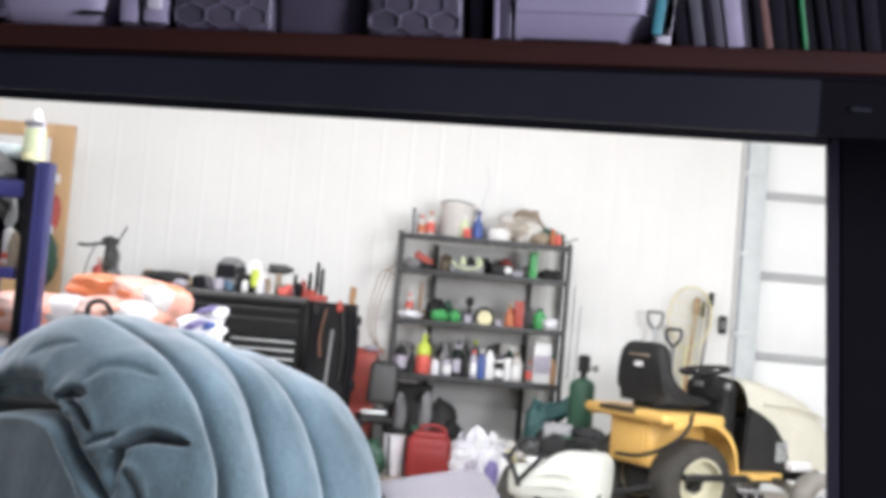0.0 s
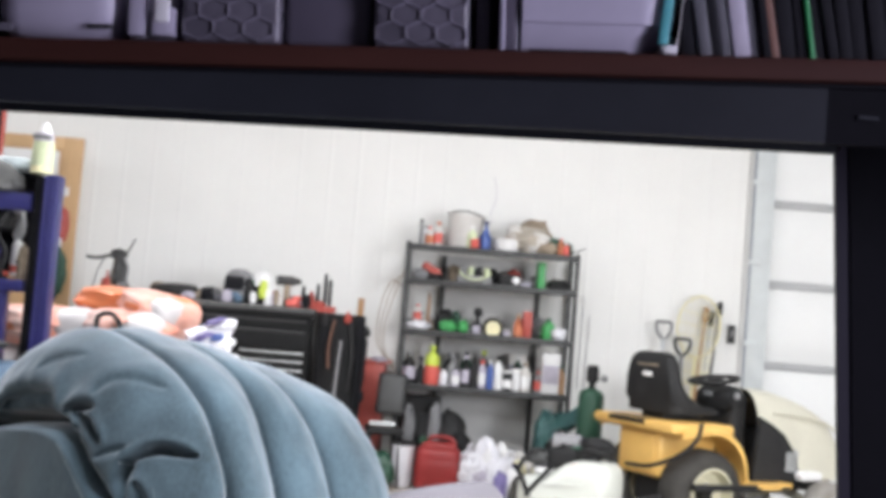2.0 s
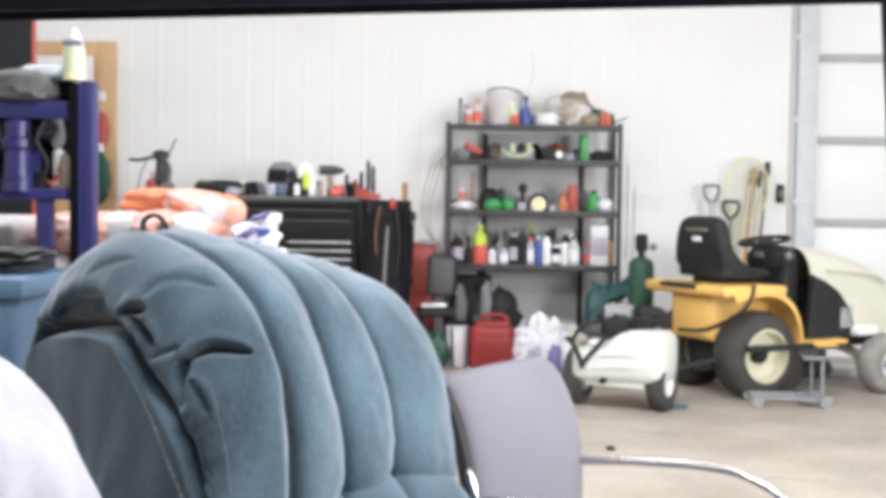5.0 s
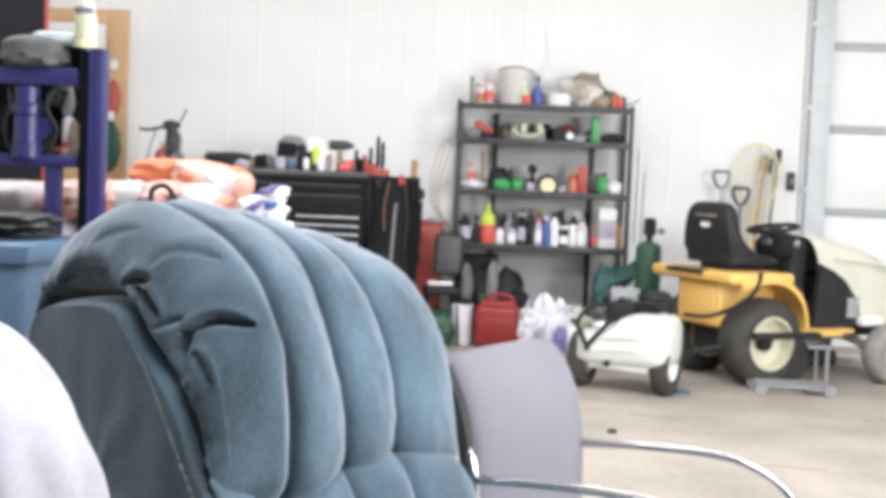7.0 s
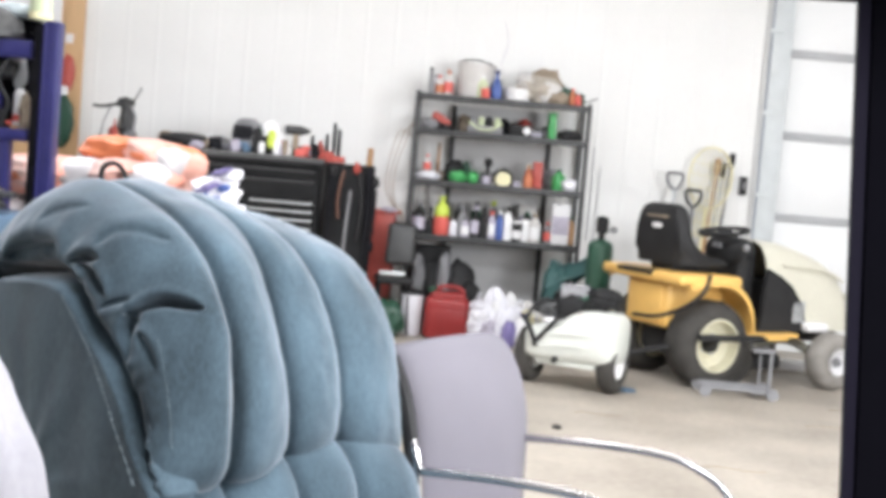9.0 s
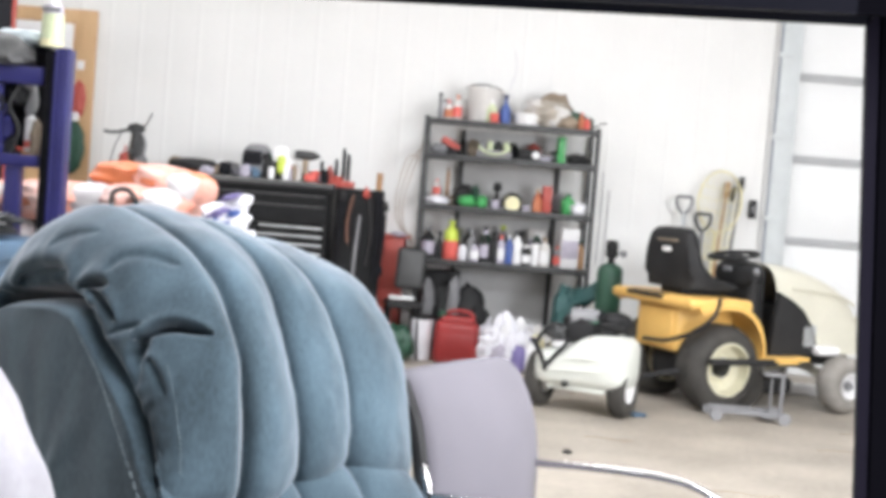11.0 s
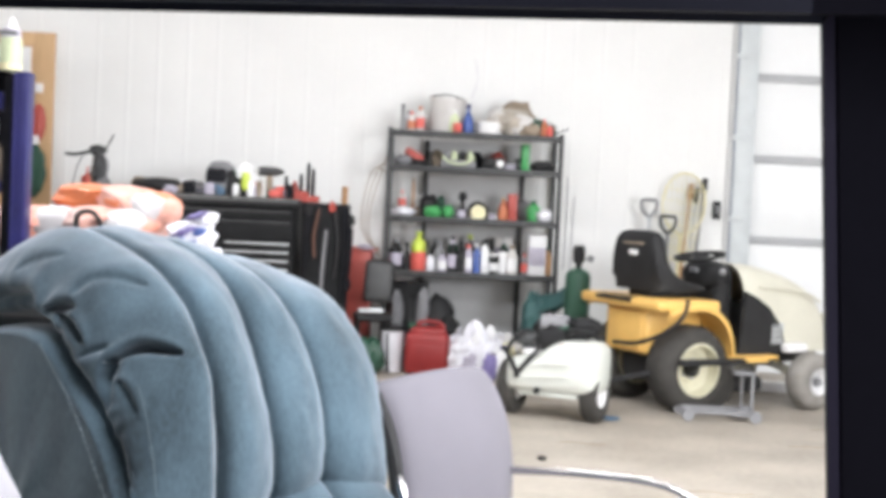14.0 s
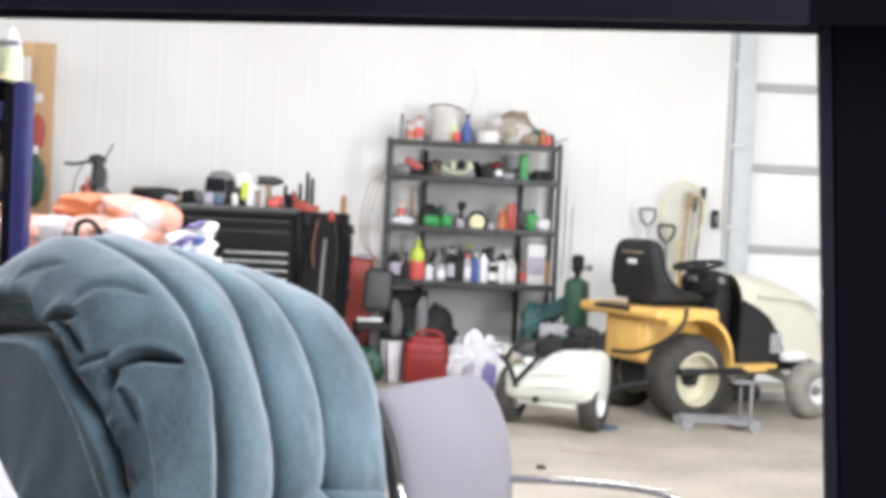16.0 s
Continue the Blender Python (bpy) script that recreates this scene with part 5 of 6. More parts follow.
part("body", box(B(), 0.03, 0, 0.03, 0.365, 0.22, 1.185, 0.015), "blacksteel", sl)
part("door", box(B(), 0.04, -0.012, 0.06, 0.355, 0.002, 1.15, 0.006), "blacksteel", sl)
part("foot", box(B(), 0.05, 0.03, 0.0, 0.34, 0.2, 0.035, 0.003), "black", sl)
part("strap", tube(B(), [(0.16, -0.03, 1.14), (0.13, -0.03, 0.95), (0.14, -0.03, 0.8)], 0.007), "spinebrown", sl, "dark brown strap")
part("pull_bar", tube(B(), [(0.215, -0.03, 1.0), (0.20, -0.03, 0.75), (0.19, -0.03, 0.5)], 0.011), "grey", sl)
part("hung_hose", tube(B(), [(0.27, -0.03, 1.13), (0.30, -0.04, 0.9), (0.28, -0.03, 0.65)], 0.016), "black", sl)
for x, top, low, r in ((0.075, 1.12, 0.62, 0.010), (0.105, 1.09, 0.80, 0.014), (0.335, 1.12, 0.52, 0.018), (0.372, 1.10, 0.45, 0.014), (0.392, 1.02, 0.70, 0.012)):
    part("hung_tool", tube(B(), [(x, -0.035, top), (x + 0.012 * math.sin(40 * x), -0.045, (top + low) / 2), (x - 0.006, -0.035, low)], r, 8, 0.6), "spinedark", sl, smooth=50)
for k, (x, z) in enumerate(((0.085, 1.13), (0.25, 1.16), (0.345, 1.13), (0.385, 1.07), (0.378, 0.62))):
    part("hook", blob(B(), (x, -0.03, z), (0.026, 0.024, 0.040), 0.35, 3, 300 + k, 2.4, sub=2), ("black", "redpaint", "spinedark", "black", "spinedark")[k], sl, smooth=50)
solo("garden_rake", tube(B(), [(0, 0, 0), (0.03, 0.10, 1.31)], 0.022, 10), "wood", "garden rake stood with its wooden handle up beside the locker", "rake", pose(-0.615, 8.72, 0))

# on the tool chest
TZ = 1.206
vs = thing("bench_grinder_stand", "dark cast bench vise with a long lever", "vise", pose(-2.36, 8.62, TZ))
part("foot", box(B(), -0.09, -0.06, 0, 0.09, 0.06, 0.03, 0.008), "redpaint", vs)
part("column", tube(B(), [(0.03, 0, 0.02), (0.045, 0, 0.12), (0.02, 0, 0.20), (0.03, 0, 0.28)], 0.046, 12, 0.8), "shelfsteel", vs)
part("jaw", blob(B(), (0.030, 0, 0.15), (0.042, 0.045, 0.10), 0.55, 4, 12, 2.6, sub=3), "shelfsteel", vs)
part("lever_loop", tube(B(), [(0.06, -0.02, 0.26), (0.095, -0.02, 0.18), (0.085, -0.02, 0.08), (0.11, -0.02, 0.01)], 0.009), "grey", vs)
part("brace", tube(B(), [(-0.04, 0, 0.02), (-0.01, -0.02, 0.12), (0.00, -0.02, 0.24)], 0.010), "brown", vs)
part("screw_boss", blob(B(), (0.06, 0, 0.045), (0.045, 0.05, 0.05), 0.45, 3, 14, 2.6, sub=3), "grey", vs)
part("oil_tin", lathe(B(), [(0.022, 0.0), (0.024, 0.06), (0.010, 0.10), (0.006, 0.15)], 12, pose(-0.035, -0.06, 0.012)), "redpaint", vs)
part("yoke", tube(B(), [(-0.035, 0.02, 0.03), (-0.02, 0.02, 0.14), (0.01, 0.01, 0.26)], 0.018, 8), "shelfsteel", vs)
part("arm", tube(B(), [(0.02, 0, 0.27), (-0.06, 0, 0.265), (-0.14, -0.01, 0.245), (-0.21, -0.02, 0.25)], 0.012), "shelfsteel", vs)
part("lever", tube(B(), [(0.03, 0, 0.28), (0.08, 0, 0.31), (0.125, 0, 0.40)], 0.006), "shelfsteel", vs)
part("cable", tube(B(), [(-0.08, 0, 0.26), (-0.13, 0, 0.15), (-0.15, 0, 0.05), (-0.19, 0, 0.01)], 0.006), "grey", vs)
part("head", blob(B(), (0.015, 0, 0.285), (0.055, 0.05, 0.035), 0.45, 3, 6, 2.4, sub=3), "shelfsteel", vs)
part("clamp", blob(B(), (-0.065, 0, 0.055), (0.03, 0.03, 0.05), 0.3, 3, 8, 2.4, sub=3), "redpaint", vs)


def bench(name, label, cat, x, y, r, body, seed, amp=0.2, z=TZ):
    return solo(name, blob(B(), (0, 0, r[2] * 0.9), r, amp, 2.4, seed, 2.8, floor_z=0.0, sub=3), body, label + " on the tool chest", cat, pose(x, y, z + 0.001), smooth=55)


bench("tool_bag", "black tool bag", "bag", -1.90, 8.62, (0.17, 0.12, 0.055), "black", 31)
bench("rag", "pale crumpled rag", "rag", -1.73, 8.60, (0.06, 0.06, 0.04), "brown", 32)
bench("glove", "dark work glove", "glove", -1.64, 8.62, (0.09, 0.08, 0.03), "grey", 33)
bench("glove", "violet-grey work glove", "glove", -1.56, 8.56, (0.07, 0.06, 0.03), "spinegrey", 34)
wh = thing("welding_helmet", "dark grey welding helmet on the tool chest", "helmet", pose(-1.46, 8.62, TZ))
part("shell", blob(B(), (0, 0, 0.12), (0.11, 0.11, 0.125), 0.06, 2, 36, 2.6, floor_z=0.0, sub=3), "grey", wh, smooth=60)
part("visor", box(B(), -0.085, -0.125, 0.09, 0.05, -0.085, 0.19, 0.012), "spinedark", wh)
part("band", box(B(), -0.09, -0.118, 0.035, 0.02, -0.08, 0.075, 0.01), "blue2", wh)
bench("battery_charger", "black battery charger", "charger", -1.31, 8.58, (0.08, 0.07, 0.07), "black", 37)
hd = thing("hard_hat", "white hard hat resting on a charger", "helmet", pose(-1.29, 8.62, TZ + 0.13))
part("dome", lathe(B(), [(0.105, 0), (0.085, 0.008), (0.082, 0.05), (0.06, 0.095), (0.0, 0.115)], 22), "white", hd, smooth=60)
bench("spray_bottle", "small yellow-green bottle", "bottle", -1.27, 8.52, (0.03, 0.03, 0.07), "neon", 38, 0.05, TZ + 0.04)
for k, (dx, h, c) in enumerate(((-1.23, 0.14, "white"), (-1.19, 0.10, "spinelight"), (-1.15, 0.09, "translucent"), (-1.21, 0.17, "white"))):
    ob = thing("bottle", "white plastic bottle on the tool chest", "bottle", pose(dx, 8.52 + 0.05 * (k == 3), TZ + 0.001), "bottles on the chest")
    part("body", lathe(B(), [(0.026, 0), (0.03, 0.01), (0.03, h * 0.7), (0.012, h * 0.85)], 14), c, ob, smooth=50)
    part("cap", lathe(B(), [(0.014, h * 0.85), (0.014, h)], 12), "redpaint" if k == 1 else "white", ob)
for k, (x, y, zz, r, col, nm, lb) in enumerate((
        (-1.52, 8.50, 0.0, (0.035, 0.03, 0.045), "spinelight", "tape_roll", "pale roll of tape"), (-1.44, 8.49, 0.0, (0.03, 0.03, 0.030), "blue2", "parts_tray", "small blue parts tray"),
        (-1.37, 8.53, 0.0, (0.030, 0.03, 0.085), "black", "flashlight", "black upright flashlight"), (-1.335, 8.50, 0.0, (0.022, 0.02, 0.045), "white", "glue_tube", "white glue tube"),
        (-1.40, 8.56, 0.10, (0.045, 0.04, 0.045), "spinedark", "respirator", "dark respirator mask"), (-1.36, 8.58, 0.12, (0.035, 0.03, 0.030), "green", "work_glove", "green work glove"),
        (-1.25, 8.55, 0.07, (0.040, 0.03, 0.035), "film", "cloth", "white cloth"), (-1.17, 8.50, 0.0, (0.020, 0.02, 0.060), "brown", "brush", "brown paint brush"),
        (-1.80, 8.52, 0.0, (0.050, 0.04, 0.028), "spinelight", "rag", "pale rag"), (-1.67, 8.53, 0.0, (0.045, 0.04, 0.050), "spinedark", "socket_box", "dark socket box"),
        (-1.06, 8.50, 0.0, (0.040, 0.03, 0.030), "coral", "parts_tray", "bright red parts tray"), (-0.955, 8.50, 0.0, (0.030, 0.03, 0.050), "spinedark", "clamp", "dark steel clamp"))):
    bench(nm, lb, "tool", x, y, r, col, 320 + k, 0.32, TZ + zz)
dr = thing("cordless_drill", "dark cordless drill standing on its battery", "power tool", pose(-1.105, 8.55, TZ))
part("battery", box(B(), -0.045, -0.04, 0, 0.045, 0.04, 0.06, 0.01), "green", dr)
part("grip", box(B(), -0.022, -0.02, 0.055, 0.022, 0.02, 0.16, 0.01), "brown", dr)
part("motor", lathe(B(), [(0.03, -0.08), (0.034, -0.06), (0.034, 0.04), (0.02, 0.08), (0.012, 0.10)], 14, pose(0.0, 0, 0.185, 0, 90, 10)), "shelfsteel", dr)
for k, (dx, hh, c) in enumerate(((-1.03, 0.07, "coral"), (-0.975, 0.05, "spinelight"), (-0.93, 0.06, "redpaint"), (-0.865, 0.05, "redpaint"))):
    bench("tool_case", {"coral": "bright red tool case", "redpaint": "dark red tool case", "spinelight": "pale parts case"}[c], "tool case", dx, 8.56, (0.035, 0.04, hh * 0.6), c, 40 + k, 0.25)
for dx, hh in ((-0.99, 0.14), (-0.885, 0.16), (-0.835, 0.24), (-0.80, 0.20)):
    solo("screwdriver", lathe(B(), [(0.012, 0), (0.015, hh * 0.3), (0.013, hh * 0.9), (0.008, hh)], 10), "black", "dark upright tool in the holder", "hand tool", pose(dx, 8.58, TZ + 0.02), "upright tools")
solo("tool_holder", box(B(), -0.13, -0.05, 0, 0.13, 0.05, 0.045, 0.008), "redpaint", "dark red tool holder on the tool chest", "holder", pose(-0.88, 8.58, TZ - 0.02 + 0.001))

# small clutter along the back of the chest top
for k in range(16):
    xx = -2.05 + 0.072 * k + random.uniform(-0.02, 0.02)
    kind = ("rag", "clamp", "tape_roll", "socket_box", "spray_can", "glove", "wrench_set", "oil_can")[k % 8]
    col = ("brown", "shelfsteel", "translucent", "black", "white", "grey", "galv", "redpaint")[k % 8]
    hgt = random.uniform(0.025, 0.07)
    if kind in ("tape_roll", "spray_can", "oil_can"):
        solo(kind, lathe(B(), [(0.026, 0), (0.028, 0.006), (0.028, hgt * 1.3), (0.016, hgt * 1.6), (0.015, hgt * 1.9)], 14), col, {"tape_roll": "pale round tape tin", "spray_can": "white spray can", "oil_can": "dark red oil can"}[kind] + " on the tool chest", "can", pose(xx, 8.74 + random.uniform(-0.05, 0.05), TZ + 0.001), "clutter on the chest")
    else:
        bench(kind, {"rag": "brown shop rag", "clamp": "dark steel clamp", "socket_box": "black socket box", "glove": "grey work glove", "wrench_set": "bright wrench roll"}[kind], "tool", xx, 8.74 + random.uniform(-0.06, 0.04), (random.uniform(0.04, 0.07), 0.05, hgt), col, 150 + k, 0.35)

# ---- beside the rack ----
rc = thing("red_cabinet", "faded red steel cabinet end beside the shelving", "cabinet", pose(-0.575, 8.90, 0))
part("body", box(B(), 0, 0, 0.0, 0.20, 0.36, 0.845, 0.012), "redpaint", rc)
part("top", box(B(), -0.008, -0.012, 0.845, 0.24, 0.36, 0.862, 0.005), "redpaint", rc)
part("cloth", blob(B(), (0.16, 0.03, 0.87), (0.07, 0.06, 0.025), 0.3, 3, 4, sub=3), "spinelight", rc)
oc = thing("stacking_chair", "black padded folding chair stood against the rack", "chair", pose(-0.33, 8.52, 0, 0, 0, 8))
part("backrest", box(B(), -0.10, -0.02, 0.50, 0.11, 0.025, 0.80, 0.035, m=pose(0, 0, 0, -5, 3, 0), seg=3), "shelfsteel", oc)
part("seat", box(B(), -0.12, -0.02, 0.36, 0.14, 0.26, 0.41, 0.02), "black", oc)
for a in (-0.11, 0.12):
    for b in (0.0, 0.24):
        part("leg", tube(B(), [(a, b, 0.0), (a * 0.9, b, 0.38)], 0.012), "blacksteel", oc)
part("back_bar", box(B(), -0.11, -0.028, 0.425, 0.07, 0.0, 0.455, 0.005), "galv", oc)
bk = thing("paint_bucket", "white plastic pail on the floor", "bucket", pose(-0.185, 8.60, 0.0))
part("body", lathe(B(), [(0.072, 0), (0.075, 0.01), (0.082, 0.28), (0.087, 0.285), (0.087, 0.30)], 22), "film", bk)
part("lid", lathe(B(), [(0.088, 0.295), (0.088, 0.315), (0.08, 0.32)], 22), "black", bk)
solo("plastic_bag", blob(B(), (0, 0, 0.12), (0.10, 0.09, 0.13), 0.35, 3, 51, floor_z=0.0, sub=3), "green", "dark green plastic bag on the floor", "plastic bag", pose(-0.34, 8.42, 0), smooth=60)
solo("plastic_bag", blob(B(), (0, 0, 0.16), (0.10, 0.08, 0.17), 0.3, 3, 52, floor_z=0.0, sub=3), "black", "black plastic bag on the floor", "plastic bag", pose(-0.02, 8.78, 0.0), smooth=60)
gs = thing("gas_can", "red plastic fuel can on the floor", "fuel can", pose(0.065, 8.52, 0) @ Matrix.Diagonal((1.12, 1.1, 0.92, 1)))
bm = box(B(), -0.145, -0.10, 0.0, 0.145, 0.10, 0.335, 0.05, seg=4)
for v in bm.verts:
    if v.co.z > 0.2:
        v.co.x *= 0.96
        v.co.y *= 0.9
part("body", bm, "red", gs, smooth=50)
part("shoulder", box(B(), -0.11, -0.075, 0.30, 0.115, 0.075, 0.372, 0.03, seg=3), "red", gs)
part("handle", tube(B(), [(-0.07, 0, 0.36), (-0.05, 0, 0.402), (0.02, 0, 0.412), (0.08, 0, 0.395), (0.095, 0, 0.355)], 0.016), "red", gs)
part("spout_cap", lathe(B(), [(0.030, 0), (0.030, 0.035), (0.025, 0.04)], 14, pose(-0.098, 0, 0.36)), "green", gs)
part("rib", box(B(), -0.11, -0.104, 0.06, 0.11, -0.096, 0.24, 0.004), "red", gs)

# plastic bags heaped in front of the rack
HEAP = ((0.32, 8.46, (0.11, 0.10, 0.14), "film"), (0.42, 8.58, (0.11, 0.11, 0.24), "film"), (0.56, 8.52, (0.12, 0.11, 0.17), "film"), (0.66, 8.58, (0.11, 0.11, 0.15), "translucent"), (0.26, 8.66, (0.09, 0.1, 0.18), "film"),
        (0.44, 8.40, (0.07, 0.06, 0.16), "film"), (0.36, 8.36, (0.06, 0.05, 0.09), "spinelight"), (0.52, 8.62, (0.06, 0.06, 0.22), "paper"), (0.70, 8.46, (0.06, 0.05, 0.11), "net"),
        (0.485, 8.37, (0.055, 0.03, 0.085), "violet"), (0.29, 8.40, (0.05, 0.05, 0.12), "film"), (0.395, 8.47, (0.05, 0.05, 0.20), "paper"), (0.63, 8.42, (0.055, 0.05, 0.13), "net"))


def draped(r, h, seed):
    """A slumped plastic bag: long upright folds that gather towards a bent top."""
    bm = B()
    rows = []
    for k in range(22):
        w = k / 21
        fall = (1 - 0.42 * w ** 1.5) * max(0.02, 1 - w ** 6) ** 0.5
        row = []
        for j in range(56):
            a = 2 * math.pi * j / 56
            ca, sa = math.cos(a), math.sin(a)
            fold = noise.noise(Vector((ca * 3.6, sa * 3.6, w * 1.5 + seed * 3.7))) + 0.5 * noise.noise(Vector((ca * 8.5, sa * 8.5, w * 3.0 + seed)))
            q = fall * (1 + 0.46 * fold * (0.55 + 0.45 * w))
            lean = 0.22 * w * w
            row.append((r[0] * (q * ca + lean * math.sin(seed * 1.9)), r[1] * (q * sa + lean * math.cos(seed * 1.3)), h * (w + 0.10 * w * noise.noise(Vector((ca * 2, sa * 2, seed))))))
        rows.append(row)
    V = grid(bm, rows, closed_u=True)
    bm.faces.new(V[0]), bm.faces.new(V[-1])
    return bm


for k, (x, y, r, c) in enumerate(HEAP):
    bg = thing("shopping_bag", "crumpled %s plastic shopping bag on the floor" % {"violet": "violet-printed", "net": "cream"}.get(c, "white"), "plastic bag", pose(x, y, 0, 0, 0, 20 * k), "heap of plastic bags")
    bm = draped((r[0] * 1.12, r[1] * 1.12), r[2] * 1.60, 61 + k) if k % 3 else blob(B(), (0, 0, r[2] * 0.92), r, 0.40, 2.6, 61 + k, 2.1, floor_z=0.0, sub=4)
    part("bag", bm, c, bg, smooth=42)
    if k % 2 == 0:
        part("handle_loop", tube(B(), [(-0.03, -0.02, r[2] * 1.5), (-0.035, -0.03, r[2] * 1.80), (0.01, -0.04, r[2] * 1.85), (0.03, -0.03, r[2] * 1.55)], 0.009, 6), c, bg)
lab = thing("detergent_jug", "white jug with a violet label among the bags", "jug", pose(0.60, 8.36, 0))
part("body", lathe(B(), [(0.055, 0), (0.06, 0.01), (0.06, 0.17), (0.03, 0.22)], 18), "white", lab, smooth=50)
part("cap", lathe(B(), [(0.025, 0.22), (0.025, 0.25)], 12), "violet", lab)
solo("printed_sack", blob(B(), (0, 0, 0.09), (0.05, 0.04, 0.10), 0.3, 3, 66, floor_z=0.0, sub=3), "violet", "violet printed sack folded among the bags", "plastic bag", pose(0.505, 8.335, 0), smooth=60)
solo("paper_sack", blob(B(), (0, 0, 0.07), (0.06, 0.05, 0.08), 0.3, 3, 67, floor_z=0.0, sub=3), "net", "pale yellow paper sack on the floor", "paper bag", pose(0.72, 8.40, 0), smooth=60)

# gas cylinder and tarpaulin
gy = thing("gas_cylinder", "dark green gas cylinder with a regulator", "gas cylinder", pose(1.085, 8.30, 0))
part("bottle", lathe(B(), [(0.085, 0), (0.088, 0.01), (0.088, 0.755), (0.080, 0.785), (0.05, 0.805), (0.03, 0.815)], 24), "green", gy, smooth=50)
part("valve", lathe(B(), [(0.022, 0.81), (0.022, 0.85), (0.042, 0.86), (0.044, 0.94), (0.036, 0.97), (0.01, 0.975)], 16), "black", gy)
part("gauge", lathe(B(), [(0.025, 0), (0.025, 0.02)], 16, pose(0.075, -0.03, 0.885, 90, 0, 0)), "grey", gy)
part("outlet", tube(B(), [(0.03, 0, 0.885), (0.085, -0.01, 0.885)], 0.009), "galv", gy)
tp = thing("tarpaulin", "teal tarpaulin slung from the gas cylinder to the floor", "tarpaulin", pose(0.82, 8.62, 0))
part("hanging_end", blob(B(), (0, 0, 0.27), (0.085, 0.13, 0.33), 0.16, 2.6, 71, 3.0, floor_z=0.0, sub=4), "teal", tp, smooth=60)
bm = B()
rows_ = []
for k in range(19):
    f = k / 18
    row = []
    for j in range(21):
        g = j / 20
        row.append((-0.07 + 0.31 * f, -0.13 + 0.30 * g, 0.515 + 0.145 * f - 0.10 * abs(2 * g - 0.9) ** 2.2 + 0.016 * math.sin(13 * g + 5 * f) + 0.030 * noise.noise(Vector((f * 3, g * 4, 7)))))
    rows_.append(row)
V = grid(bm, rows_)
V2 = grid(bm, [[(x, y, z - 0.012) for x, y, z in row] for row in rows_])
for a, b in ((V[0], V2[0]), (V[-1], V2[-1]), ([r[0] for r in V], [r[0] for r in V2]), ([r[-1] for r in V], [r[-1] for r in V2])):
    for p, q, r, t in zip(a, a[1:], b[1:], b):
        bm.faces.new((p, q, r, t))
part("slung_sheet", bm, "teal", tp, smooth=60)
solo("seed_bag", blob(B(), (0, 0, 0.20), (0.11, 0.10, 0.22), 0.28, 2.8, 72, 2.6, floor_z=0.0, sub=4), "spinegrey", "dark violet-grey bag slumped under the tarpaulin", "bag", pose(0.985, 8.46, 0), smooth=60)
solo("engine_part", blob(B(), (0, 0, 0.17), (0.12, 0.10, 0.19), 0.3, 3, 73, 2.6, floor_z=0.0, sub=3), "shelfsteel", "dark greasy engine part on the floor", "engine part", pose(0.90, 7.95, 0), smooth=50)
solo("small_crate", box(B(), -0.10, -0.08, 0, 0.10, 0.08, 0.36, 0.02), "spinegrey", "grey-violet crate on the floor", "crate", pose(0.84, 8.2, 0, 0, 0, 12))

# ---- yard tools against the wall ----
def d_handle(x, lean, h, name="shovel", shaft="wood", grip="black"):
    ob = thing(name, "long-handled shovel with a dark D-grip leaning on the wall", "shovel", pose(x, 9.10, 0, -4, lean, 0), "yard tools")
    part("shaft", tube(B(), [(0, 0, 0.05), (0, 0, h - 0.12)], 0.016, 8), shaft, ob)
    part("grip", tube(B(), [(0, 0, h - 0.13), (-0.05, 0, h - 0.07), (-0.055, 0, h), (0.0, 0, h + 0.006), (0.055, 0, h), (0.05, 0, h - 0.07), (0, 0, h - 0.13)], 0.013, 8), grip, ob)
    part("blade", box(B(), -0.11, -0.008, 0.0, 0.11, 0.008, 0.30, 0.007), "shelfsteel", ob)
    return ob


d_handle(1.72, 0.0, 1.32, shaft="galv", grip="grey")
d_handle(1.84, 1.5, 1.20, shaft="grey", grip="shelfsteel")
nt = thing("landing_net", "yellow cord landing net leaning on the wall", "net", pose(1.93, 9.20, 0, -2, 3, 0), "yard tools")
part("hoop", tube(B(), [(0.165 * math.sin(a), 0, 1.31 - 0.235 * math.cos(a)) for a in [2 * math.pi * k / 16 for k in range(17)]], 0.008), "net", nt)
part("pole", tube(B(), [(0, 0, 0.0), (0, 0, 1.08)], 0.014), "net", nt)
bm = B()
for k in range(9):
    x = -0.148 + 0.037 * k
    zt = 1.31 + 0.235 * math.sqrt(max(0, 1 - (x / 0.165) ** 2))
    tube(bm, [(x, -0.015, zt), (x * 0.8, -0.05, 1.15), (x * 0.5, -0.04, 0.85)], 0.0030, 5)
for k in range(7):
    zz = 0.88 + 0.09 * k
    w = 0.10 + 0.012 * k
    tube(bm, [(-w, -0.03, zz), (0, -0.055, zz - 0.015), (w, -0.03, zz)], 0.0030, 5)
part("mesh", bm, "net", nt, "slack yellow cord mesh")
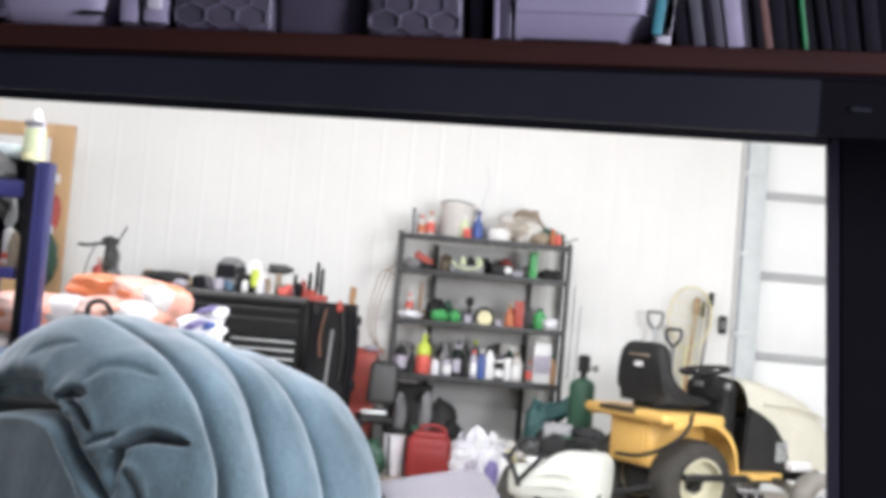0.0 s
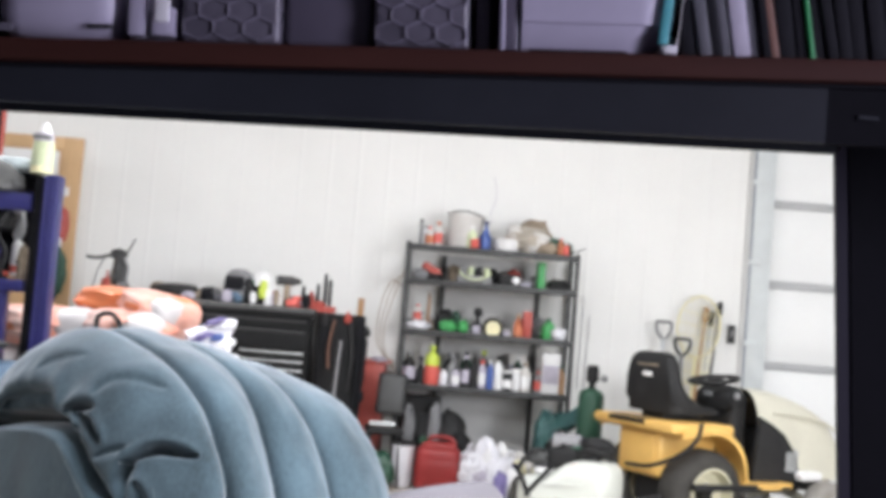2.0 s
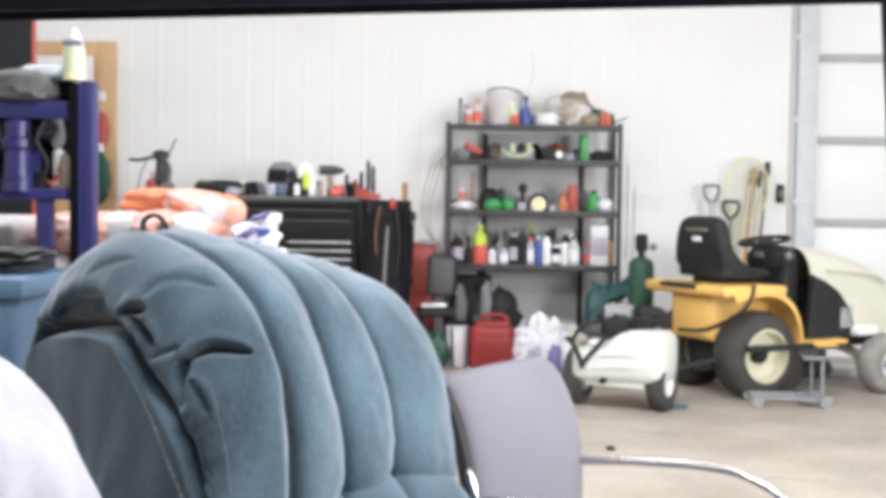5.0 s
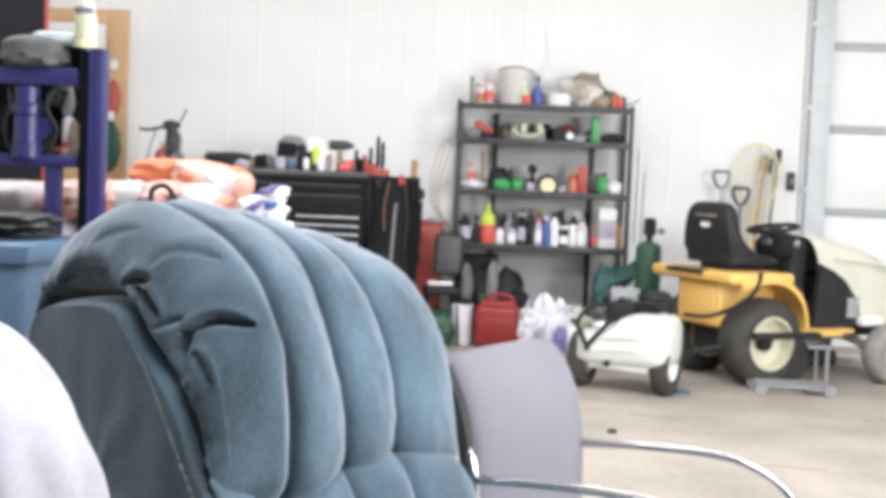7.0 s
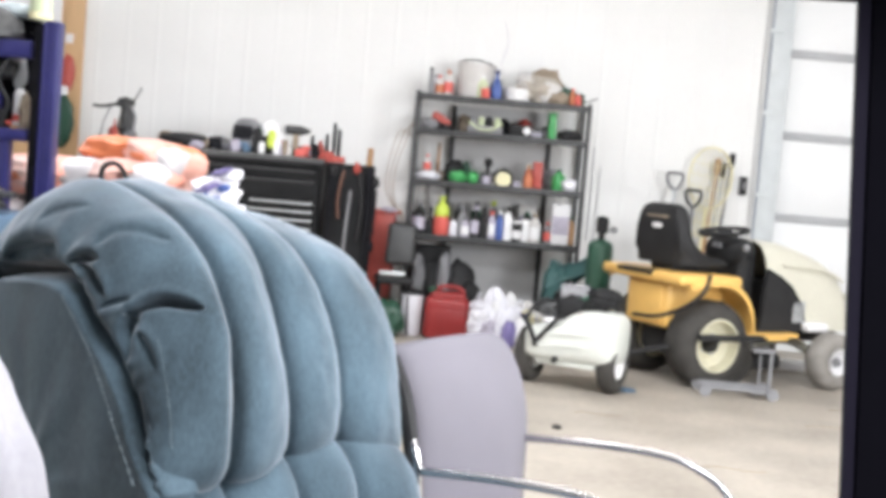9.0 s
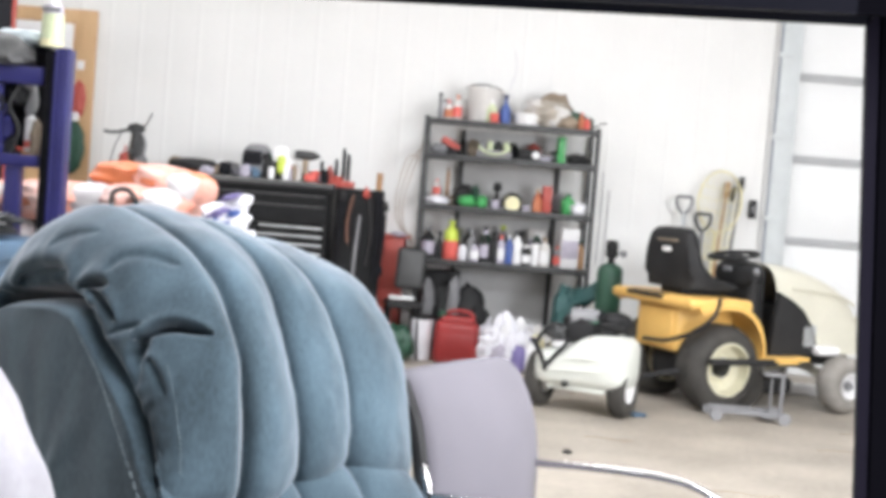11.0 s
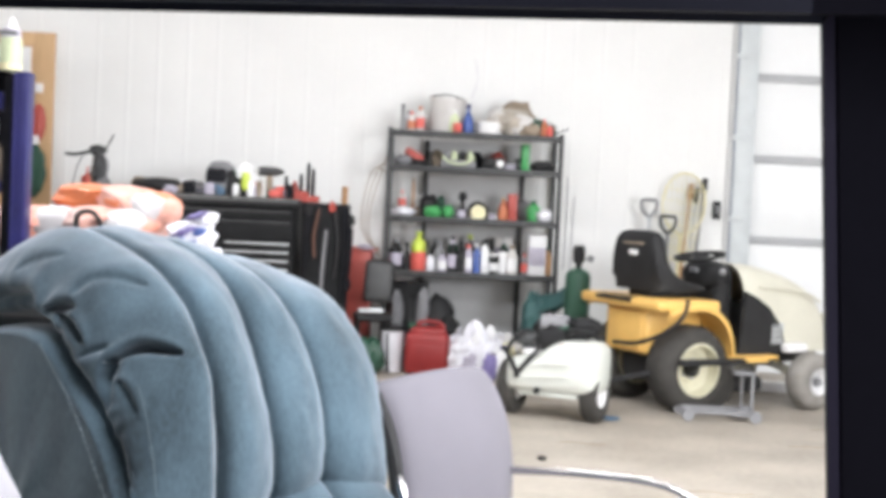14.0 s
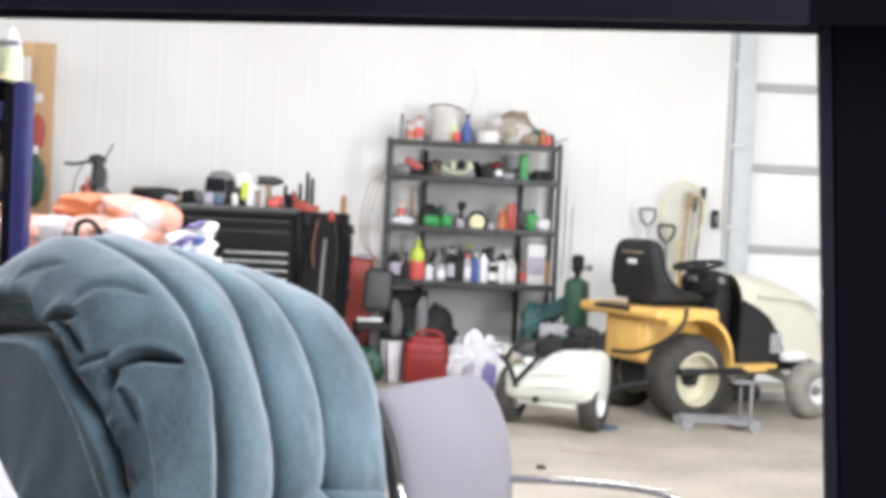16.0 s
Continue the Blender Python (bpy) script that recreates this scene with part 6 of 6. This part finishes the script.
for x, lean, h, c in ((2.03, 5.0, 1.45, "wood"), (2.09, 4.5, 1.42, "galv"), (2.12, 5.5, 1.50, "grey")):
    solo("tool_pole", tube(B(), [(0, 0, 0), (0, 0, h)], 0.016, 8, 0.8), c, "long tool handle leaning on the wall", "tool handle", pose(x - 0.10, 9.18, 0, -4, lean, 0), "yard tools")
    solo("pole_grip", lathe(B(), [(0.02, 0), (0.024, 0.05), (0.02, 0.12)], 10), "black" if c != "wood" else "wood", "dark rubber grip on the pole end", "grip", pose(x - 0.10, 9.18, 0, -4, lean, 0) @ pose(0, 0, h - 0.10), "yard tools")
sw = thing("light_switch", "black switch box on the white wall", "switch", pose(2.275, 9.345, 1.27))
part("box", box(B(), -0.028, -0.03, -0.07, 0.028, 0.0, 0.07, 0.006), "black", sw)
part("button", box(B(), -0.012, -0.036, -0.03, 0.012, -0.028, 0.03, 0.003), "grey", sw)

# ---- west side: board, cabinet, press rack, bags ----
bd = thing("notice_board", "pine-framed board hung with papers and cloths", "notice board", pose(-3.60, 9.33, 0))
part("panel", box(B(), 0.0, 0.0, 0.90, 0.62, 0.018, 2.36, 0.002), "tan", bd)
part("stile", box(B(), 0.56, -0.022, 0.90, 0.71, 0.018, 2.39, 0.004), "tan", bd)
part("stile", box(B(), -0.10, -0.022, 0.90, 0.0, 0.018, 2.39, 0.004), "tan", bd)
part("top_rail", box(B(), 0.0, -0.022, 2.285, 0.56, 0.018, 2.39, 0.004), "tan", bd)
part("sheet", box(B(), 0.03, -0.006, 2.03, 0.53, -0.001, 2.28, 0.001), "paper", bd, "white paper sheet")
part("cloth", blob(B(), (0.615, -0.05, 1.70), (0.055, 0.03, 0.14), 0.25, 3, 81, sub=3), "redpaint", bd, "dark red cloth")
part("cloth", blob(B(), (0.600, -0.05, 1.33), (0.08, 0.03, 0.20), 0.2, 3, 82, sub=3), "green", bd, "dark green cloth")
part("tag", box(B(), 0.575, -0.03, 1.93, 0.635, -0.0225, 2.0, 0.003), "paper", bd)
part("tag", box(B(), 0.565, -0.07, 1.53, 0.63, -0.06, 1.60, 0.003), "paper", bd)
kb = thing("tall_cabinet", "tall dark grey-green cabinet with a red edge", "cabinet", pose(-3.62, 7.50, 0))
part("body", box(B(), 0, 0, 0, 0.76, 0.06, 2.9, 0.01), "spinedark", kb)
part("back_frame", box(B(), 0.0, 0.061, 0, 0.05, 0.5, 2.9, 0.004), "spinedark", kb)
part("edge_strip", box(B(), 0.762, -0.006, 0, 0.774, 0.04, 2.9, 0.003), "redpaint", kb)

# rack shrunk 0.752 about the camera point, to stand just before the bags
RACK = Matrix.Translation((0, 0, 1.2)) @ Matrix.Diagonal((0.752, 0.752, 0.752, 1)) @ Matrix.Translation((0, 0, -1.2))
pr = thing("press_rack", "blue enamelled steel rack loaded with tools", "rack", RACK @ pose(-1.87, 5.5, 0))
part("post", box(B(), 0.004, -0.05, -0.3957, 0.066, 0.05, 1.72, 0.008), "blue", pr)
part("post_web", box(B(), -0.055, -0.01, -0.3957, 0.003, 0.045, 1.71, 0.004), "spinedark", pr)
part("post_flange", box(B(), 0.004, -0.062, -0.3957, 0.016, -0.0505, 1.71, 0.002), "blue", pr)
part("inner_post", box(B(), -0.085, 0.10, -0.3957, -0.062, 0.16, 1.70, 0.004), "blue", pr)
part("post", box(B(), -1.06, -0.05, -0.3957, -0.94, 0.05, 1.72, 0.008), "blue", pr)
part("top_beam", box(B(), -0.94, -0.04, 1.545, -0.06, 0.04, 1.625, 0.006), "blue", pr)
part("top_channel", box(B(), -0.94, 0.05, 1.645, -0.06, 0.22, 1.725, 0.006), "spinedark", pr)
part("mid_beam", box(B(), -0.94, -0.035, 1.17, -0.06, 0.035, 1.225, 0.006), "blue", pr)
part("cylinder", lathe(B(), [(0.066, 0), (0.072, 0.01), (0.072, 0.06), (0.064, 0.07), (0.064, 0.20), (0.074, 0.21), (0.074, 0.25), (0.060, 0.26), (0.060, 0.33), (0.03, 0.35), (0.03, 0.38)], 20, pose(-0.30, 0.0, 1.20)), "blue", pr, smooth=30)
part("ram", box(B(), -0.21, -0.02, 0.55, -0.14, 0.05, 1.17, 0.006), "blue", pr)
part("base_foot", box(B(), -1.08, -0.085, -0.3957, -0.92, 0.16, -0.35, 0.008), "blue", pr)
part("base_foot", box(B(), -0.08, -0.085, -0.3957, 0.08, 0.16, -0.35, 0.008), "blue", pr)
part("back_board", box(B(), -0.94, 0.20, 1.20, -0.07, 0.22, 1.645, 0.003), "spinedark", pr)
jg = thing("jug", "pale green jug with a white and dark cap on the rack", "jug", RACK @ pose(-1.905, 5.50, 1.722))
part("body", lathe(B(), [(0.045, 0), (0.05, 0.01), (0.05, 0.13), (0.046, 0.15)], 18), "paleg", jg, smooth=50)
part("base_liquid", lathe(B(), [(0.0515, 0.004), (0.0515, 0.035)], 18), "net", jg)
part("collar", lathe(B(), [(0.047, 0.15), (0.04, 0.19)], 16), "spinelight", jg)
part("label_bar", box(B(), -0.04, -0.052, 0.160, 0.045, -0.03, 0.180, 0.004), "grey", jg)
part("cap", lathe(B(), [(0.03, 0.19), (0.015, 0.24)], 14), "white", jg)
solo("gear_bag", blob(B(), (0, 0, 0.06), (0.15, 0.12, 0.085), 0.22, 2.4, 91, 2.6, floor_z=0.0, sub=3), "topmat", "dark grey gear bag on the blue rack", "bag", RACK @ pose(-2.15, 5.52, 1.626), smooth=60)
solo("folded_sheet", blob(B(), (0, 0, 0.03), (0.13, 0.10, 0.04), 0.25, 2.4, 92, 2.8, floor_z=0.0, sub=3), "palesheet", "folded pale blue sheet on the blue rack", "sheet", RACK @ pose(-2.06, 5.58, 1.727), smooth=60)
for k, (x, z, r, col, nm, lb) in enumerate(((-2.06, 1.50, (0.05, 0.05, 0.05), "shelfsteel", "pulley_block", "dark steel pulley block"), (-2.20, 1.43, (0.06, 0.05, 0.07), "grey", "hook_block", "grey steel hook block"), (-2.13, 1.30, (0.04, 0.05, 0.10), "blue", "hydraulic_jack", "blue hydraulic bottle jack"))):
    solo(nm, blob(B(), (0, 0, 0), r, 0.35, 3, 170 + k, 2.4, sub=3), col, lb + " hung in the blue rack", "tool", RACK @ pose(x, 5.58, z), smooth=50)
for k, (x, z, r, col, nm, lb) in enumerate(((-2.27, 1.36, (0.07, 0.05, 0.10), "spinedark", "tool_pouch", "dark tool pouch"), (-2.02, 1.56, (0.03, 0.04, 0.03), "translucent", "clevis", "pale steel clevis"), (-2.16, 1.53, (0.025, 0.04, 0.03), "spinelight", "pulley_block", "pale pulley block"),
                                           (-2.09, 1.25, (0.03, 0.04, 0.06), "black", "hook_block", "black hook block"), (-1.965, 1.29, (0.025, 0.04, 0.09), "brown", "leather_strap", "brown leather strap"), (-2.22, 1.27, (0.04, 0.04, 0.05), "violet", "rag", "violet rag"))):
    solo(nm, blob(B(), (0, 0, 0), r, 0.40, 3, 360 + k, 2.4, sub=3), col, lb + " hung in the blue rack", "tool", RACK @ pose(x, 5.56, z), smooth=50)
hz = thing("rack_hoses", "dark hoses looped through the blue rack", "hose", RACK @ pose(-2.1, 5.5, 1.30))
for k, (a, b) in enumerate(((-0.16, 0.02), (-0.06, 0.06), (0.06, -0.03))):
    part("hose", tube(B(), [(a, 0, 0.24), (a + b, -0.03, 0.14), (a - 0.5 * b, -0.02, 0.04), (a + b, 0, -0.08)], 0.011, 8), ("black", "spinedark", "black")[k], hz, smooth=60)
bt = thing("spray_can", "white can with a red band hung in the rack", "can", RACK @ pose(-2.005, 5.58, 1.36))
part("body", lathe(B(), [(0.026, -0.12), (0.028, -0.11), (0.028, 0.03), (0.012, 0.05)], 14), "white", bt)
part("band", lathe(B(), [(0.0288, -0.10), (0.0288, -0.07)], 14), "coral", bt)
part("nozzle", blob(B(), (0, 0, 0.12), (0.03, 0.03, 0.08), 0.3, 3, 5, sub=2), "galv", bt)
part("base", box(B(), -0.03, -0.03, -0.19, 0.03, 0.03, -0.12, 0.004), "wood", bt)
part("hook", tube(B(), [(-0.12, 0, -0.10), (-0.03, 0, -0.11)], 0.010), "coral", bt)

# pallet of bags behind the recliner
pl = thing("pallet", "wooden pallet under stacked bags", "pallet", pose(-1.40, 4.72, 0))
for k in range(6):
    part("board", box(B(), -0.75, -0.42 + 0.15 * k, 0.10, 0.62, -0.31 + 0.15 * k, 0.12, 0.003), "tan", pl)
for x in (-0.72, -0.07, 0.53):
    part("bearer", box(B(), x, -0.42, 0.0, x + 0.08, 0.44, 0.10, 0.003), "tan", pl)
def sack(x, y, z, r, colour, seed, turn=0.0, tilt=0.0, lab="salmon and white", patch=True):
    s = thing("fertilizer_bag", lab + " plastic bag stacked on the pallet", "sack", pose(x, y, z, 0, tilt, turn), "bags on the pallet")
    part("sack", blob(B(), (0, 0, 0), r, 0.09, 3.0, seed, 3.2, sub=4), colour, s, smooth=70)
    if patch:
        part("print_patch", blob(B(), (r[0] * 0.50, -r[1] * 0.55, r[2] * 0.10), (r[0] * 0.45, r[1] * 0.48, r[2] * 0.97), 0.07, 3, seed + 40, 2.6, sub=3), "bagwhite", s, "white printed patch", smooth=70)
        part("print_bar", box(B(), -r[0] * 0.5, -r[1] * 1.015, -r[2] * 0.25, -r[0] * 0.05, -r[1] * 0.9, r[2] * 0.15, 0.006), "orange2", s)
    return s


bi = 0
for layer in range(6):
    for x, ang in ((-1.85, 4), (-1.28, -3)):
        bi += 1
        sack(x + 0.02 * math.sin(bi * 2.3), 4.72 + 0.02 * math.cos(bi * 1.7), 0.12 + 0.07 + 0.143 * layer, (0.275, 0.40, 0.080), ("bagwhite", "salmon")[layer % 2], bi, ang)
sack(-1.48, 4.62, 1.055, (0.23, 0.30, 0.078), "salmon", 21, 6)
sack(-1.90, 4.70, 1.035, (0.22, 0.34, 0.078), "salmon", 25, -4)
sack(-1.16, 4.60, 1.055, (0.16, 0.30, 0.085), "salmon", 22, -5, 6)
sack(-1.225, 4.85, 1.160, (0.225, 0.30, 0.062), "orange", 23, 3, 3, lab="bright orange", patch=False)
sack(-1.10, 4.70, 1.150, (0.13, 0.22, 0.060), "salmon", 24, -8, 16, lab="white and orange")
part_h = thing("carry_strap", "black looped carrying strap on the bag stack", "strap", pose(-1.185, 4.30, 1.03))
part("loop", tube(B(), [(-0.05, 0, 0.02), (-0.045, -0.01, 0.08), (0.0, -0.012, 0.095), (0.035, -0.01, 0.06), (0.045, 0, 0.0)], 0.010), "black", part_h)
gb = thing("printed_pouch", "white pouch with bright blue print on the bag stack", "pouch", pose(-0.86, 4.52, 1.0))
part("body", blob(B(), (-0.01, 0, 0.045), (0.095, 0.05, 0.055), 0.45, 3, 95, sub=3), "film", gb, smooth=60)
part("flap", blob(B(), (0.065, -0.005, 0.098), (0.055, 0.03, 0.024), 0.45, 4, 97, sub=3, m=pose(0, 0, 0, 0, -14, 0)), "film", gb, smooth=60)
for k, (x, z, r) in enumerate(((-0.045, 0.040, (0.040, 0.02, 0.016)), (0.000, 0.068, (0.045, 0.02, 0.014)), (0.045, 0.050, (0.030, 0.02, 0.014)), (0.055, 0.112, (0.040, 0.02, 0.010)), (-0.010, 0.022, (0.035, 0.02, 0.012)))):
    part("print", blob(B(), (x, -0.042 + 0.008 * (k == 3), z), r, 0.45, 4, 340 + k, sub=3, m=pose(0, 0, 0, 0, -20, 0)), ("bluebright", "violet")[k % 2 if k < 4 else 0], gb, "blue printed stripe", smooth=60)
st = thing("bag_stool", "carton under the printed pouch", "carton", pose(-0.86, 4.56, 0))
part("body", box(B(), -0.09, -0.10, 0.0, 0.09, 0.10, 1.0, 0.01), "film", st)

# blue tote and white sack near the recliner
tt = thing("storage_tote", "blue plastic storage tote with clutter on top", "tote", pose(-1.62, 3.80, 0))
bm = box(B(), -0.36, -0.25, 0.0, 0.22, 0.25, 0.90, 0.03, seg=3)
part("body", bm, "blue2", tt)
part("rim", box(B(), -0.38, -0.27, 0.88, 0.24, 0.27, 0.945, 0.015), "blue2", tt)
part("label_patch", box(B(), 0.10, -0.256, 0.76, 0.13, -0.248, 0.83, 0.003), "net", tt)
solo("tool_clutter", blob(B(), (0, 0, 0.05), (0.24, 0.18, 0.035), 0.45, 3.4, 98, 2.4, floor_z=0.0, sub=4), "shelfsteel", "dark tangled tools on the blue tote", "tools", pose(-1.66, 3.82, 0.946), smooth=50)
bm = B()
rows_ = []
for k in range(52):
    zz = k / 51
    r = 0.29 * (1 - 0.12 * zz) * max(0.02, 1 - zz ** 5) ** 0.55
    rows_.append([(r * (1 + 0.09 * noise.noise(Vector((math.cos(a) * 2, math.sin(a) * 2, zz * 4))) + 0.05 * noise.noise(Vector((math.cos(a) * 5, math.sin(a) * 5, zz * 6))) + 0.03 * noise.noise(Vector((math.cos(a) * 11, math.sin(a) * 11, zz * 15)))) * math.cos(a), r * 0.8 * math.sin(a), zz * 0.97 + 0.01 * noise.noise(Vector((a, zz * 9, 1)))) for a in [2 * math.pi * j / 72 for j in range(72)]])
V = grid(bm, rows_, closed_u=True)
bm.faces.new(V[0]), bm.faces.new(V[-1])
wsk = thing("white_sack", "tall white plastic sack standing beside the recliner", "sack", pose(-0.865, 1.86, 0))
part("sack", bm, "sackpaper", wsk, smooth=70)
part("base_roll", tube(B(), [(0.27 * math.cos(q), 0.215 * math.sin(q), 0.012) for q in [2 * math.pi * k / 16 for k in range(17)]], 0.012, 8), "sackpaper", wsk, smooth=70)

# floor marks
solo("bolt", lathe(B(), [(0.022, 0), (0.024, 0.012), (0.012, 0.018)], 10), "black", "small black rubber stopper on the concrete", "stopper", pose(0.622, 5.76, 0.0))
solo("rag", blob(B(), (0, 0, 0.008), (0.07, 0.06, 0.012), 0.3, 4, 99, floor_z=0.0, sub=3), "blue2", "small pale blue rag on the concrete", "rag", pose(1.13, 6.98, 0), smooth=60)
crack = thing("floor_cracks", "hairline cracks and dark marks in the concrete", "crack", pose(0, 0, 0))
crack["kind"] = "stuff"
for k, (x, y, l) in enumerate(((0.75, 6.2, 0.25), (2.0, 6.35, 0.5), (1.2, 5.2, 0.3), (1.7, 4.9, 0.4), (0.8, 7.6, 0.4), (2.3, 6.9, 0.3))):
    part("crack", tube(B(), [(x, y, 0.0), (x + l * 0.3, y + 0.03, 0.0), (x + l * 0.7, y - 0.02, 0.0), (x + l, y + 0.01, 0.0)], 0.004, 5), "brown", crack)
wl = thing("white_board", "white trim board lying on the floor behind the tractor", "board", pose(2.15, 8.35, 0))
part("board", box(B(), 0, 0, 0, 0.9, 0.12, 0.07, 0.01), "white", wl)
